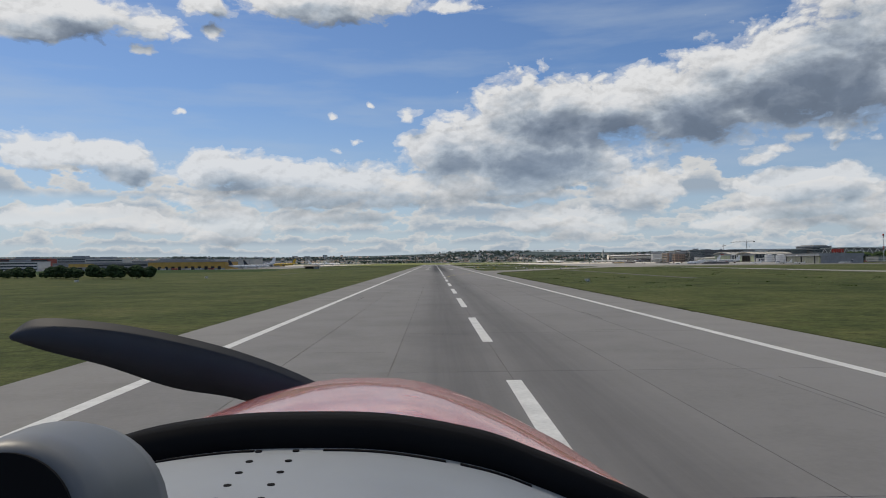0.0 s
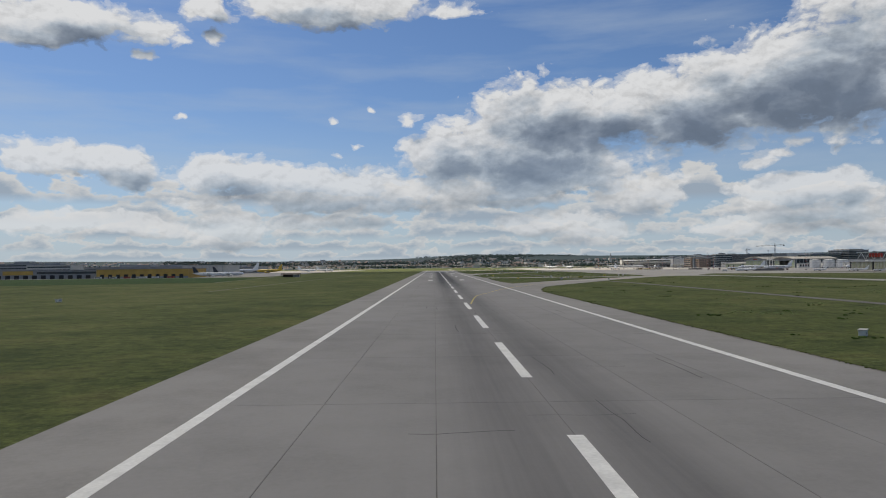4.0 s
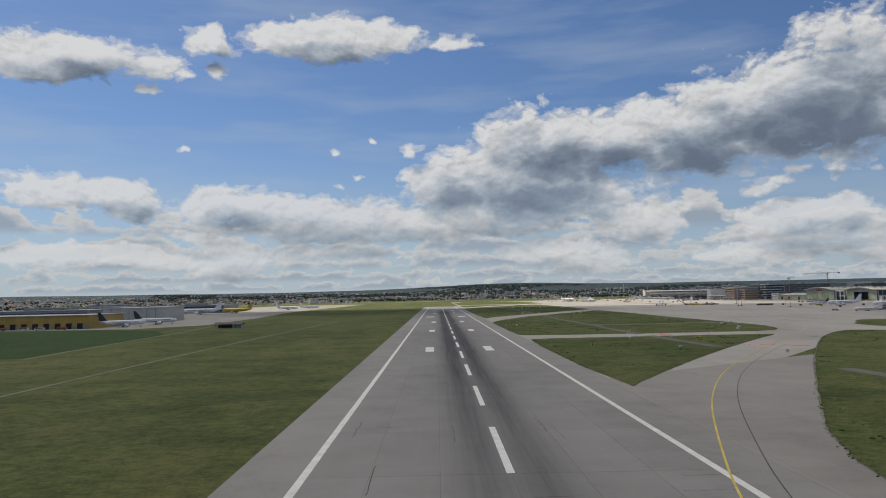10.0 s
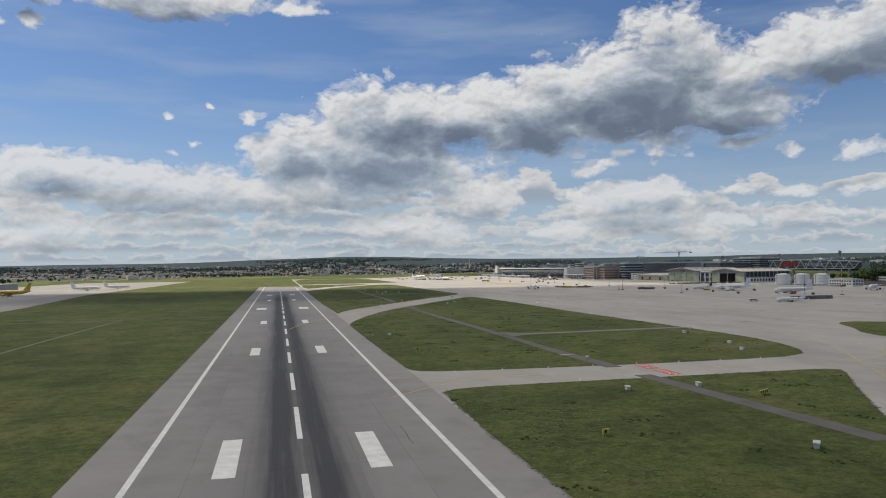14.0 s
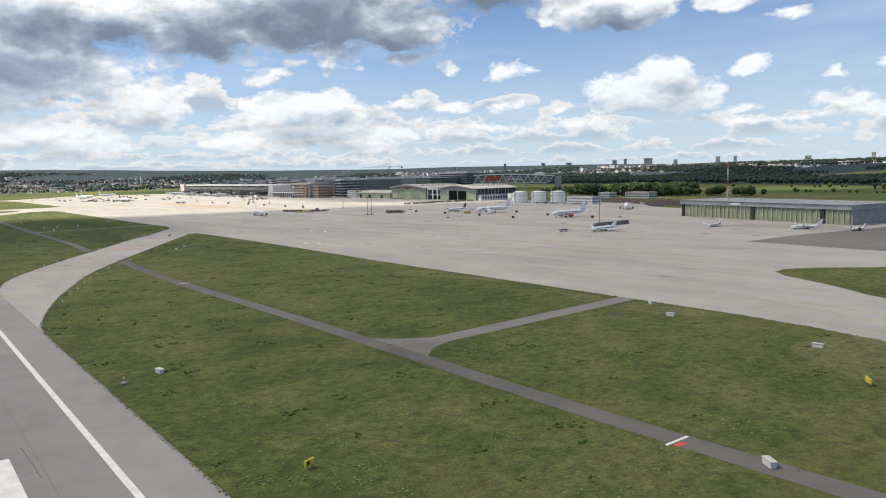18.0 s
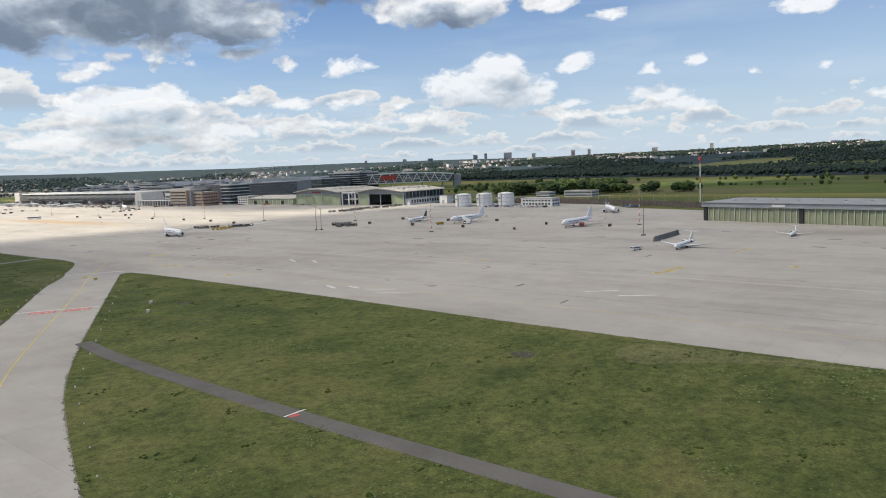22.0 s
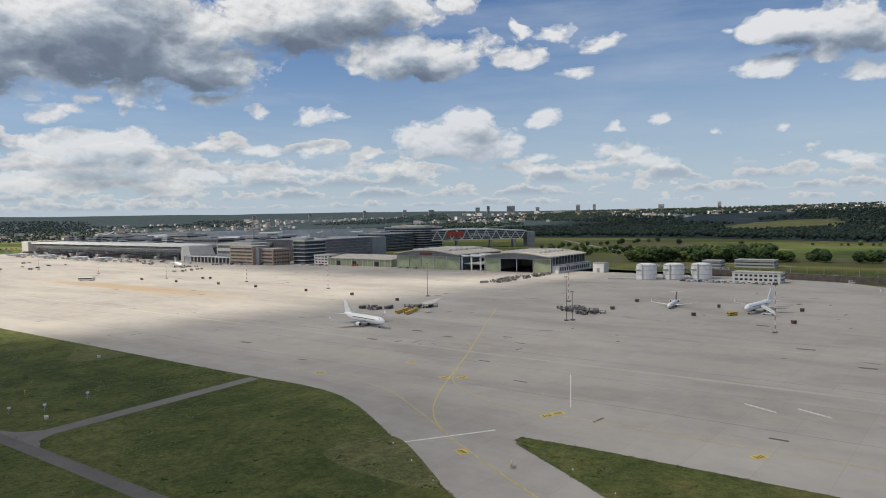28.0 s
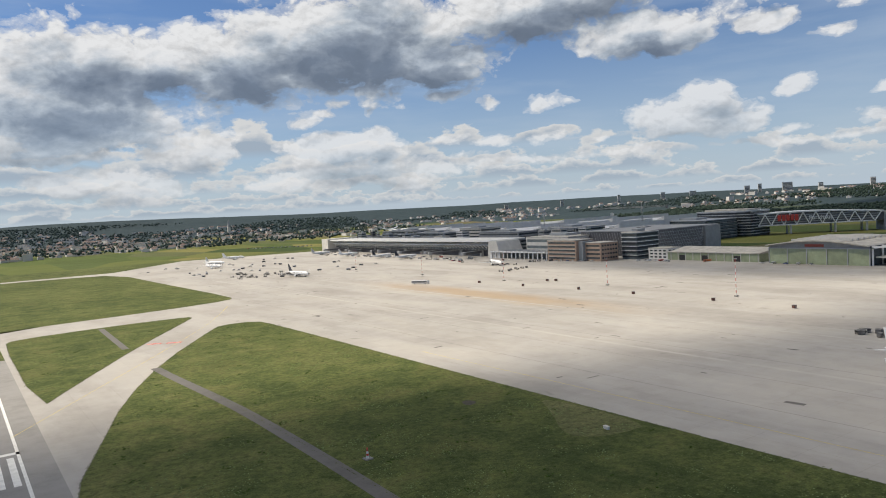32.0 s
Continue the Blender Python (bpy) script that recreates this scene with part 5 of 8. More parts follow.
def slewing_crane(at, mast, jib, back, turn):
    c = thing("tower_crane", "slim steel tower crane standing over the halls", "crane", "tower cranes", (*at, 0), turn)
    m = bmesh.new()
    for x in (-0.9, 0.9):
        for y in (-0.9, 0.9):
            tube(m, [(x, y, 0), (x, y, mast)], [0.22, 0.22], 4)
    for k in range(int(mast / 3)):
        s = -1 if k % 2 else 1
        tube(m, [(-0.9 * s, -0.9, k * 3), (0.9 * s, -0.9, k * 3 + 3)], [0.13, 0.13], 4)
        tube(m, [(-0.9 * s, 0.9, k * 3), (0.9 * s, 0.9, k * 3 + 3)], [0.13, 0.13], 4)
    part("mast", m, GREY_WALL, c)
    j = bmesh.new()
    for x, z in ((-0.7, mast), (0.7, mast), (0, mast + 1.5)):
        tube(j, [(x, -back, z), (x, jib, z)], [0.2, 0.2], 4)
    for k in range(int((jib + back) / 3)):
        y = -back + k * 3
        tube(j, [(-0.7, y, mast), (0, y + 1.5, mast + 1.5)], [0.11, 0.11], 4)
        tube(j, [(0.7, y + 3, mast), (0, y + 1.5, mast + 1.5)], [0.11, 0.11], 4)
    part("jib", j, GREY_WALL, c)
    part("counterweight", boxed(-1.0, 1.0, -back, -back + 3.5, mast - 2.2, mast + 0.4), DARK_WALL, c)
    part("cab", boxed(1.0, 2.6, 0.5, 2.8, mast - 2.4, mast), PALE_WALL, c)
    part("apex", tube(bmesh.new(), [(0, 0, mast), (0, 0, mast + 6)], [0.5, 0.2], 5), GREY_WALL, c)
    part("tie_rod", tube(bmesh.new(), [(0, 0, mast + 6), (0, jib * 0.7, mast + 1.5)], [0.1, 0.1], 4), GREY_WALL, c)
    return c


wing = thing("winged_canopy", "thin white upswept canopy over the fair entrance", "canopy", at=(792, 2635, 0), turn=-27)
part("canopy_sheet", loft(bmesh.new(), [[(x, -9, 27 + 5 * (x / 18) ** 2), (x, 9, 28 + 5 * (x / 18) ** 2), (x, 9, 28.8 + 5 * (x / 18) ** 2), (x, -9, 27.8 + 5 * (x / 18) ** 2)] for x in (-18, -13, -8, -3, 3, 8, 13, 18)]), WHITE_STEEL, wing)
for x in (-7, 7):
    for y in (-5, 5):
        part("post", tube(bmesh.new(), [(x, y, 0), (x, y, 28)], [0.5, 0.4], 6), WHITE_STEEL, wing)
slewing_crane((805, 1962), 50, 90, 42, 3)
slewing_crane((840, 2200), 44, 52, 18, 165)

# ---------------------------------------------------------------- tank farm, white office, long hangar, mast
def fuel_tank(at):
    t = thing("fuel_tank", "white cylindrical fuel tank with a railed domed top", "fuel tank", "fuel tanks", (*at, 0))
    R, Hh = 8.3, 11.6
    part("shell", smooth(tube(bmesh.new(), [(0, 0, 0), (0, 0, Hh)], [R, R], 36, cap=False)), TANK_WHITE, t)
    part("dome", smooth(loft(bmesh.new(), [[(R * s * math.cos(a), R * s * math.sin(a), Hh + 1.9 * math.sqrt(max(0, 1 - s * s))) for a in (2 * math.pi * k / 36 for k in range(36))] for s in (1, 0.85, 0.6, 0.3, 0.05)])), TANK_WHITE, t)
    for z in (0.4, 4.2, 8.0, 11.3):
        part("stiffening_ring", tube(bmesh.new(), [(0, 0, z), (0, 0, z + 0.3)], [R + 0.12, R + 0.12], 36), STEEL, t)
    for k in range(24):
        a = 2 * math.pi * k / 24
        part("railing_post", tube(bmesh.new(), [(R * math.cos(a), R * math.sin(a), Hh), (R * math.cos(a), R * math.sin(a), Hh + 1.2)], [0.06, 0.06], 4), STEEL, t)
    ring = [(R * math.cos(2 * math.pi * k / 24), R * math.sin(2 * math.pi * k / 24), Hh + 1.2) for k in range(25)]
    part("handrail", tube(bmesh.new(), ring, [0.06] * 25, 4), STEEL, t)
    part("ladder", boxed(-R - 0.5, -R - 0.05, -0.5, 0.5, 0, Hh + 1), STEEL, t)
    part("nameplate", boxed(-R - 0.14, -R + 0.3, -2.6 + 4, 2.6 + 4, 7.2, 8.6), GREY_WALL, t)
    return t


for at in ((588, 1364), (599, 1345), (610, 1326)):
    fuel_tank(at)
bund = solo("tank_bund_wall", slab([(574, 1392), (574, 1388), (622, 1304), (625, 1306), (578, 1390)], 0, 1.2), PALE_WALL, "low pale wall round the fuel tanks", "wall")
cube = building("white_plant_cube", "small white cube-shaped plant house", "plant house", (634, 1424))
part("wall", boxed(0, 11, 0, 11, 0, 8.6), WHITE_WALL, cube)
part("roof", boxed(-0.3, 11.3, -0.3, 11.3, 8.6, 9.0), ROOF_GREY, cube)
part("door", boxed(-0.1, 0.15, 4, 7, 0, 4), GREY_WALL, cube)
white_office = office("white_two_storey_office", "white two-storey office with two rows of dark windows", 594, 608, 1262, 1297, 7.6, 2, WHITE_WALL, GLASS, ROOF_PALE, n=9, plant=False)
shed = office("flat_store_block", "pale flat-roofed store beyond the white office", 722, 736, 1345, 1362, 7, 2, PALE_WALL, GLASS_PALE, ROOF_PALE, plant=False)
shed2 = office("flat_store_block", "long pale flat-roofed store beyond the white office", 744, 760, 1302, 1338, 7, 2, PALE_WALL, GLASS_PALE, ROOF_PALE, plant=False)
barrier = solo("noise_barrier", ribbon([(655, 1345), (640, 1290), (624, 1225), (600, 1150), (575, 1085), (540, 1000)], 0.8, 0, 5.0), EARTH_WALL, "long dark weathered noise barrier behind the apron", "barrier wall")
bank = solo("motorway", ribbon([(735, 1420), (700, 1330), (672, 1240), (640, 1150), (600, 1060), (560, 960)], 22, 0, 0.3), ASPHALT, "dark asphalt motorway beyond the barrier", "road", kind="structure")

lamp_post = thing("motorway_post", "slim grey steel post with a short arm beside the motorway", "post", "posts along the motorway", (668, 1395, 0), 15)
part("pole", tube(bmesh.new(), [(0, 0, 0), (0, 0, 9)], [0.16, 0.11], 6), STEEL, lamp_post)
part("arm", tube(bmesh.new(), [(0, 0, 8.7), (-2.6, 0, 9.1)], [0.08, 0.06], 5), STEEL, lamp_post)
for k in range(1, 34):
    u = k / 33
    copy_thing(lamp_post, pose(668 - 120 * u + 26 * math.sin(math.pi * u), 1395 - 420 * u, 0, 0, 0, 15 + 10 * u))

long_h = thing("long_hangar", "long low hangar with olive sliding doors and a flat grey roof", "hangar", "", (478, 1075, 0), 170.0)
HL, HD, HH = 133.0, 48.0, 11.6
part("body", boxed(-HD, -1.2, 0, HL, 0, HH), GREY_WALL, long_h)
part("fascia", boxed(-HD - 0.8, 0.9, -0.8, HL + 0.8, HH - 2.6, HH), STEEL_BLUE, long_h, "deep grey fascia under the roof")
part("roof", boxed(-HD - 1, 1.2, -1, HL + 1, HH, HH + 0.5), ROOF_GREY, long_h)
for k in range(36):
    y = 4 + k * 3.55
    part("door_leaf", boxed(-1.0, -0.5 - 0.15 * (k % 2), y, y + 3.35, 0, HH - 2.7), OLIVE_DOOR, long_h)
    part("door_post", boxed(-0.6, 0.0, y - 0.35, y, 0, HH - 2.6), PALE_WALL, long_h)
# gaps between the doors: solid boxes painted as dark as their shade
for y in (0.4, 62, 113):
    part("dark_gap", boxed(-0.9, 0.3, y, y + 2.6, 0, HH - 2.6), SHADOW_HALL, long_h)
for k in range(9):
    part("roof_vent", boxed(-HD * 0.5 - 0.6, -HD * 0.5 + 0.6, 8 + k * 14, 9.4 + k * 14, HH + 0.5, HH + 1.2), STEEL, long_h)
part("gutter", boxed(0.9, 1.3, -1, HL + 1, HH - 0.25, HH + 0.1), DARK_WALL, long_h)
part("fascia_sign", boxed(0.9, 1.05, 46, 54, HH - 2.0, HH - 0.5), WHITE_WALL, long_h)

mast = thing("radio_mast", "tall pale lattice mast with red bands and a red head", "mast", at=(656, 1145, 0))
for k in range(7):
    z0, z1 = k * 5.8, k * 5.8 + 5.8
    m = bmesh.new()
    r0, r1 = 0.8 - z0 * 0.008, 0.8 - z1 * 0.008
    for a in (0, 2.09, 4.19):
        tube(m, [(r0 * math.cos(a), r0 * math.sin(a), z0), (r1 * math.cos(a), r1 * math.sin(a), z1)], [0.13, 0.13], 5)
        for j in range(2):
            tube(m, [(r0 * math.cos(a), r0 * math.sin(a), z0 + j * 2.9), (r0 * math.cos(a + 2.09), r0 * math.sin(a + 2.09), z0 + j * 2.9 + 2.9)], [0.07, 0.07], 4)
    part("mast_section", m, RED_STEEL if k in (3, 6) else WHITE_STEEL, mast)
part("antenna_head", tube(bmesh.new(), [(0, 0, 38), (0, 0, 40), (0, 0, 41)], [1.3, 1.3, 0.2], 10), RED_STEEL, mast)

solo("country_road", ribbon(curve_points([(1330, 1840), (1150, 1700), (942, 1522), (842, 1421), (791, 1351), (770, 1290)]), 7, 0, 0.1), SHOULDER, "pale country road through the fields", "road", kind="structure")
# roof plant, ducts and stair heads on the halls and offices behind the pier
rq = random.Random(31)
for k in range(40):
    x, y = 640 + rq.random() * 130, 1830 + rq.random() * 700
    w, d, h = rq.uniform(5, 16), rq.uniform(6, 26), rq.uniform(20, 30)
    wall = rq.choice((GREY_WALL, PALE_WALL, STEEL_BLUE, WHITE_WALL, DARK_WALL, ROOF_METAL))
    b = building("terminal_annex", rq.choice(("narrow flat-roofed service block behind the terminal", "small stair tower with a glazed band behind the terminal", "plant house with louvred band behind the terminal")), "annex", (x, y), rq.choice((0, 0, 8, -6)), group="annexes behind the terminal")
    part("wall", boxed(-w / 2, w / 2, -d / 2, d / 2, 0, h), wall, b)
    part("roof", boxed(-w / 2 - 0.4, w / 2 + 0.4, -d / 2 - 0.4, d / 2 + 0.4, h, h + 0.5), rq.choice((ROOF_GREY, ROOF_PALE, WHITE_STEEL)), b)
    for z in (h - 3.2, h - 7.0):
        part("window_band", boxed(-w / 2 - 0.12, -w / 2 + 0.2, -d / 2 + 0.8, d / 2 - 0.8, z, z + 1.7), GLASS, b)
        part("window_band", boxed(-w / 2 + 0.8, w / 2 - 0.8, -d / 2 - 0.12, -d / 2 + 0.2, z, z + 1.7), GLASS, b)
    part("roof_unit", boxed(-w * 0.2, w * 0.15, -d * 0.25, d * 0.1, h + 0.5, h + rq.uniform(1.4, 2.8)), STEEL, b)

# ---------------------------------------------------------------- aircraft
FUSELAGE = material("white_aircraft_paint", (0.76, 0.77, 0.78), 0.3, vary=0.04, scale=2)
AIR_GREY = material("aircraft_grey", (0.38, 0.40, 0.42), 0.4, vary=0.06)
FIN_DARK = material("dark_tail_paint", (0.025, 0.03, 0.045), 0.35, vary=0.1)
FIN_RED = material("red_tail_paint", (0.42, 0.06, 0.05), 0.35, vary=0.1)
FIN_YELLOW = material("yellow_aircraft_paint", (0.58, 0.38, 0.04), 0.35, vary=0.06)
TYRE = material("tyre_rubber", (0.02, 0.02, 0.02), 0.9, vary=0.1)
METAL = material("bare_metal", (0.5, 0.5, 0.5), 0.3, 0.9, vary=0.1)


def wing_panel(root, tip, root_chord, tip_chord, thick, up=Vector((0, 0, 1))):
    """A tapered wing between the leading edges root and tip; chord runs aft (-y)."""
    rings = []
    for p, c in ((Vector(root), root_chord), (Vector(root).lerp(Vector(tip), 0.35), root_chord * 0.62 + tip_chord * 0.38), (Vector(tip), tip_chord)):
        ring = []
        for s, z in ((0, 0), (0.12, 0.5), (0.4, 0.6), (1, 0.02), (0.5, -0.35), (0.12, -0.4)):
            ring.append(tuple(p + Vector((0, -s * c, 0)) + up * z * thick * c))
        rings.append(ring)
    return smooth(loft(bmesh.new(), rings))


def aircraft(label, at, turn, length, span, kind="jet", fin=None, body=None, engine=None, tail_label="", name="airliner", group="parked aircraft"):
    """Nose along local +y; kind 'jet' has engines under the wings, 'biz' at the tail under a T-tail, 'prop' propellers on a high wing."""
    a = thing(name, label, "aircraft", group, (*at, 0.04), turn)
    body, fin, engine = body or FUSELAGE, fin or FUSELAGE, engine or FUSELAGE
    r = length * (0.0525 if kind == "jet" else 0.05)
    zc = r * (1.95 if kind == "jet" else 1.5)
    nose, tail = length * 0.46, -length * 0.54
    ys = (nose, nose - 0.012 * length, nose - 0.035 * length, nose - 0.075 * length, nose - 0.13 * length, tail + 0.36 * length, tail + 0.2 * length, tail + 0.08 * length, tail)
    rs = (0.04, 0.32, 0.62, 0.88, 1.0, 1.0, 0.86, 0.5, 0.12)
    zs = (-0.22, -0.2, -0.15, -0.06, 0, 0, 0.12, 0.38, 0.62)
    part("fuselage", smooth(loft(bmesh.new(), [[(r * k * math.cos(t), y, zc + r * z + r * k * math.sin(t)) for t in (2 * math.pi * j / 16 for j in range(16))] for y, k, z in zip(ys, rs, zs)])), body, a)
    part("cockpit_window", loft(bmesh.new(), [[(-r * 0.66, nose - 0.062 * length, zc + r * 0.34), (r * 0.66, nose - 0.062 * length, zc + r * 0.34), (r * 0.6, nose - 0.078 * length, zc + r * 0.66), (-r * 0.6, nose - 0.078 * length, zc + r * 0.66)], [(-r * 0.74, nose - 0.09 * length, zc + r * 0.30), (r * 0.74, nose - 0.09 * length, zc + r * 0.30), (r * 0.66, nose - 0.095 * length, zc + r * 0.66), (-r * 0.66, nose - 0.095 * length, zc + r * 0.66)]]), GLASS, a)
    for s in (-1, 1):
        part("window_strip", boxed(s * r * 0.985 - 0.04, s * r * 0.985 + 0.04, tail + 0.3 * length, nose - 0.15 * length, zc + r * 0.14, zc + r * 0.14 + length * 0.008), GLASS, a)
    sweep = 0.27 if kind != "prop" else 0.04
    half = span / 2
    wz = zc - r * 0.55 if kind != "prop" else zc + r * 0.95
    for s in (-1, 1):
        part("wing", wing_panel((s * r * 0.55, length * 0.09, wz), (s * half, length * 0.09 - half * sweep * 1.9, wz + (half * 0.07 if kind != "prop" else 0.1)), length * 0.17, length * 0.042, 0.11), AIR_GREY if kind == "jet" else body, a)
        if kind != "prop":
            p = Vector((s * half, length * 0.09 - half * sweep * 1.9, wz + half * 0.07))
            part("winglet", loft(bmesh.new(), [[tuple(p + Vector(q)) for q in ((0, 0, 0), (s * 0.06 * 1, 0, 0), (s * 0.06, -length * 0.042, 0), (0, -length * 0.042, 0))], [tuple(p + Vector(q)) for q in ((s * 0.3, -length * 0.03, length * 0.05), (s * 0.36, -length * 0.03, length * 0.05), (s * 0.36, -length * 0.05, length * 0.05), (s * 0.3, -length * 0.05, length * 0.05))]]), body, a)
        tz = zc + r * 0.45 if kind == "jet" else zc + length * 0.2
        part("tailplane", wing_panel((s * r * 0.1, tail + 0.12 * length if kind == "jet" else tail + 0.06 * length, tz), (s * span * 0.17, tail + 0.03 * length, tz + 0.3), length * 0.085, length * 0.035, 0.09), body, a)
    fh = length * (0.19 if kind == "jet" else 0.17)
    part("fin", loft(bmesh.new(), [[(-0.18, tail + 0.2 * length, zc + r * 0.8), (0.18, tail + 0.2 * length, zc + r * 0.8), (0.12, tail + 0.03 * length, zc + r * 0.75), (-0.12, tail + 0.03 * length, zc + r * 0.75)], [(-0.1, tail + 0.05 * length, zc + r * 0.8 + fh), (0.1, tail + 0.05 * length, zc + r * 0.8 + fh), (0.06, tail - 0.01 * length, zc + r * 0.8 + fh), (-0.06, tail - 0.01 * length, zc + r * 0.8 + fh)]]), fin, a, tail_label)
    for s in (-1, 1):
        if kind == "jet":
            ex, ey, ez, er, el = s * span * 0.165, length * 0.1, wz - length * 0.028, length * 0.031, length * 0.105
        elif kind == "biz":
            ex, ey, ez, er, el = s * r * 1.65, tail + 0.31 * length, zc + r * 0.55, length * 0.026, length * 0.15
        else:
            ex, ey, ez, er, el = s * span * 0.15, length * 0.16, wz - 0.1, length * 0.028, length * 0.18
        e = part("engine", smooth(tube(bmesh.new(), [(ex, ey, ez), (ex, ey - el * 0.12, ez), (ex, ey - el * 0.55, ez), (ex, ey - el, ez)], [er * 0.92, er * 1.06, er, er * 0.6], 14)), engine, a)
        # inlet shade painted as a dark disc
        part("intake", tube(bmesh.new(), [(ex, ey + 0.03, ez), (ex, ey - 0.02, ez)], [er * 0.8, er * 0.8], 14), SHADOW_HALL, e)
        if kind == "jet":
            part("pylon", boxed(ex - 0.15, ex + 0.15, ey - el * 0.9, ey - el * 0.2, ez + er * 0.6, wz + 0.2), AIR_GREY, a)
        if kind == "prop":
            for q in range(4):
                ang = q * math.pi / 2 + 0.4
                part("propeller_blade", tube(bmesh.new(), [(ex, ey + 0.15, ez), (ex + math.cos(ang) * length * 0.085, ey + 0.15, ez + math.sin(ang) * length * 0.085)], [0.16, 0.08], 5), FIN_DARK, a)
        gx, gy = s * length * (0.075 if kind == "jet" else 0.06), -length * 0.03
        leg = part("main_gear", tube(bmesh.new(), [(gx, gy, wz + 0.2 if kind != "prop" else zc), (gx, gy, 0.5)], [0.16, 0.14], 6), METAL, a)
        for dx in (-0.35, 0.35):
            part("wheel", tube(bmesh.new(), [(gx + dx - 0.15, gy, 0.52), (gx + dx + 0.15, gy, 0.52)], [0.52, 0.52], 12), TYRE, leg)
    leg = part("nose_gear", tube(bmesh.new(), [(0, nose - 0.12 * length, zc - r * 0.7), (0, nose - 0.12 * length, 0.4)], [0.12, 0.1], 6), METAL, a)
    part("wheel", tube(bmesh.new(), [(-0.25, nose - 0.12 * length, 0.4), (0.25, nose - 0.12 * length, 0.4)], [0.4, 0.4], 12), TYRE, leg)
    return a


aircraft("white twin-jet airliner standing on the apron", (281, 1391), 168, 37.0, 34)
aircraft("white business jet with a dark T-tail parked on the apron", (428, 1283), 100, 27, 26, "biz", FIN_DARK, tail_label="dark painted fin", name="business_jet")
aircraft("white regional airliner parked with boarding stairs at its door", (431, 1236), 82, 36, 31, "jet")
red_eng = aircraft("white airliner with red engine cowlings parked on the apron", (421, 1137), 87, 36, 34, "jet", engine=RED_STEEL)
aircraft("white airliner with a black tail parked far back on the apron", (536, 1172), 128, 36, 34, "jet", FIN_DARK, tail_label="black painted fin")
aircraft("white business jet parked beside a line of steel barriers", (336, 1031), 92, 24, 24, "biz", name="business_jet")
aircraft("small white business jet parked before the long hangar", (402, 1000), 96, 16, 17, "biz", name="business_jet")
aircraft("white twin propeller aircraft parked near the dark stand", (414, 951), 58, 19, 21, "prop", name="propeller_aircraft")
aircraft("small white propeller aircraft parked on the dark stand", (421, 926), 80, 13, 15, "prop", name="propeller_aircraft")
aircraft("small jet with a dark tail parked beside the long hangar", (476, 928), 70, 15, 15, "biz", FIN_DARK, name="business_jet")
for label, at, turn, ln, sp, fin in (
    ("white airliner with a dark tail docked at the pier", (520, 2188), -78, 37, 34, FIN_DARK),
    ("white airliner with a dark tail docked beside a boarding bridge", (522, 2126), -84, 37, 34, FIN_DARK),
    ("white airliner with a brown-grey tail parked before the canopy", (500, 1905), 160, 37, 34, AIR_GREY),
    ("white airliner docked at the pier", (524, 2300), -80, 37, 34, None),
    ("white airliner docked at the far end of the pier", (524, 2400), -82, 37, 34, AIR_GREY),
    ("long white airliner with a dark tail parked on the far apron", (325, 2030), -172, 40, 34, FIN_DARK),
    ("white airliner parked on the far apron", (318, 2310), -160, 37, 34, None),
    ("white airliner with a grey tail parked on the far apron", (345, 2390), -150, 37, 34, AIR_GREY),
    ("white airliner parked at the apron's far edge", (410, 2500), -120, 37, 34, None)):
    aircraft(label, at, turn, ln, sp, "jet", fin)
# across the runway
aircraft("large white freighter parked by the cargo halls", (-328, 1440), 98, 54, 50)
aircraft("yellow freighter parked behind the cargo halls", (-296, 1500), 80, 46, 38, "jet", FIN_YELLOW, FIN_YELLOW, FIN_YELLOW)
aircraft("white airliner with a dark tail on the cargo apron", (-240, 1058), -76, 34, 30, "jet", FIN_DARK)
aircraft("white airliner on the cargo apron", (-246, 1008), -70, 34, 30, "jet", FIN_DARK)
aircraft("white airliner far along the cargo apron", (-262, 1700), -75, 38, 34)
aircraft("white airliner at the far end of the cargo apron", (-240, 1790), -80, 36, 34)

# ---------------------------------------------------------------- apron equipment
CAR_PAINTS = [material("car_paint", c, 0.3, vary=0.04) for c in ((0.6, 0.6, 0.6), (0.05, 0.05, 0.06), (0.2, 0.21, 0.23), (0.35, 0.05, 0.04), (0.05, 0.08, 0.2))]
ORANGE = material("orange_paint", (0.55, 0.14, 0.03), 0.5, vary=0.1)
TUG_YELLOW = material("tug_yellow", (0.50, 0.34, 0.05), 0.5, vary=0.15)
CART_GREY = material("cart_grey", (0.16, 0.155, 0.15), 0.7, vary=0.25, random_tint=0.5)
BOX_RED = material("dark_red_paint", (0.11, 0.05, 0.04), 0.7, vary=0.2)


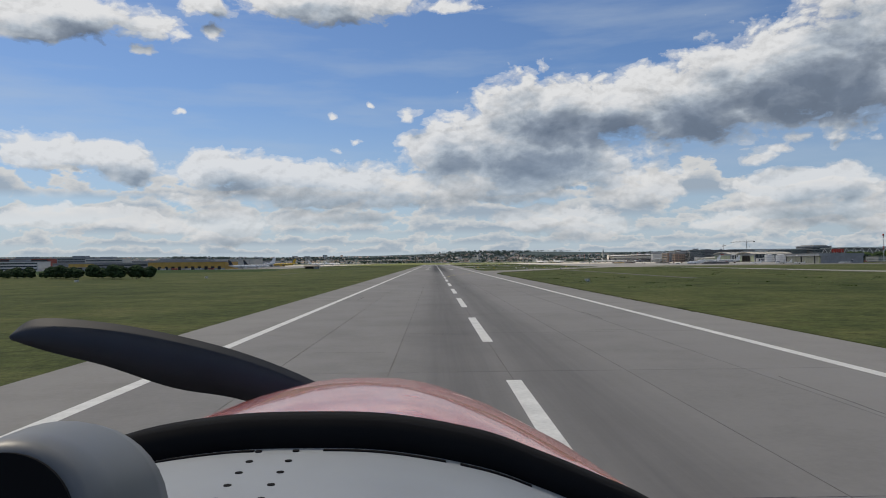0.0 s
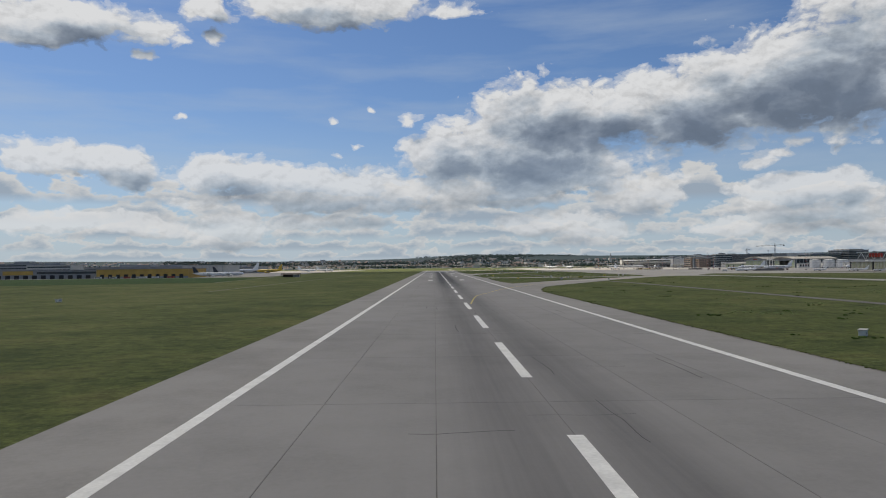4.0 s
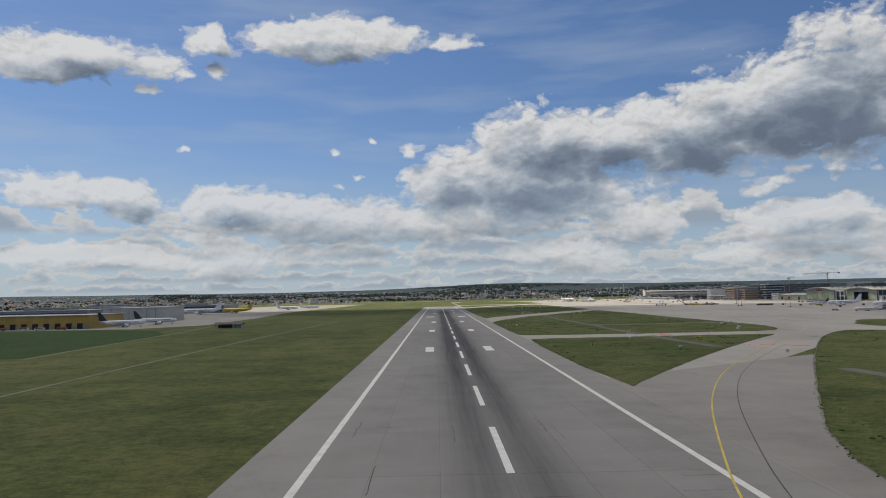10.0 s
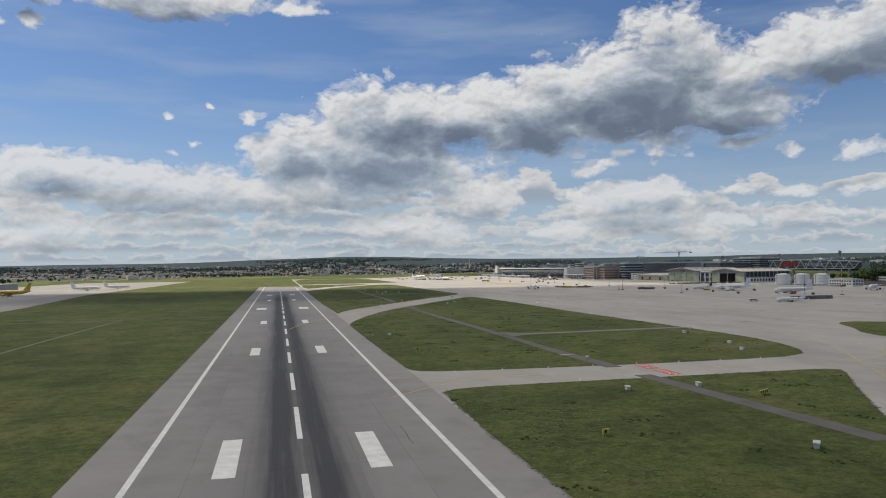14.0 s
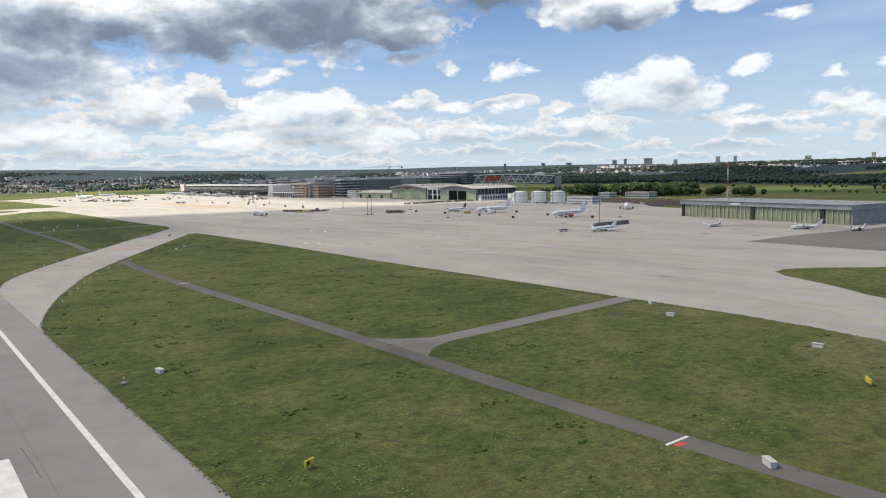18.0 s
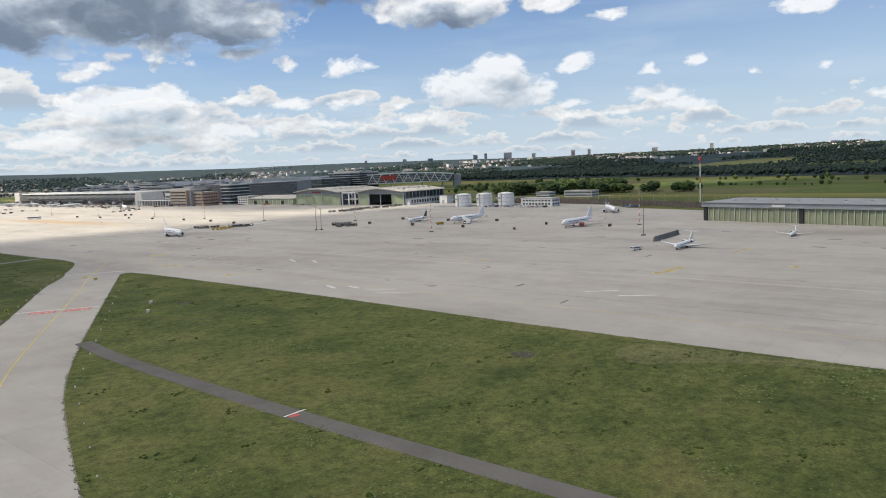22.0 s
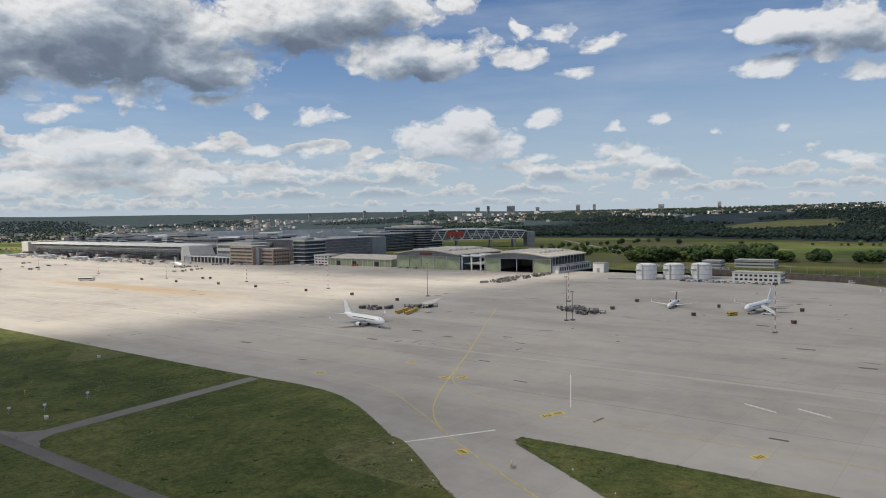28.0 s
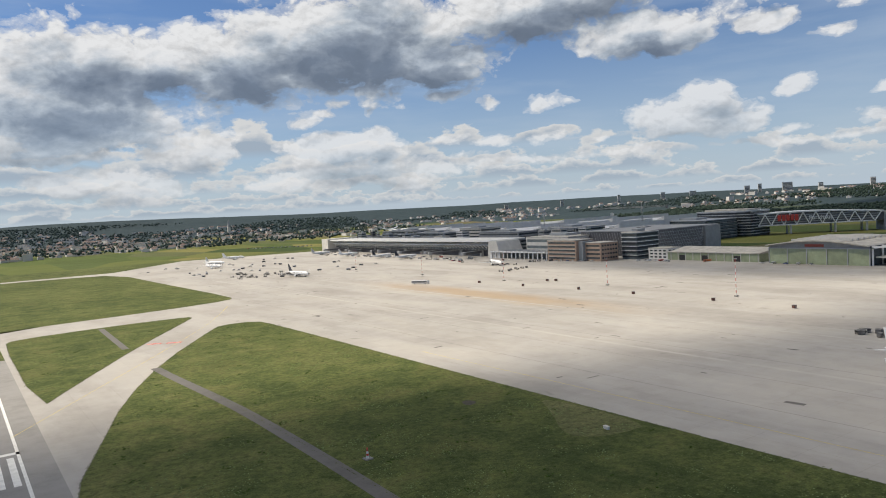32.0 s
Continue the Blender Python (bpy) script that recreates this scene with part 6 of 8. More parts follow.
def car(paint, at, turn, long=4.4, van=False, label="parked car", name="car"):
    c = thing(name, label, "vehicle", "vehicles on the airfield", (*at, 0.04), turn)
    h = 1.9 if van else 0.95
    part("body", boxed(-0.9, 0.9, -long / 2, long / 2, 0.35, h, bevel=0.15), paint, c)
    if van:
        part("windscreen", boxed(-0.8, 0.8, long / 2 - 0.2, long / 2 + 0.02, 1.1, 1.7), GLASS, c)
        part("side_glass", boxed(-0.92, 0.92, -long / 2 + 1.0, long / 2 - 0.5, 1.15, 1.65), GLASS, c)
    else:
        part("cabin", loft(bmesh.new(), [[(-0.82, -long * 0.38, 0.95), (0.82, -long * 0.38, 0.95), (0.82, long * 0.22, 0.95), (-0.82, long * 0.22, 0.95)], [(-0.66, -long * 0.28, 1.48), (0.66, -long * 0.28, 1.48), (0.66, long * 0.08, 1.48), (-0.66, long * 0.08, 1.48)]]), GLASS, c)
    for x in (-0.85, 0.85):
        for y in (-long * 0.3, long * 0.3):
            part("wheel", tube(bmesh.new(), [(x - 0.12, y, 0.33), (x + 0.12, y, 0.33)], [0.33, 0.33], 10), TYRE, c)
    return c


def cart(at, turn, mat, label):
    c = thing("baggage_cart", label, "baggage cart", "baggage carts", (*at, 0.04), turn)
    part("platform", boxed(-0.9, 0.9, -1.6, 1.6, 0.5, 0.68), mat, c)
    part("front_frame", boxed(-0.9, 0.9, 1.5, 1.6, 0.68, 1.7), mat, c)
    part("rear_frame", boxed(-0.9, 0.9, -1.6, -1.5, 0.68, 1.7), mat, c)
    part("canopy", boxed(-0.95, 0.95, -1.65, 1.65, 1.7, 1.8), mat, c)
    for x in (-0.7, 0.7):
        for y in (-1.2, 1.2):
            part("wheel", tube(bmesh.new(), [(x - 0.08, y, 0.27), (x + 0.08, y, 0.27)], [0.25, 0.25], 8), TYRE, c)
    part("drawbar", tube(bmesh.new(), [(0, 1.6, 0.45), (0, 2.7, 0.4)], [0.05, 0.05], 5), METAL, c)
    return c


rng = random.Random(4)
grey_cart = cart((331, 1441), 20, CART_GREY, "dark grey baggage cart parked in a row")
yellow_cart = cart((341, 1407), -30, TUG_YELLOW, "yellow baggage cart parked in a row")
# jumbled clusters of parked carts: middle, half length, half depth, how many, heading
for cx, cy, ln, deep, n, turn in ((334, 1440, 5, 2, 6, 60), (335, 1428, 8, 2, 8, 60), (352, 1412, 9, 4, 13, 35), (385, 1320, 15, 8, 34, -28), (548, 1464, 50, 8, 60, -88), (330, 2060, 24, 5, 14, 20), (300, 2150, 22, 4, 10, -10), (470, 1840, 22, 4, 8, -70)):
    a = radians(turn)
    for k in range(n):
        u, v = ((k + 0.5) / n * 2 - 1) * ln + rng.uniform(-1, 1), rng.uniform(-deep, deep)
        copy_thing(grey_cart, pose(cx - math.sin(a) * u + math.cos(a) * v, cy + math.cos(a) * u + math.sin(a) * v, 0.04, 0, 0, turn + rng.choice((0, 90, 40)) + rng.uniform(-15, 15)))
for k in range(8):
    copy_thing(yellow_cart, pose(324 + (k % 4) * 4.4, 1400 + (k // 4) * 6.0 + (k % 4) * 1.6 + rng.uniform(-0.5, 0.5), 0.04, 0, 0, -30 + rng.uniform(-6, 6)))
vehicle_spots = [(556 + k * 1.6, 1888 - k * 7.2) for k in range(9)] + [(588 + rng.uniform(-3, 3), 1782 - k * 6.0) for k in range(7)] + [(583, 1332 - k * 4.6) for k in range(16)] + [(598, 1655 - k * 11) for k in range(5)] + [(548 + rng.uniform(-25, 8), 2020 + k * 21) for k in range(18)]
for k, at in enumerate(vehicle_spots):
    white = 37 <= k or k % 3 != 1
    car(CAR_PAINTS[0] if white else CAR_PAINTS[k % 5], at, rng.uniform(-15, 15) + 90 * (k % 2), 5.2 if k % 2 else 4.3, k % 2 == 1, "white service van parked by the buildings" if white and k % 2 else "car parked by the buildings", "service_van" if k % 2 else "car")
car(CAR_PAINTS[0], (319.5, 1047), 70, 5.4, True, "white service van standing on the apron", "service_van")
car(ORANGE, (600, 1712), 80, 9, True, "orange service truck before the low hall", "service_truck")
car(TUG_YELLOW, (409, 1243.5), 60, 6, True, "yellow tow truck beside the airliner", "tow_truck")
car(CAR_PAINTS[0], (587, 1359), 20, 8, True, "white tanker lorry by the fuel tanks", "tanker_lorry")
car(CAR_PAINTS[4], (590, 1180), 10, 14, True, "blue lorry trailer parked beyond the barrier", "lorry")
car(CAR_PAINTS[0], (622, 1215), 10, 12, True, "white lorry parked beyond the barrier", "lorry")
car(CAR_PAINTS[0], (415.5, 956), 100, 7, True, "white service lorry beside the propeller aircraft", "service_truck")
bus = thing("apron_bus", "long pale apron bus standing on the sunlit concrete", "bus", at=(349, 1822, 0.04), turn=30)
part("body", boxed(-1.6, 1.6, -8, 8, 0.4, 3.2, bevel=0.2), CAR_PAINTS[0], bus)
part("window_strip", boxed(-1.63, 1.63, -7.4, 7.4, 1.5, 2.6), GLASS, bus)
for y in (-5.5, 5.0):
    part("axle", tube(bmesh.new(), [(-1.6, y, 0.5), (1.6, y, 0.5)], [0.5, 0.5], 10), TYRE, bus)

stairs = thing("boarding_stairs", "white mobile boarding stairs at the airliner's door", "boarding stairs", at=(420.5, 1225.2, 0.04), turn=-8)
flight = bmesh.new()
for k in range(14):
    box(flight, -1.0, 1.0, k * 0.42, k * 0.42 + 0.42, 0.9 + k * 0.22, 1.0 + k * 0.22)
part("steps", flight, METAL, stairs)
for x in (-1.1, 1.0):
    part("balustrade", loft(bmesh.new(), [[(x, 0, 0.7), (x + 0.1, 0, 0.7), (x + 0.1, 0, 2.0), (x, 0, 2.0)], [(x, 6.5, 4.0), (x + 0.1, 6.5, 4.0), (x + 0.1, 6.5, 5.4), (x, 6.5, 5.4)]]), FUSELAGE, stairs)
part("chassis", boxed(-1.2, 1.2, -0.5, 6.0, 0.45, 0.9), FUSELAGE, stairs)
for y in (0.4, 5.0):
    part("axle", tube(bmesh.new(), [(-1.2, y, 0.42), (1.2, y, 0.42)], [0.42, 0.42], 8), TYRE, stairs)

ebox = thing("equipment_box", "dark red-brown equipment box on the apron", "equipment box", "apron boxes", (381, 1500, 0.03))
part("housing", boxed(-1.05, 1.05, -0.8, 0.8, 0.25, 1.75, bevel=0.1), BOX_RED, ebox)
part("lid", boxed(-1.15, 1.15, -0.9, 0.9, 1.75, 1.9), CART_GREY, ebox)
part("door", boxed(-0.45, 0.45, -0.84, -0.79, 0.4, 1.5), CART_GREY, ebox)
for x in (-0.8, 0.8):
    part("skid", boxed(x - 0.12, x + 0.12, -0.8, 0.8, 0, 0.25), METAL, ebox)
for x, y in ((379, 1776), (381, 1722), (386, 1666), (385, 1614), (384, 1552), (371, 1448), (414, 1730), (418, 1724), (440, 1310), (400, 1308), (397, 1260), (437, 1259), (442, 1216), (394, 1210), (388, 1163), (426, 1163), (423, 1114)):
    copy_thing(ebox, pose(x, y, 0.03, 0, 0, rng.uniform(0, 180)))

barriers = thing("steel_barrier_line", "long line of grey steel blast barriers on the apron", "barrier", at=(356, 1053, 0.03), turn=-86)
for k in range(12):
    part("barrier_panel", loft(bmesh.new(), [[(x, y0, 0), (x, y0 + 1.6, 0), (x, y0 + 0.9, 2.6), (x, y0 + 0.7, 2.6)] for x in (-1.5, 1.5) for y0 in (0,)], cap=True), CART_GREY, barriers).location = (0, 0, 0)
    barriers.children[-1].matrix_basis = pose(0, k * 3.1, 0, 0, 0, 90)


MAST_DARK = material("weathered_mast_steel", (0.13, 0.115, 0.105), 0.65, vary=0.2, scale=2)


def flood_mast(at, banded, height=23.0):
    p = thing("floodlight_mast", "slim red and white banded floodlight mast with a concrete foot" if banded else "slim dark steel floodlight mast with a concrete foot", "floodlight mast", "floodlight masts", (*at, 0.03))
    n = 12 if banded else 4
    for k in range(n):
        z0, z1 = height * k / n, height * (k + 1) / n
        r0, r1 = 0.20 - 0.09 * k / n, 0.20 - 0.09 * (k + 1) / n
        part("mast_band" if banded else "mast_section", tube(bmesh.new(), [(0, 0, z0), (0, 0, z1)], [r0, r1], 8), (RED_STEEL if k % 2 else WHITE_STEEL) if banded else MAST_DARK, p)
    part("foot", boxed(-1.0, 1.0, -1.0, 1.0, 0, 0.7, bevel=0.1), CART_GREY, p)
    head = part("lamp_head", boxed(-0.3, 0.3, -1.0, 1.0, height, height + 0.35), STEEL, p)
    for y in (-0.75, -0.25, 0.25, 0.75):
        part("lamp", boxed(-0.5, -0.25, y - 0.18, y + 0.18, height - 0.05, height + 0.3), CART_GREY, head)
    return p


for at, banded in (((401, 1770), 1), ((415, 1665), 1), ((407, 1552), 1), ((402, 1447), 0), ((348, 1310), 0), ((351, 1308), 0), ((422, 1348), 1), ((362, 1211), 1), ((440, 1102), 1), ((380.5, 1071.5), 0), ((398, 1895), 1), ((400, 2040), 1)):
    flood_mast(at, banded, 15.0 if at == (351, 1308) else 23.0)

# full car park beyond the far end of the pier
lot = random.Random(12)
for row in range(3):
    for k in range(14):
        if lot.random() < 0.15:
            continue
        car(CAR_PAINTS[lot.choice((0, 0, 0, 2, 1, 3))], (575 + row * 13 + k * 6.0, 2900 + row * 6 - k * 9.5 + lot.uniform(-1, 1)), 90 + lot.uniform(-4, 4), lot.choice((4.3, 4.6, 5.4)), False, "car parked in the full car park beyond the pier", "car")
# carts and loaders round the stands on the far apron
for k in range(26):
    copy_thing(grey_cart, pose(305 + lot.uniform(-30, 45), 2085 + lot.uniform(-40, 45), 0.04, 0, 0, lot.uniform(0, 180)))
# ground equipment crowded round the stands before the pier and the arrivals hall
rb = random.Random(31)
for k in range(70):
    y = rb.uniform(1880, 2440)
    x = (556 if y > 2010 else 548) + rb.uniform(-42, 6)
    if k % 5 < 2:
        copy_thing(grey_cart, pose(x, y, 0.04, 0, 0, rb.uniform(0, 180)))
    else:
        van = k % 5 == 2
        car(CAR_PAINTS[(0, 0, 2, 1, 0, 3)[k % 6]], (x, y), rb.uniform(0, 180), rb.choice((4.2, 5.0, 6.8)), van, "service vehicle standing among the aircraft stands", "service_van" if van else "car")

# ---------------------------------------------------------------- signs, markers and small plant in the turf
SIGN_YELLOW = material("sign_yellow", (0.62, 0.50, 0.06), 0.5, vary=0.05)
white_box = thing("marker_cabinet", "low white concrete cabinet standing in the turf", "cabinet", "white cabinets", (76, 1166, 0.1))
part("housing", boxed(-1.0, 1.0, -0.4, 0.4, 0, 0.75, bevel=0.08), WHITE_WALL, white_box)
part("lid", boxed(-1.1, 1.1, -0.5, 0.5, 0.75, 0.85), PALE_WALL, white_box)
part("vent", boxed(-0.5, 0.5, -0.43, -0.35, 0.25, 0.55), GREY_WALL, white_box)
for x, y in ((127, 1136), (118, 1121), (83, 793.5), (151, 855), (145, 817), (40, 887), (87, 743), (70, 743), (137, 799), (161.5, 868.5), (158, 1426), (102, 1347), (-153, 384), (-116, 438), (73, 690), (45, 315), (98, 668)):
    copy_thing(white_box, pose(x, y, 0.1, 0, 0, rng.uniform(-25, 25) + 75))


def direction_sign(at, turn, wide):
    s = thing("taxiway_sign", "low yellow taxiway sign with black marks on two feet", "sign", "taxiway signs", (*at, 0.1), turn)
    part("panel", boxed(-wide / 2, wide / 2, -0.12, 0.12, 0.35, 1.15, bevel=0.03), SIGN_YELLOW, s)
    for x in (-wide * 0.35, wide * 0.35):
        part("foot", tube(bmesh.new(), [(x, 0, 0), (x, 0, 0.36)], [0.06, 0.06], 6), METAL, s)
    for k in range(max(1, int(wide / 0.9))):
        part("mark", boxed(-wide / 2 + 0.3 + k * 0.9, -wide / 2 + 0.75 + k * 0.9, -0.14, -0.115, 0.5, 1.0), BLACK_PAINT, s)


for at, turn, w in (((40.5, 829), 20, 1.6), ((93, 729), 30, 3.6), ((126, 800), 40, 2.6), ((92, 1167), 20, 1.4), ((144, 1215), 30, 2.4), ((47, 705), 15, 1.4), ((112, 1385), 60, 2.0)):
    direction_sign(at, turn, w)
obelisk = thing("obstacle_marker", "short red and white banded marker post on a grey plinth", "marker post", at=(96.2, 1452, 0.1))
for k in range(4):
    part("band", tube(bmesh.new(), [(0, 0, 0.3 + k * 0.6), (0, 0, 0.9 + k * 0.6)], [0.42 - 0.06 * k, 0.36 - 0.06 * k], 8), RED_STEEL if k % 2 else WHITE_STEEL, obelisk)
part("plinth", boxed(-1.1, 1.1, -1.1, 1.1, 0, 0.3), CART_GREY, obelisk)
part("lamp", tube(bmesh.new(), [(0, 0, 2.7), (0, 0, 3.1)], [0.22, 0.14], 8), RED_STEEL, obelisk)
copy_thing(obelisk, pose(33, 884, 0.1) @ Matrix.Scale(0.6, 4))
for x, y in ((121, 1361), (98, 1362), (106, 1357)):
    t = thing("approach_light_stand", "small white instrument stand on three legs in the turf", "light stand", "light stands", (x, y, 0.1))
    for a in (0, 2.1, 4.2):
        part("leg", tube(bmesh.new(), [(0.7 * math.cos(a), 0.7 * math.sin(a), 0), (0, 0, 1.5)], [0.06, 0.06], 5), METAL, t)
    part("head", boxed(-0.45, 0.45, -0.3, 0.3, 1.5, 2.1, bevel=0.05), WHITE_STEEL, t)
RUT = material("rut_soil", (0.050, 0.055, 0.024), 0.95, vary=0.3, scale=4)
BARE_EARTH = material("bare_earth", (0.055, 0.048, 0.036), 0.95, vary=0.3, scale=4)
for x0, x1, y0, y1 in ((131, 135.5, 1121.5, 1128), (134, 139.5, 984.5, 991), (141, 146, 863, 868), (145, 150, 1474, 1480)):
    solo("drain_hollow", slab(rounded([(x0, y0), (x1, y0 + 1), (x1 - 0.6, y1), (x0 + 0.8, y1 - 0.5)], 1), 0, 0.112), BARE_EARTH, "dark bare hollow in the turf", "hollow", "drain hollows", kind="structure")
for outline in ([(121.6, 1240), (125, 1258), (133, 1259), (143, 1257), (148, 1252), (136, 1234), (123, 1216)], [(142.5, 962), (145.6, 970), (153, 972), (162, 970), (162, 915), (158, 935), (153, 948), (147, 957)], [(162.2, 912), (162.2, 881.5), (150, 880.2), (153, 890)], [(162.2, 874), (152, 873), (148, 866), (154, 852), (162, 846)], [(125, 797), (133, 812), (141.6, 823), (161, 818), (160, 808)], [(169, 1468), (158, 1448), (146, 1431), (150, 1423), (161, 1420), (170, 1421)]):
    solo("pale_turf", slab(rounded(outline, 2), 0, 0.108), GRASS_DRY, "paler mown corner of the turf beside the paving", "turf", "pale turf corners", kind="structure")
# shallow ruts and a trench across the turf
for line, w in (([(87.0, 1068.0), (103, 1080.5), (117.6, 1090)], 0.5), ([(90.5, 1067.5), (106, 1078.5), (120.5, 1087.5)], 0.5), ([(118, 1104), (121, 1096), (122.5, 1089), (125, 1084)], 0.9), ([(104, 1118), (113, 1112), (121, 1100)], 0.5), ([(36, 848), (48, 838), (58, 822)], 0.4)):
    solo("turf_rut", ragged_ribbon(curve_points(line), w, 0.06, 0.113, 3, 0.8), RUT, "shallow dark rut worn across the turf", "rut", "ruts in the turf", kind="structure")
# small white edge lights beside the taxiway
edge_light = mesh_of("taxiway_edge_light", tube(bmesh.new(), [(0, 0, 0), (0, 0, 0.08), (0, 0, 0.24), (0, 0, 0.32)], [0.16, 0.14, 0.1, 0.06], 8))
edge_light.materials.append(WHITE_STEEL)
for a, b, n in (((84.5, 1152.0), (149.0, 1260.5), 9), ((34.0, 1062.0), (84.5, 1152.0), 7), ((42.5, 990.0), (66.0, 1054.0), 5), ((66.0, 1054.0), (158.0, 1216.5), 12), ((41, 781), (142, 779.5), 8), ((41, 758.5), (128, 759.5), 7)):
    for k in range(n):
        u = k / n
        ob = tagged(new("taxiway_edge_light", edge_light), "small white taxiway edge light on the turf", "edge light", "taxiway edge lights")
        ob.location = (a[0] + (b[0] - a[0]) * u, a[1] + (b[1] - a[1]) * u, 0.1)
solo("pale_sheet", slab([(372, 1428), (401, 1434), (357, 1410)], 0.03, 0.06), PALE_WALL, "pale triangular sheet lying on the apron", "ground sheet")

# hold-short lettering on the taxiways
def hold_sign(at, turn, gap=5.4, host=None):
    h = host or apron
    for s in (-1, 1):
        m = pose(*at, 0, 0, turn) @ Matrix.Translation((s * gap, 0, 0))
        b = part("red_panel", boxed(-4.0, 4.0, -1.7, 1.7, 0.045, 0.06), RED_PAINT, h)
        b.matrix_basis = m
        lettering("hold_lettering", "25-07", 3.0, WHITE_PAINT, h, m @ Matrix.Translation((0, 0, 0.066)), 0.004)


hold_sign((91.5, 769.5, 0), 90)
hold_sign((103.5, 1152.5, 0), 149)
hold_sign((108.0, 695.0, 0), 147)
hold_sign((104.0, 1699.5, 0), 149)
for x, y, turn in ((146.5, 1230.6, 60), (208, 1283, 150), (211.3, 1277.8, 150), (185, 1229.3, 150), (189, 1228, 150), (189, 1326, 150), (182, 1172, 150), (264.6, 1095, 150), (264, 1105, 150), (265, 1008, 150), (294, 971, 150), (222, 1310, 150), (270, 1009, 100), (276, 1008, 100), (260, 1010, 100), (330, 1004, 60), (340, 1003, 60)):
    m = pose(x, y, 0, 0, 0, turn)
    b = part("yellow_panel", boxed(-1.9, 1.9, -1.3, 1.3, 0.045, 0.06), YELLOW_PAINT, apron)
    b.matrix_basis = m
    for k in range(3):
        d = part("black_bar", boxed(-1.2 + k * 0.9, -0.8 + k * 0.9, -0.8, 0.8, 0.062, 0.07), BLACK_PAINT, apron)
        d.matrix_basis = m
for (x0, y0), (x1, y1) in (((228, 1187.5), (223.5, 1178.3)), ((230.3, 1173.5), (226, 1165)), ((182, 1107), (180, 1100)), ((185, 1098), (184, 1092)), ((183, 1086.5), (187.5, 1077)), ((180, 1077.5), (185, 1068))):
    for k in range(11):
        f = k / 10
        d = part("dash", boxed(-0.13, 0.13, -1.5 + 0.8 * abs(f - 0.5), 1.5 - 0.8 * abs(f - 0.5), 0.045, 0.06), WHITE_PAINT, apron)
        d.matrix_basis = pose(x0 + (x1 - x0) * f, y0 + (y1 - y0) * f, 0, 0, 0, -62 + 12 * (k % 2))
for a, b in (((214, 1015), (220, 1006)), ((212, 1002), (218, 992)), ((235.6, 1248.4), (196.3, 1227.7))):
    painted_line([a, b], 0.8 if b[1] < 1100 else 0.25, WHITE_PAINT, apron)

# ---------------------------------------------------------------- the far side of the runway
LT = TAXI
solo("cargo_apron", slab([(-560, 985), (-300, 972), (-222, 962), (-186, 1012), (-190, 1200), (-215, 1500), (-205, 1900), (-200, 2400), (-430, 2400)], -0.3, 0.03), LT, "grey concrete cargo apron across the runway", "apron", kind="structure")
TRACK = paving_material("worn_track", (0.17, 0.165, 0.125), stain=0.35)
CROP = grass_material("dense_crop", (0.026, 0.052, 0.014), (0.034, 0.066, 0.018), (0.045, 0.078, 0.022))
for line, w in (([(-189, 1020), (-140, 1024), (-85, 1030), (-30, 1036)], 1.8), ([(-98, 520), (-97, 730), (-93, 900), (-87, 1028)], 1.1), ([(-150, 700), (-157, 800), (-161, 864), (-171, 972), (-180, 1000)], 1.3)):
    solo("perimeter_track", ribbon(curve_points(line), w, 0, 0.06), TRACK, "narrow worn perimeter track in the turf", "road", "perimeter tracks", kind="structure")
solo("crop_field", slab([(-560, 640), (-300, 660), (-152, 706), (-159, 800), (-163, 866), (-190, 925), (-225, 950), (-300, 962), (-560, 975)], -0.2, 0.05), CROP, "dense dark green crop strip beside the cargo apron", "field", kind="structure")
hut = building("shelter_hut", "dark-roofed open shelter with pale posts in the turf", "shelter", (-158, 946))
part("roof", loft(bmesh.new(), [[(x, -1, 2.6), (x, 3.2, 3.9), (x, 7.4, 2.6), (x, 3.2, 3.2)] for x in (-1, 18)]), EARTH_WALL, hut)
part("rear_wall", boxed(0, 10, 5.6, 5.9, 0, 2.8), EARTH_WALL, hut)
part("pale_wall", boxed(11, 17, 1, 5.8, 0, 2.7), PALE_WALL, hut)
for k in range(6):
    part("post", boxed(k * 3.3, k * 3.3 + 0.25, 0, 0.25, 0, 2.7), EARTH_WALL, hut)
yel = building("yellow_cargo_hall", "long yellow cargo hall with a row of dark loading gates", "cargo hall", (-359, 990))
part("wall", boxed(0, 95, 0, 60, 0, 9.5), YELLOW_HALL, yel)
part("roof", boxed(-0.6, 95.6, -0.6, 60.6, 9.5, 10.2), ROOF_GREY, yel)
part("plinth_band", boxed(-0.1, 95.1, -0.2, 0.1, 0, 2.0), GREY_WALL, yel)
for k in range(11):
    part("loading_gate", boxed(4 + k * 8.2, 8 + k * 8.2, -0.35, 0.2, 0, 4.2), SHADOW_HALL, yel)
yel2 = building("grey_cargo_hall", "long grey cargo hall with a narrow yellow band and dark gates", "cargo hall", (-484, 1004))
part("wall", boxed(0, 120, 0, 55, 0, 9), GREY_WALL, yel2)
part("yellow_band", boxed(20, 52, -0.2, 0.1, 4.4, 8.6), YELLOW_HALL, yel2, "yellow band over the gates")
part("window_band", boxed(56, 118, -0.2, 0.1, 5.4, 7.6), GLASS, yel2)
part("roof", boxed(-0.6, 120.6, -0.6, 55.6, 9, 9.7), ROOF_GREY, yel2)
for k in range(12):
    part("loading_gate", boxed(4 + k * 9.4, 9 + k * 9.4, -0.35, 0.2, 0, 4), SHADOW_HALL, yel2)
cargo = building("white_cargo_hangar", "large white cargo hangar with a blank grey-white front", "cargo hall", (-318, 1128))
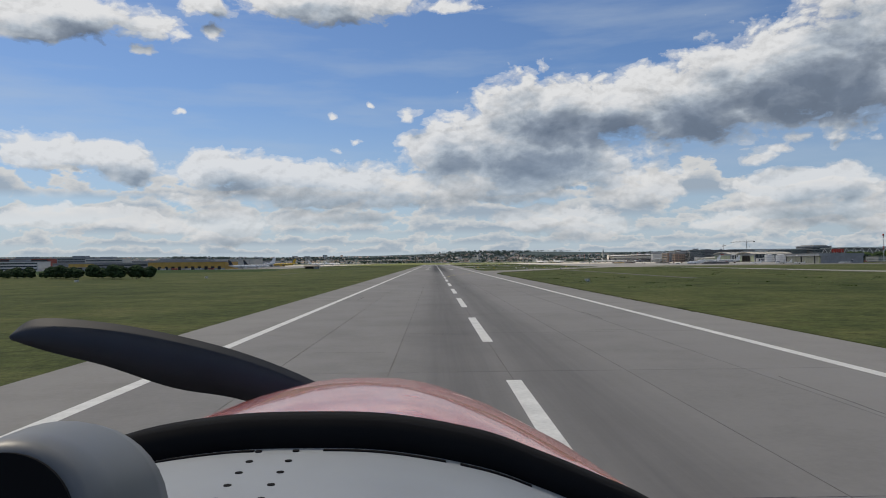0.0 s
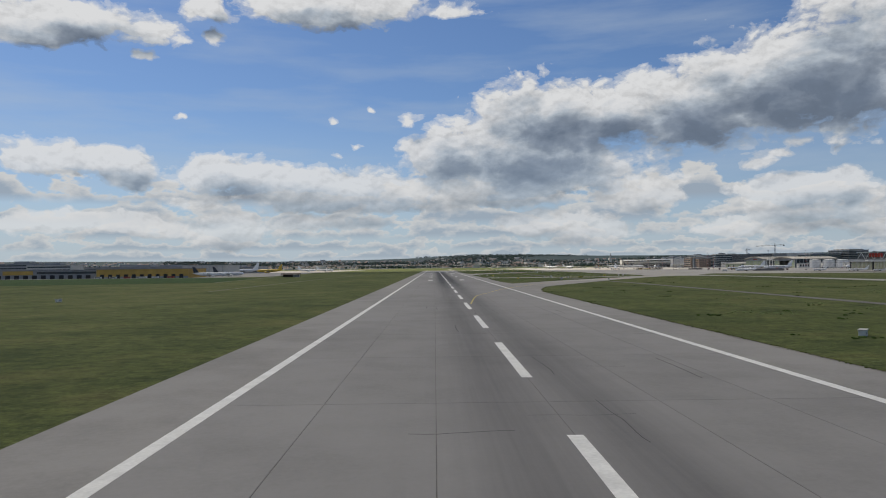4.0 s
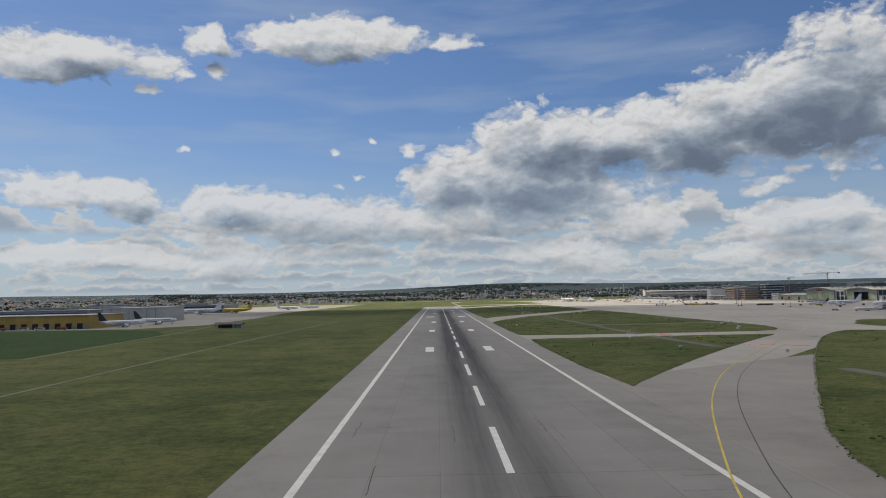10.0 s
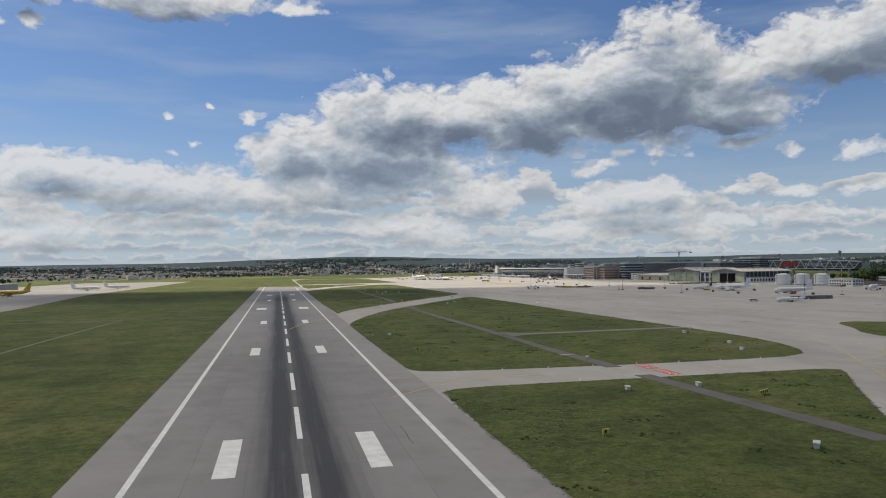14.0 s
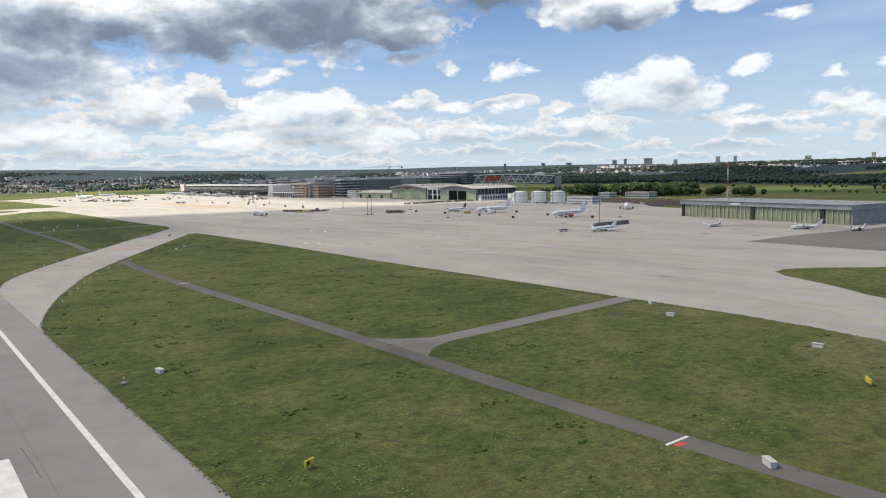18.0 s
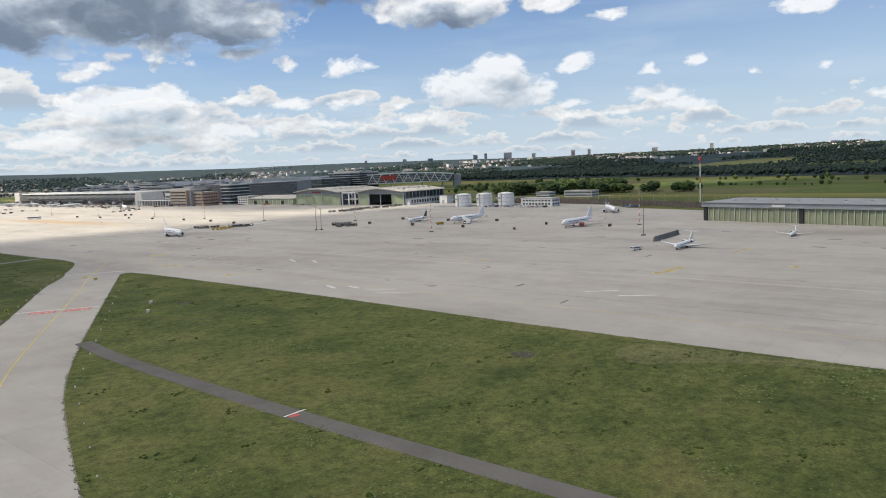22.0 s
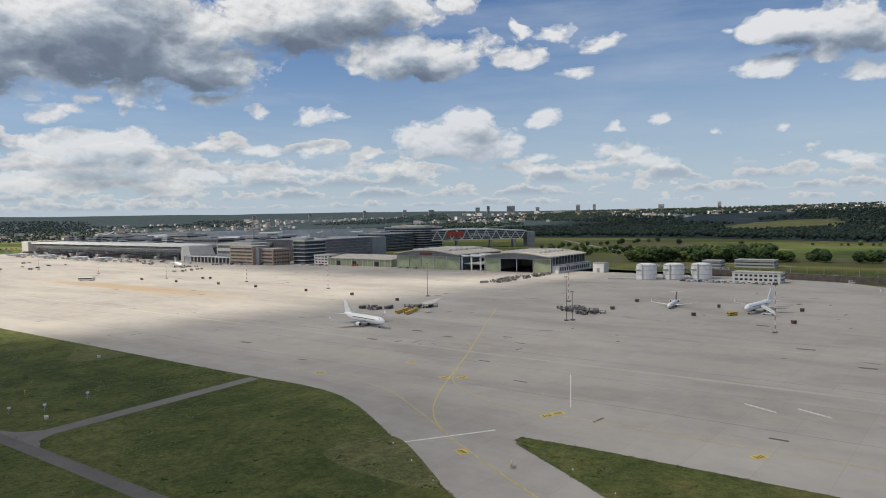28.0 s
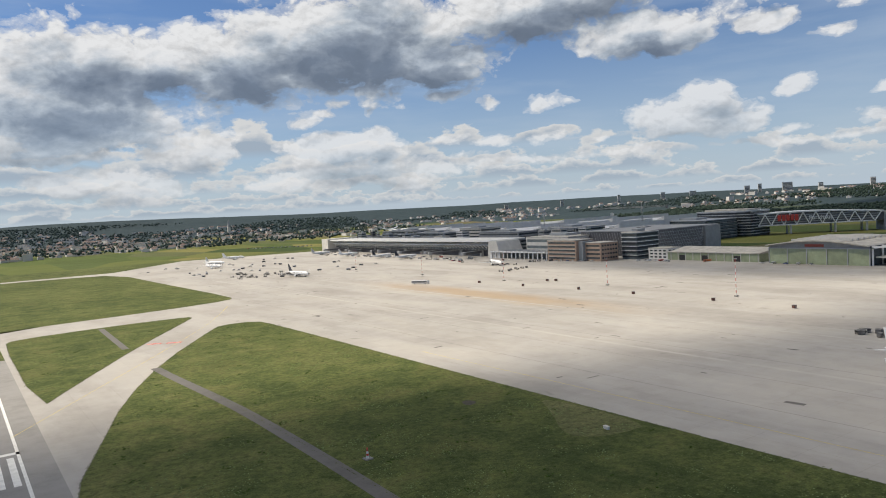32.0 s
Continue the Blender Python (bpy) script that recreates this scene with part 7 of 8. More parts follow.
part("wall", boxed(0, 52, 0, 70, 0, 13), PALE_WALL, cargo)
part("roof", boxed(-0.5, 52.5, -0.5, 70.5, 13, 13.8), ROOF_METAL, cargo)
for k in range(7):
    part("cladding_rib", boxed(k * 8.2 + 0.4, k * 8.2 + 0.8, -0.25, 0.1, 0, 13), GREY_WALL, cargo)
for x0, x1, y0, y1, h, n, wall, lab in (
    (-440, -330, 1130, 1210, 12, 2, GREY_WALL, "long grey flat-roofed cargo building"),
    (-420, -320, 1230, 1300, 11, 2, STEEL_BLUE, "blue-grey warehouse with dark gates"),
    (-500, -380, 1400, 1460, 13, 3, PALE_WALL, "pale grey flat-roofed warehouse"),
    (-430, -330, 1560, 1640, 12, 2, GREY_WALL, "grey warehouse along the cargo apron"),
    (-470, -420, 1060, 1090, 15, 4, PALE_WALL, "pale office block with ribbon windows"),
    (-520, -470, 1085, 1120, 17, 5, STEEL_BLUE, "blue-grey office block with ribbon windows"),
    (-640, -560, 1140, 1180, 17, 4, RED_HALL, "dark red industrial block"),
    (-560, -500, 1000, 1030, 12, 3, WHITE_WALL, "white flat-roofed industrial block"),
    (-720, -640, 1060, 1120, 14, 3, RED_HALL, "long dark red industrial hall"),
    (-540, -480, 820, 860, 10, 2, PALE_WALL, "pale low industrial hall by trees"),
    (-640, -560, 900, 940, 11, 2, GREY_WALL, "grey flat-roofed industrial hall")):
    office("industrial_block", lab, x0, x1, y0, y1, h, n, wall, GLASS, category="industrial building")
for k in range(6):
    car(CAR_PAINTS[(0, 0, 3)[k % 3]], (-352 + k * 15, 978 + rng.uniform(-5, 3)), 90, 7, True, "delivery lorry by the yellow hall", "lorry")

for k in range(14):
    u = k / 13
    car(CAR_PAINTS[(0, 2, 1, 0, 4, 3)[k % 6]], (735 - u * 130 + rng.uniform(-4, 4), 1410 - u * 320), 20 + 180 * (k % 2), (4.4, 9, 4.4, 6)[k % 4], k % 4 in (1, 3), "vehicle driving on the motorway beyond the barrier" if k % 4 in (1, 3) else "car on the motorway beyond the barrier", "lorry" if k % 4 in (1, 3) else "car")
for k in range(44):
    x, y = 300 + rng.uniform(-70, 170), 2150 + rng.uniform(-120, 280)
    car(CAR_PAINTS[(0, 2, 0, 1)[k % 4]], (x, y), rng.uniform(0, 180), 5.0, k % 2 == 1, "service vehicle among the parked equipment", "service_van" if k % 2 else "car")

# ---------------------------------------------------------------- trees, woods and towns
LEAF = material("tree_leaves", (0.075, 0.110, 0.036), 0.9, vary=0.35, scale=2.5, spec=0.15, random_tint=0.4, fine=6)
# the two distant leaf colours carry painted haze: bluer, on the hills also paler
LEAF_FAR_HAZY = material("far_leaves_haze_tint", (0.034, 0.052, 0.042), 0.9, vary=0.4, scale=0.5, spec=0.1, fine=6)
LEAF_HILL_HAZY = material("hill_leaves_haze_tint", (0.044, 0.066, 0.062), 0.9, vary=0.35, scale=0.5, spec=0.1, fine=6)
LEAF_DARK = material("dark_tree_leaves", (0.040, 0.064, 0.028), 0.9, vary=0.35, scale=2.5, spec=0.1, random_tint=0.3, fine=6)
BARK = material("bark", (0.07, 0.055, 0.04), 0.95, vary=0.25, scale=4)


def ico(sub):
    bm = bmesh.new()
    bmesh.ops.create_icosphere(bm, subdivisions=sub, radius=1.0)
    v = np.array([q.co[:] for q in bm.verts])
    f = np.array([[q.index for q in g.verts] for g in bm.faces])
    bm.free()
    return v, f


ICO1, ICO2 = ico(1), ico(2)


def clumps(name, blobs, seed, base=ICO1):
    """One mesh of many small uneven leaf clumps: rows of x, y, z, radius, height."""
    g = np.random.default_rng(seed)
    v, f = base
    verts, faces = [], []
    for k, (x, y, z, r, h) in enumerate(blobs):
        jitter = 1 + g.uniform(-0.28, 0.28, (len(v), 1))
        verts.append(v * jitter * (r, r, h) + (x, y, z))
        faces.append(f + k * len(v))
    me = bpy.data.meshes.new(name)
    me.from_pydata(np.concatenate(verts).tolist(), [], np.concatenate(faces).tolist())
    return me


def inside(x, y, outline):
    hit = False
    for (ax, ay), (bx, by) in zip(outline, outline[1:] + outline[:1]):
        if (ay > y) != (by > y) and x < ax + (y - ay) / (by - ay) * (bx - ax):
            hit = not hit
    return hit


# weeds and rank grass standing in clusters on the turf
WEED_PALE = material("pale_weed_leaves", (0.155, 0.20, 0.085), 0.9, vary=0.3, scale=6, spec=0.1)
WEED_DARK = material("dark_weed_leaves", (0.050, 0.080, 0.020), 0.9, vary=0.3, scale=6, spec=0.1)
wg = np.random.default_rng(77)
TURF = [(ISLAND_C, 800, 1225, 210), (ISLAND_D, 1040, 1730, 260), (ISLAND_A, 250, 770, 110), (ISLAND_B, 600, 755, 26), (ISLAND_E, 1600, 1800, 24)]


def on_road(x, y):
    return 79 < x < 91 or (x > 84 and (868 < y < 884 or 1326 < y < 1345))


for name, label, mat, per, spread, size, tall in (("pale_weeds", "clusters of pale flowering weeds in the turf", WEED_PALE, 34, 3.6, (0.08, 0.26), 0.6), ("dark_tufts", "dark green tufts of rank grass in the turf", WEED_DARK, 9, 1.3, (0.12, 0.38), 0.5)):
    tufts = []
    for outline, y0, y1, n in TURF:
        made = 0
        while made < n:
            cx, cy = wg.uniform(30, 206), wg.uniform(y0, y1)
            if not inside(cx, cy, outline) or (name == "pale_weeds" and noise.noise(Vector((cx / 45, cy / 45, 1.0))) < -0.1):
                continue
            made += 1
            k = wg.uniform(0.3, 1.0)
            for _ in range(int(per * k) + 2):
                x, y, r = cx + wg.normal(0, spread * k), cy + wg.normal(0, spread * k * 0.8), wg.uniform(*size)
                if inside(x, y, outline) and not on_road(x, y):
                    tufts.append((x, y, 0.1 + r * 0.2, r, r * tall))
    me = clumps(name, tufts, 5)
    me.materials.append(mat)
    tagged(new(name, me), label, "weeds", kind="stuff")
# longer grass that leans over the edges of the paving and the service roads
verge = []
lines = [[(x, y) for x, y in rounded(o, 1) if y > 150] for o in (ISLAND_A, ISLAND_B, ISLAND_C, ISLAND_D, ISLAND_E)]
for x in (79.9, 84.6):
    lines += [[(x, 790), (x - 0.2, 1060)], [(x + 4, 1170), (x + 4, 1560)], [(x + 6.6, 350), (x + 6.6, 560)]]
for y in (881.4, 869.8):
    lines.append([(98, y - 4.0), (161, y + 0.6)])
for line in lines:
    for (ax, ay), (bx, by) in zip(line, line[1:]):
        n = int(math.hypot(bx - ax, by - ay) * 2.4)
        if n > 1300:
            continue
        for _ in range(n):
            u, r = wg.uniform(), wg.uniform(0.05, 0.19)
            verge.append((ax + (bx - ax) * u + wg.normal(0, 0.28), ay + (by - ay) * u + wg.normal(0, 0.28), 0.08 + r * 0.15, r, r * 0.45))
me = clumps("verge_grass", verge, 9)
me.materials.append(GRASS)
tagged(new("verge_grass", me), "longer green grass leaning over the paving edges", "grass", kind="stuff")


def crown_mesh(seed, size, dark):
    g = np.random.default_rng(seed)
    blobs = []
    for k in range(90):
        a, u = g.uniform(0, 2 * math.pi), g.uniform(-1, 1)
        s = math.sqrt(1 - u * u) * g.uniform(0.45, 1.0)
        r = g.uniform(0.09, 0.2) * size
        blobs.append((math.cos(a) * s * size * 0.46, math.sin(a) * s * size * 0.46, size * (0.62 + 0.36 * u), r, r * 0.8))
    me = clumps("crown", blobs, seed)
    me.materials.append(LEAF_DARK if dark else LEAF)
    return me


def trunk_mesh(size):
    bm = tube(bmesh.new(), [(0, 0, -0.5), (0.05, 0, size * 0.2), (0, 0.1, size * 0.6)], [size * 0.035, size * 0.026, size * 0.012], 7)
    for a in (0.3, 1.9, 3.4, 5.0):
        tube(bm, [(0, 0, size * 0.3), (math.cos(a) * size * 0.22, math.sin(a) * size * 0.22, size * 0.58)], [size * 0.014, size * 0.005], 5)
    me = mesh_of("trunk", bm)
    me.materials.append(BARK)
    return me


KINDS = [(trunk_mesh(10.0), crown_mesh(11 + k, 10.0, k % 2)) for k in range(4)]


def tree(x, y, size, k, label="broad green leafy tree", group="trees beyond the tanks"):
    t = thing("tree", label, "tree", group, (x, y, terrain(x, y)), (k * 77) % 360)
    t.scale = (size / 10, size / 10, size / 10)
    part("trunk", KINDS[k % 4][0], BARK, t)
    part("crown", KINDS[k % 4][1], LEAF, t)
    return t


rt = random.Random(9)
for k in range(150):
    a, far = radians(rt.uniform(66.5, 76.5)), 830 + rt.random() ** 1.3 * 90
    tree(7 + far * math.sin(a), 1127 + far * math.cos(a), rt.uniform(9, 17) * (1 if k % 5 else 0.6), k)
for k in range(46):
    a, far = radians(rt.uniform(60, 68)), 960 + rt.random() * 170
    tree(7 + far * math.sin(a), 1127 + far * math.cos(a), rt.uniform(3.5, 8), k, "small green bushy tree along the country road", "bushes along the country road")
for k in range(34):
    a, far = radians(rt.choice((77.3, 79.4, 82.5, 84.0)) + rt.uniform(-0.8, 0.8)), 840 + rt.random() * 50
    tree(7 + far * math.sin(a), 1127 + far * math.cos(a), rt.uniform(6, 12), k)
for x0, lean, y0, y1, n, lo, hi in ((925, 0.10, 640, 1330, 30, 2.5, 6.0), (1080, 0.06, 560, 1440, 26, 3.0, 7.5), (1235, -0.05, 500, 1480, 26, 4.0, 9.0)):
    y = y0
    for k in range(n):
        y += (y1 - y0) / n * rt.choice((0.25, 0.4, 0.4, 1.0, 2.6))
        tree(x0 + lean * (y - y0) + rt.uniform(-5, 5), y, rt.uniform(lo, hi), k, "green bushy tree in a field hedge", "trees in the field hedges")
for k in range(14):
    tree(1000 + k * 20 + rt.uniform(-6, 6), 1700 - k * 6 + rt.uniform(-6, 6), rt.uniform(6, 10), k, "small green roadside tree", "roadside trees")
for k in range(48):
    tree(-142 - k * 2.6 + rt.uniform(-4, 4), 436 + k * 1.4 + rt.uniform(-14, 14), rt.uniform(3.0, 7.0), 2 * k + 1, "dark green bushy tree in a hedge by the airfield", "hedge trees")
for k in range(14):
    tree(-470 - rt.uniform(0, 160), 940 + k * 40, rt.uniform(9, 14), k, "dark green tree between the halls", "trees among the halls")


def woods(name, label, spots, seed, dark=True):
    g = np.random.default_rng(seed)
    blobs = []
    for x, y in spots:
        r = g.uniform(2.2, 4.6)
        blobs.append((x, y, terrain(x, y) + g.uniform(5, 10), r, r * g.uniform(0.75, 1.15)))
    me = clumps(name, blobs, seed)
    me.materials.append(LEAF_FAR_HAZY if dark else LEAF_HILL_HAZY)
    return tagged(new(name, me), label, "wood", kind="stuff")


gw = np.random.default_rng(5)
wood = []
while len(wood) < 34000:
    x, y = gw.uniform(1150, 3600), gw.uniform(-900, 2900)
    edge = 1330 + 90 * math.sin(y / 210) + max(0, (y - 1500)) * 0.25 - max(0, 900 - y) * 0.12
    if x < edge or (x - edge > 500 and gw.random() < 0.6):
        continue
    if noise.noise(Vector((x / 420, y / 420, 2.0))) < -0.22 and x > edge + 260:
        continue
    if ((x - 2130) / 330) ** 2 + ((y - 1600) / 150) ** 2 < 1 + 0.4 * noise.noise(Vector((x / 60, y / 60, 7.0))):
        continue
    wood.append((x, y))
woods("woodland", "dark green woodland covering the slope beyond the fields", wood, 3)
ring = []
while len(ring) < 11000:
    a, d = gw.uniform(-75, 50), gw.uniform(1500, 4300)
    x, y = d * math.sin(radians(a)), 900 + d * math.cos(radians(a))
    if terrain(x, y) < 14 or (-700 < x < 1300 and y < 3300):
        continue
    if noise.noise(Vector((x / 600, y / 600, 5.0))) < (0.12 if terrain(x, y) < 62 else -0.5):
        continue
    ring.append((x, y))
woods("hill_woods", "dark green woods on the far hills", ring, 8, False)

# tree belts round the town that lies level with the airfield, beyond the runway's end
belt = []
while len(belt) < 6000:
    x, y = gw.uniform(-1500, 1500), gw.uniform(3050, 4500)
    if y < 3130 + 90 * math.sin(x / 170) + max(0.0, x - 650) * 0.25 or noise.noise(Vector((x / 130, y / 90, 6.0))) < (-0.05 if y < 3400 else -0.3):
        continue
    belt.append((x, y))
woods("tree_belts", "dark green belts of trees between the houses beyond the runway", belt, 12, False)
belt = []
while len(belt) < 1500:
    x, y = gw.uniform(-1700, -560), gw.uniform(500, 2700)
    if noise.noise(Vector((x / 150, y / 150, 3.0))) < 0.0:
        continue
    belt.append((x, y))
woods("tree_belts", "dark green trees among the halls and houses across the runway", belt, 14, False)
HOUSE_WALL = material("house_render", (0.55, 0.54, 0.52), 0.85, vary=0.15, scale=0.05)
HOUSE_ROOF = material("house_tiles", (0.14, 0.10, 0.088), 0.85, vary=0.3, scale=0.05)


def town(name, label, spots, seed):
    g = np.random.default_rng(seed)
    verts, faces, mats = [], [], []
    for x, y in spots:
        w, d, h, r = g.uniform(4.5, 9), g.uniform(5, 11), g.uniform(5, 9), g.uniform(2.5, 4.5)
        if g.random() < 0.08:
            w, d, h, r = w * 1.6, d * 1.7, h * 1.9, 0.4
        a = g.uniform(0, math.pi)
        c, s = math.cos(a), math.sin(a)
        z = terrain(x, y) - 1
        o = len(verts)
        for px, py, pz in ((-w, -d, 0), (w, -d, 0), (w, d, 0), (-w, d, 0), (-w, -d, h), (w, -d, h), (w, d, h), (-w, d, h), (0, -d, h + r), (0, d, h + r)):
            verts.append((x + c * px - s * py, y + s * px + c * py, z + pz))
        faces += [(o, o + 1, o + 5, o + 4), (o + 1, o + 2, o + 6, o + 5), (o + 2, o + 3, o + 7, o + 6), (o + 3, o, o + 4, o + 7), (o + 4, o + 5, o + 8), (o + 6, o + 7, o + 9), (o + 5, o + 6, o + 9, o + 8), (o + 7, o + 4, o + 8, o + 9)]
        mats += [0] * 6 + [1] * 2
    me = bpy.data.meshes.new(name)
    me.from_pydata(verts, [], faces)
    me.materials.append(HOUSE_WALL)
    me.materials.append(HOUSE_ROOF)
    me.polygons.foreach_set("material_index", mats)
    return tagged(new(name, me), label, "houses", kind="stuff")


spots = []
while len(spots) < 1500:
    a, d = gw.uniform(-72, 34), gw.uniform(1500, 3900)
    x, y = d * math.sin(radians(a)), 900 + d * math.cos(radians(a))
    if -660 < x < 1250 and y < 3300:
        continue
    if noise.noise(Vector((x / 520, y / 520, 9.0))) < -0.08 or terrain(x, y) > 78:
        continue
    spots.append((x, y))
while len(spots) < 2600:
    a, d = gw.uniform(-72, -8), gw.uniform(1700, 4200)
    x, y = d * math.sin(radians(a)), 900 + d * math.cos(radians(a))
    if (x < -700 or y > 2900) and terrain(x, y) < 82:
        spots.append((x, y))
while len(spots) < 3300:
    x, y = gw.uniform(-1300, 1100), gw.uniform(3250, 4200)
    if noise.noise(Vector((x / 130, y / 90, 6.0))) < 0.12:
        spots.append((x, y))
town("town_houses", "pale rendered houses with red-brown roofs on the far slopes", spots, 2)
spots = []
while len(spots) < 420:
    a, d = gw.uniform(34, 80), gw.uniform(2900, 4200)
    x, y = d * math.sin(radians(a)), 900 + d * math.cos(radians(a))
    if noise.noise(Vector((x / 380, y / 380, 4.0))) < 0.02:
        continue
    spots.append((x, y))
town("suburb_houses", "pale houses and blocks on the distant ridge", spots, 6)


def tower_block(az, d, w, deep, h):
    x, y = d * math.sin(radians(az)), 900 + d * math.cos(radians(az))
    t = thing("tower_block", "pale grey residential tower block on the horizon", "tower block", "tower blocks", (x, y, terrain(x, y) - 1), -az)
    part("wall", boxed(-w / 2, w / 2, -deep / 2, deep / 2, 0, h), PALE_WALL, t)
    part("roof", boxed(-w / 2 - 0.4, w / 2 + 0.4, -deep / 2 - 0.4, deep / 2 + 0.4, h, h + 1.2), ROOF_GREY, t)
    for r in range(int(h / 6)):
        part("window_band", boxed(-w / 2 + 1, w / 2 - 1, -deep / 2 - 0.2, -deep / 2 + 0.2, 2.5 + r * 6, 5 + r * 6), GLASS, t)


for az, w, h in ((40, 16, 30), (44, 14, 36), (52.5, 24, 34), (53.3, 16, 40), (55, 44, 40), (57, 20, 30), (60.0, 22, 40), (61.2, 16, 40), (66, 30, 30), (70, 18, 34), (47, 20, 30), (49, 30, 26), (36, 18, 30)):
    tower_block(az, 4100, w, 18, h)
spire = thing("church_spire", "slim grey church tower with a pointed spire among the houses", "church", at=(940, 4150, terrain(940, 4150)))
part("tower", boxed(-5, 5, -5, 5, 0, 30), PALE_WALL, spire)
part("spire", loft(bmesh.new(), [[(5 * s, -5 * s, z), (5 * s, 5 * s, z), (-5 * s, 5 * s, z), (-5 * s, -5 * s, z)] for s, z in ((1, 30), (0.5, 42), (0.03, 58))]), ROOF_GREY, spire)

# ---------------------------------------------------------------- unseen cumulus clouds added to shade the field, woods and pier
CLOUD = bpy.data.materials.new("cloud_vapour")
CLOUD.use_nodes = True
ct = CLOUD.node_tree
ct.nodes.clear()
c_out, c_mix = ct.nodes.new("ShaderNodeOutputMaterial"), ct.nodes.new("ShaderNodeMixShader")
c_dif, c_tra = ct.nodes.new("ShaderNodeBsdfDiffuse"), ct.nodes.new("ShaderNodeBsdfTranslucent")
c_dif.inputs[0].default_value, c_tra.inputs[0].default_value, c_mix.inputs[0].default_value = (0.95, 0.95, 0.95, 1), (0.9, 0.9, 0.9, 1), 0.6
c_thin, c_clear = ct.nodes.new("ShaderNodeMixShader"), ct.nodes.new("ShaderNodeBsdfTransparent")
c_thin.inputs[0].default_value = 0.54        # a thin cloud: about half of the sunlight comes through both skins
ct.links.new(c_dif.outputs[0], c_mix.inputs[1])
ct.links.new(c_tra.outputs[0], c_mix.inputs[2])
ct.links.new(c_mix.outputs[0], c_thin.inputs[1])
ct.links.new(c_clear.outputs[0], c_thin.inputs[2])
ct.links.new(c_thin.outputs[0], c_out.inputs[0])


def overhead_cloud(center, half_x, half_y, z, seed):
    """A flat-based heap cloud out of view, added as a sun blocker; its shadow falls away from the sun by its height."""
    n = 72
    bm = bmesh.new()
    rings = []
    for s in (0.0, 0.25, 0.5, 0.7, 0.85, 0.95, 1.0):
        ring = []
        for k in range(n):
            a = 2 * math.pi * k / n
            wob = 1 + 0.035 * noise.fractal(Vector((math.cos(a) * 2.2, math.sin(a) * 2.2, seed)), 0.9, 2.0, 4)
            q = (abs(math.cos(a)) ** 5 + abs(math.sin(a)) ** 5) ** -0.2
            x, y = math.cos(a) * half_x * s * wob * q, math.sin(a) * half_y * s * wob * q
            bump = noise.fractal(Vector((x / 260, y / 260, seed + 3)), 0.8, 2.0, 4)
            ring.append((x, y, math.sqrt(max(0, 1 - s**3)) * (170 + 90 * bump)))
        rings.append(ring)
    loft(bm, rings, cap=True)
    smooth(bm)
    ob = solo("cloud", bm, CLOUD, "unseen broad flat-based white cumulus cloud added to shade the ground" if half_x > 500 else "unseen smaller white cumulus heap added to shade the ground", "cloud", kind="structure")
    shift = sun_dir * (z / sun_dir.z)
    ob.location = (center[0] + shift.x, center[1] + shift.y, z)
    ob.rotation_euler = (0, 0, radians(-9))
    return ob


# each centre is where the unseen cloud's shadow lands: field, turf, woods, pier
overhead_cloud((-150, 290), 1400, 1250, 1500, 1.7)
overhead_cloud((-60, 1410), 215, 150, 1750, 4.2)
overhead_cloud((2080, 1150), 860, 1250, 1500, 6.1)
overhead_cloud((950, 2040), 400, 620, 1560, 8.3)

# ---------------------------------------------------------------- the light aircraft whose cockpit the flight begins in
COWL_RED = material("red_cowl_paint", (0.60, 0.11, 0.08), 0.25, vary=0.06, scale=6, spec=0.8)
PANEL_WHITE = material("glareshield_white", (0.30, 0.33, 0.365), 0.6, vary=0.06, scale=8)
TRIM_BLACK = material("black_rubber_trim", (0.010, 0.010, 0.011), 0.9, vary=0.1, scale=8, spec=0.1)
BLADE_DARK = material("dark_propeller_paint", (0.032, 0.038, 0.05), 0.6, vary=0.12, scale=8, spec=0.3)
HOUSING = material("grey_plastic", (0.14, 0.145, 0.15), 0.45, vary=0.1, scale=8)
plane = thing("light_aircraft", "airborne red light aircraft's nose with white glareshield and dark propeller", "light aircraft", at=(PATH[0][1], PATH[0][2], PATH[0][3]), turn=PATH[0][6])
plane.rotation_euler = Euler((radians(PATH[0][4] - 90), radians(PATH[0][5]), radians(PATH[0][6])))
ARC = [(-0.52, -0.31), (-0.43, -0.24), (-0.33, -0.1933), (-0.227, -0.1738), (-0.132, -0.1697), (-0.05, -0.1726), (0.039, -0.1886), (0.098, -0.2093), (0.163, -0.2359), (0.2164, -0.2607), (0.30, -0.315), (0.38, -0.39)]


def along(points, steps=6):
    return [(p[0], p[1]) for p in curve_points([(a, b, 0) for a, b in points], steps)]


BOW = along(ARC)
part("windscreen_bow", smooth(loft(bmesh.new(), [[(x, 0.735, z - 0.002), (x, 0.765, z), (x, 0.78, z - 0.012), (x, 0.77, z - 0.034), (x, 0.725, z - 0.03)] for x, z in BOW])), TRIM_BLACK, plane, "black rubber windscreen bow")
top = bmesh.new()
rows = [(0.75, -0.0285), (0.70, -0.0275), (0.62, -0.027), (0.50, -0.028), (0.42, -0.035)]
loft(top, [[(x * (1 + 0.05 * (0.735 - y)), y, z + d) for x, z in BOW] + [(x, y, z + d - 0.02) for x, z in BOW[::-1]] for y, d in rows])
part("glareshield", smooth(top), PANEL_WHITE, plane, "grey-white glareshield top")


def shelf_z(x):
    """Height of the glareshield's top at x."""
    for (xa, za), (xb, zb) in zip(BOW, BOW[1:]):
        if xa <= x <= xb:
            return za + (zb - za) * (x - xa) / (xb - xa) - 0.027
    return -0.2


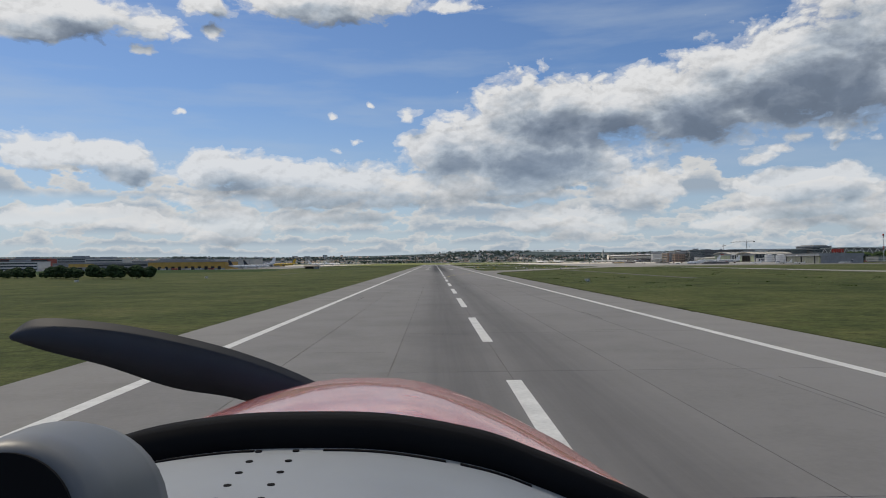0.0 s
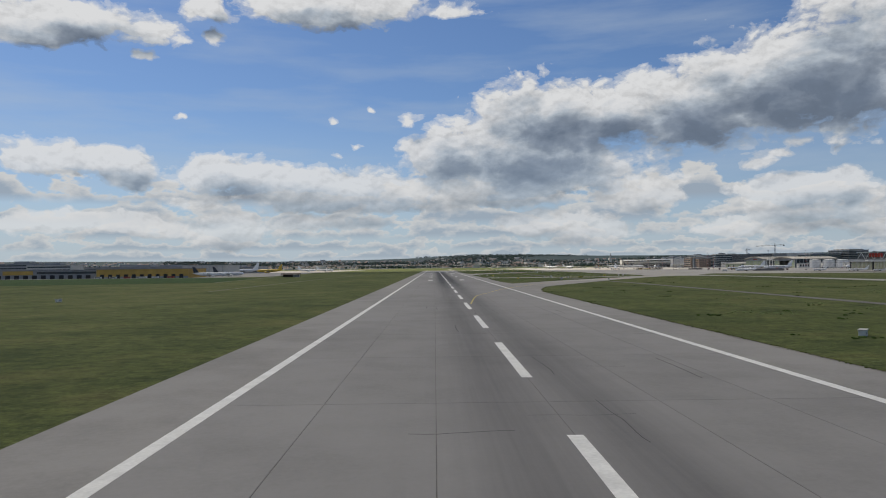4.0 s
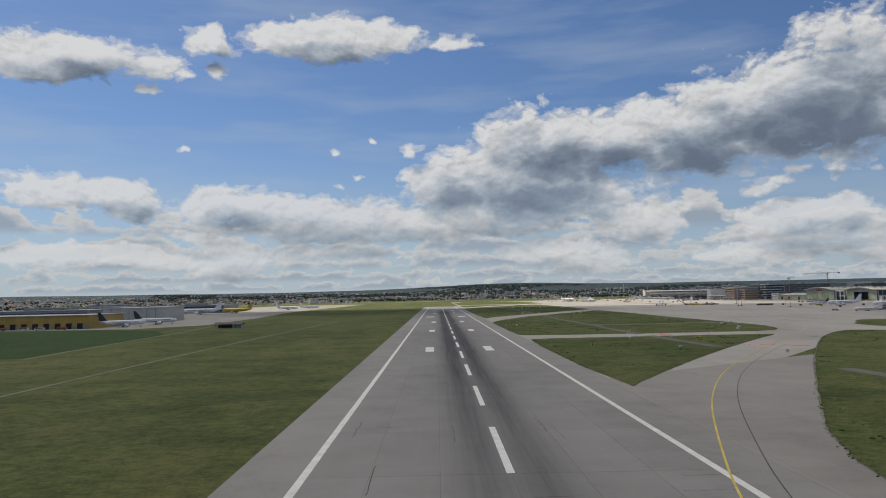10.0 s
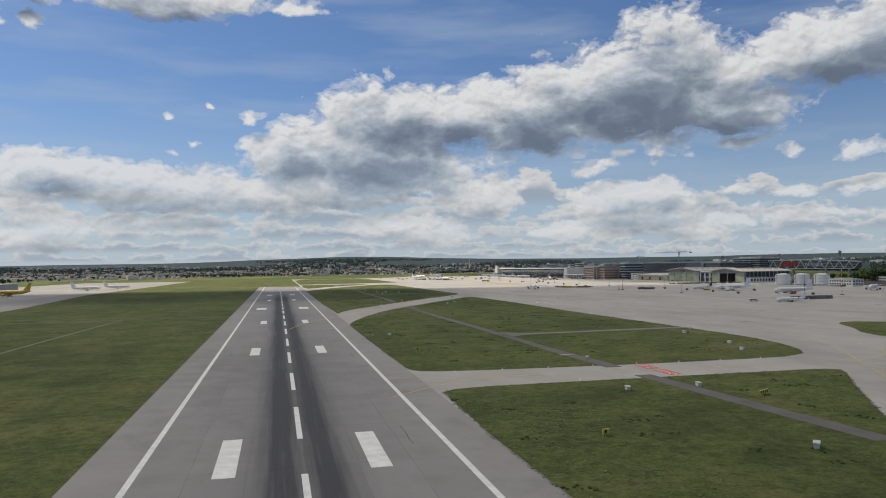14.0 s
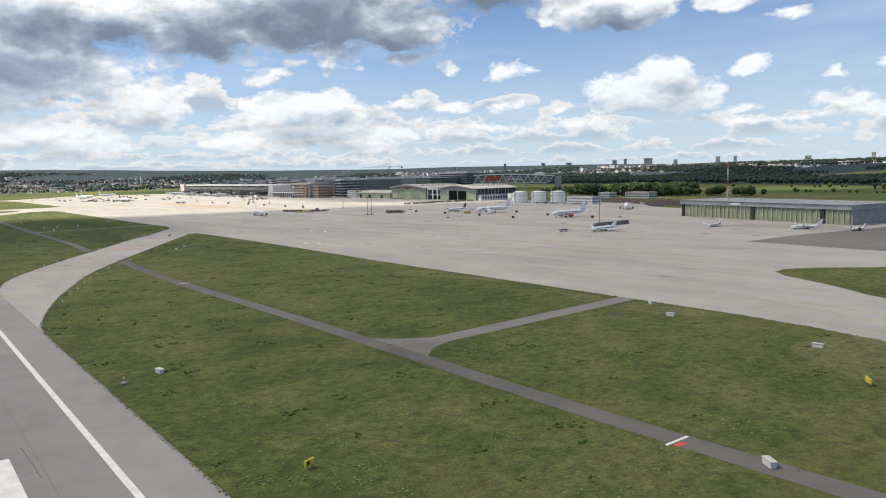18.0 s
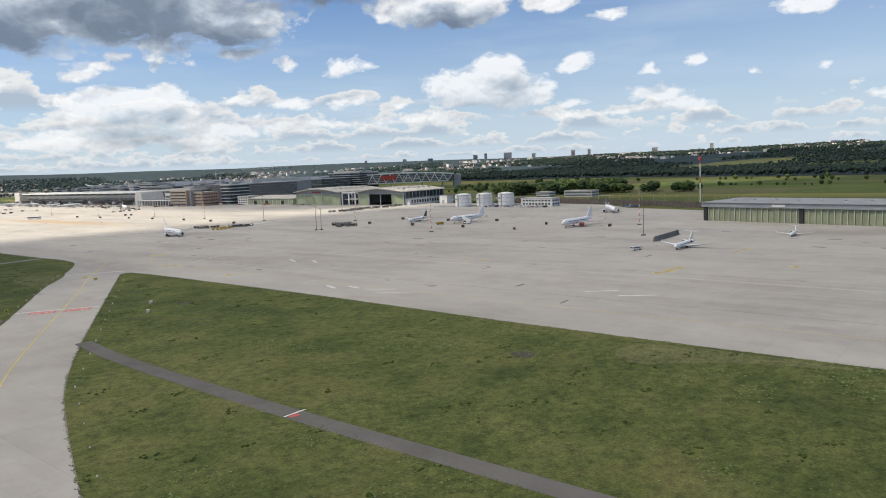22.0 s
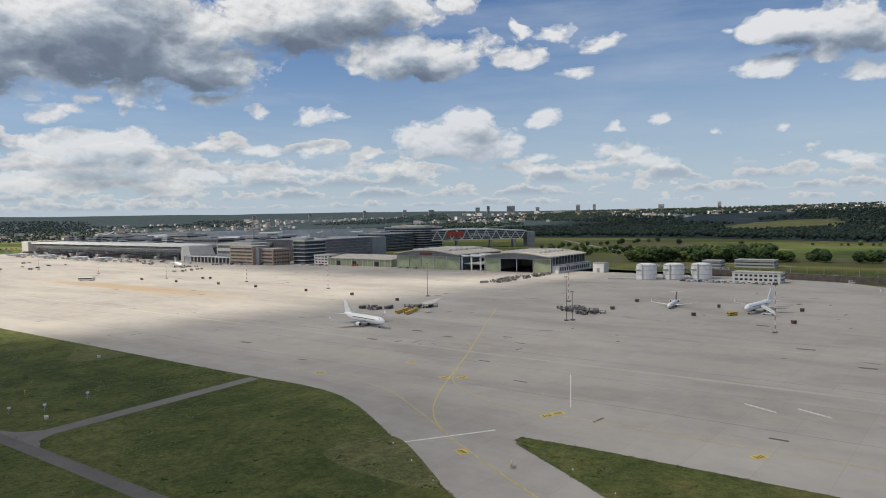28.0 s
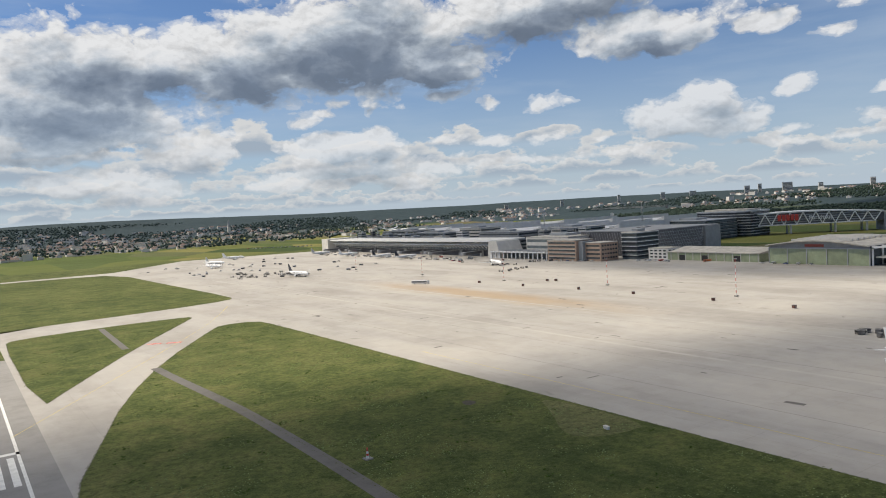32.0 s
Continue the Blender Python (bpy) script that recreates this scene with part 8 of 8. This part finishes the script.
# vent holes and slots are solid black plugs, painted as dark as shaded openings
for x in (-0.18, -0.1435):
    for j in range(5):
        y = 0.714 - 0.0345 * j
        part("vent_hole", tube(bmesh.new(), [(x, y, shelf_z(x) - 0.004), (x, y, shelf_z(x) + 0.0004)], [0.0034, 0.0034], 12), TRIM_BLACK, plane)
for x0, x1 in ((-0.287, -0.185), (-0.117, 0.003), (0.017, 0.087)):
    xs = [x0 + (x1 - x0) * k / 10 for k in range(11)]
    part("vent_slot", loft(bmesh.new(), [[(x, 0.713, shelf_z(x) - 0.003), (x, 0.714, shelf_z(x) + 0.0005), (x, 0.7185, shelf_z(x) + 0.0005), (x, 0.719, shelf_z(x) - 0.003)] for x in xs]), TRIM_BLACK, plane)
cowl = []
for y, zt, half, drop in ((0.80, -0.255, 0.56, 0.62), (1.05, -0.258, 0.54, 0.62), (1.3, -0.272, 0.50, 0.60), (1.6, -0.297, 0.43, 0.55), (1.85, -0.325, 0.34, 0.46), (2.0, -0.352, 0.26, 0.36), (2.08, -0.40, 0.19, 0.25)):
    cowl.append([(-0.20 + 0.05 * (2.08 - y) + half * math.copysign(abs(math.cos(a)) ** 0.85, math.cos(a)), y, zt - drop / 2 + drop / 2 * math.copysign(abs(math.sin(a)) ** 0.8, math.sin(a))) for a in (2 * math.pi * k / 40 for k in range(40))])
part("cowling", smooth(loft(bmesh.new(), cowl)), COWL_RED, plane, "glossy red engine cowling")
part("spinner", smooth(tube(bmesh.new(), [(-0.2, 2.06, -0.52), (-0.2, 2.2, -0.52), (-0.2, 2.34, -0.52), (-0.2, 2.42, -0.52)], [0.15, 0.13, 0.07, 0.01], 16)), COWL_RED, plane)
UP = along([(-1.31, -0.255), (-1.25, -0.215), (-1.13, -0.213), (-0.92, -0.24), (-0.66, -0.30), (-0.45, -0.375), (-0.28, -0.46)])
LOW = along([(-1.31, -0.275), (-1.20, -0.31), (-1.02, -0.355), (-0.82, -0.42), (-0.64, -0.45), (-0.45, -0.50), (-0.25, -0.54)])
part("propeller_blade", smooth(loft(bmesh.new(), [[(a[0], 2.225, a[1]), ((a[0] + b[0]) / 2, 2.25, (a[1] + b[1]) / 2), (b[0], 2.215, b[1]), ((a[0] + b[0]) / 2, 2.205, (a[1] + b[1]) / 2)] for a, b in zip(UP, LOW)])), BLADE_DARK, plane, "dark scimitar propeller blade")
eye = part("instrument_housing", smooth(tube(bmesh.new(), [(-0.2172, 0.357, -0.1355), (-0.218, 0.36, -0.136), (-0.226, 0.39, -0.147), (-0.243, 0.455, -0.171), (-0.25, 0.48, -0.181), (-0.252, 0.485, -0.183)], [0.036, 0.041, 0.048, 0.063, 0.066, 0.06], 40)), HOUSING, plane, "grey cylindrical instrument housing")
part("dark_face", tube(bmesh.new(), [(-0.2168, 0.354, -0.1350), (-0.2172, 0.3568, -0.1355)], [0.0352, 0.0352], 40), TRIM_BLACK, eye)
for slot, v in (("Coat Weight", 0.7), ("Coat Roughness", 0.04)):
    COWL_RED.node_tree.nodes["Principled BSDF"].inputs[slot].default_value = v
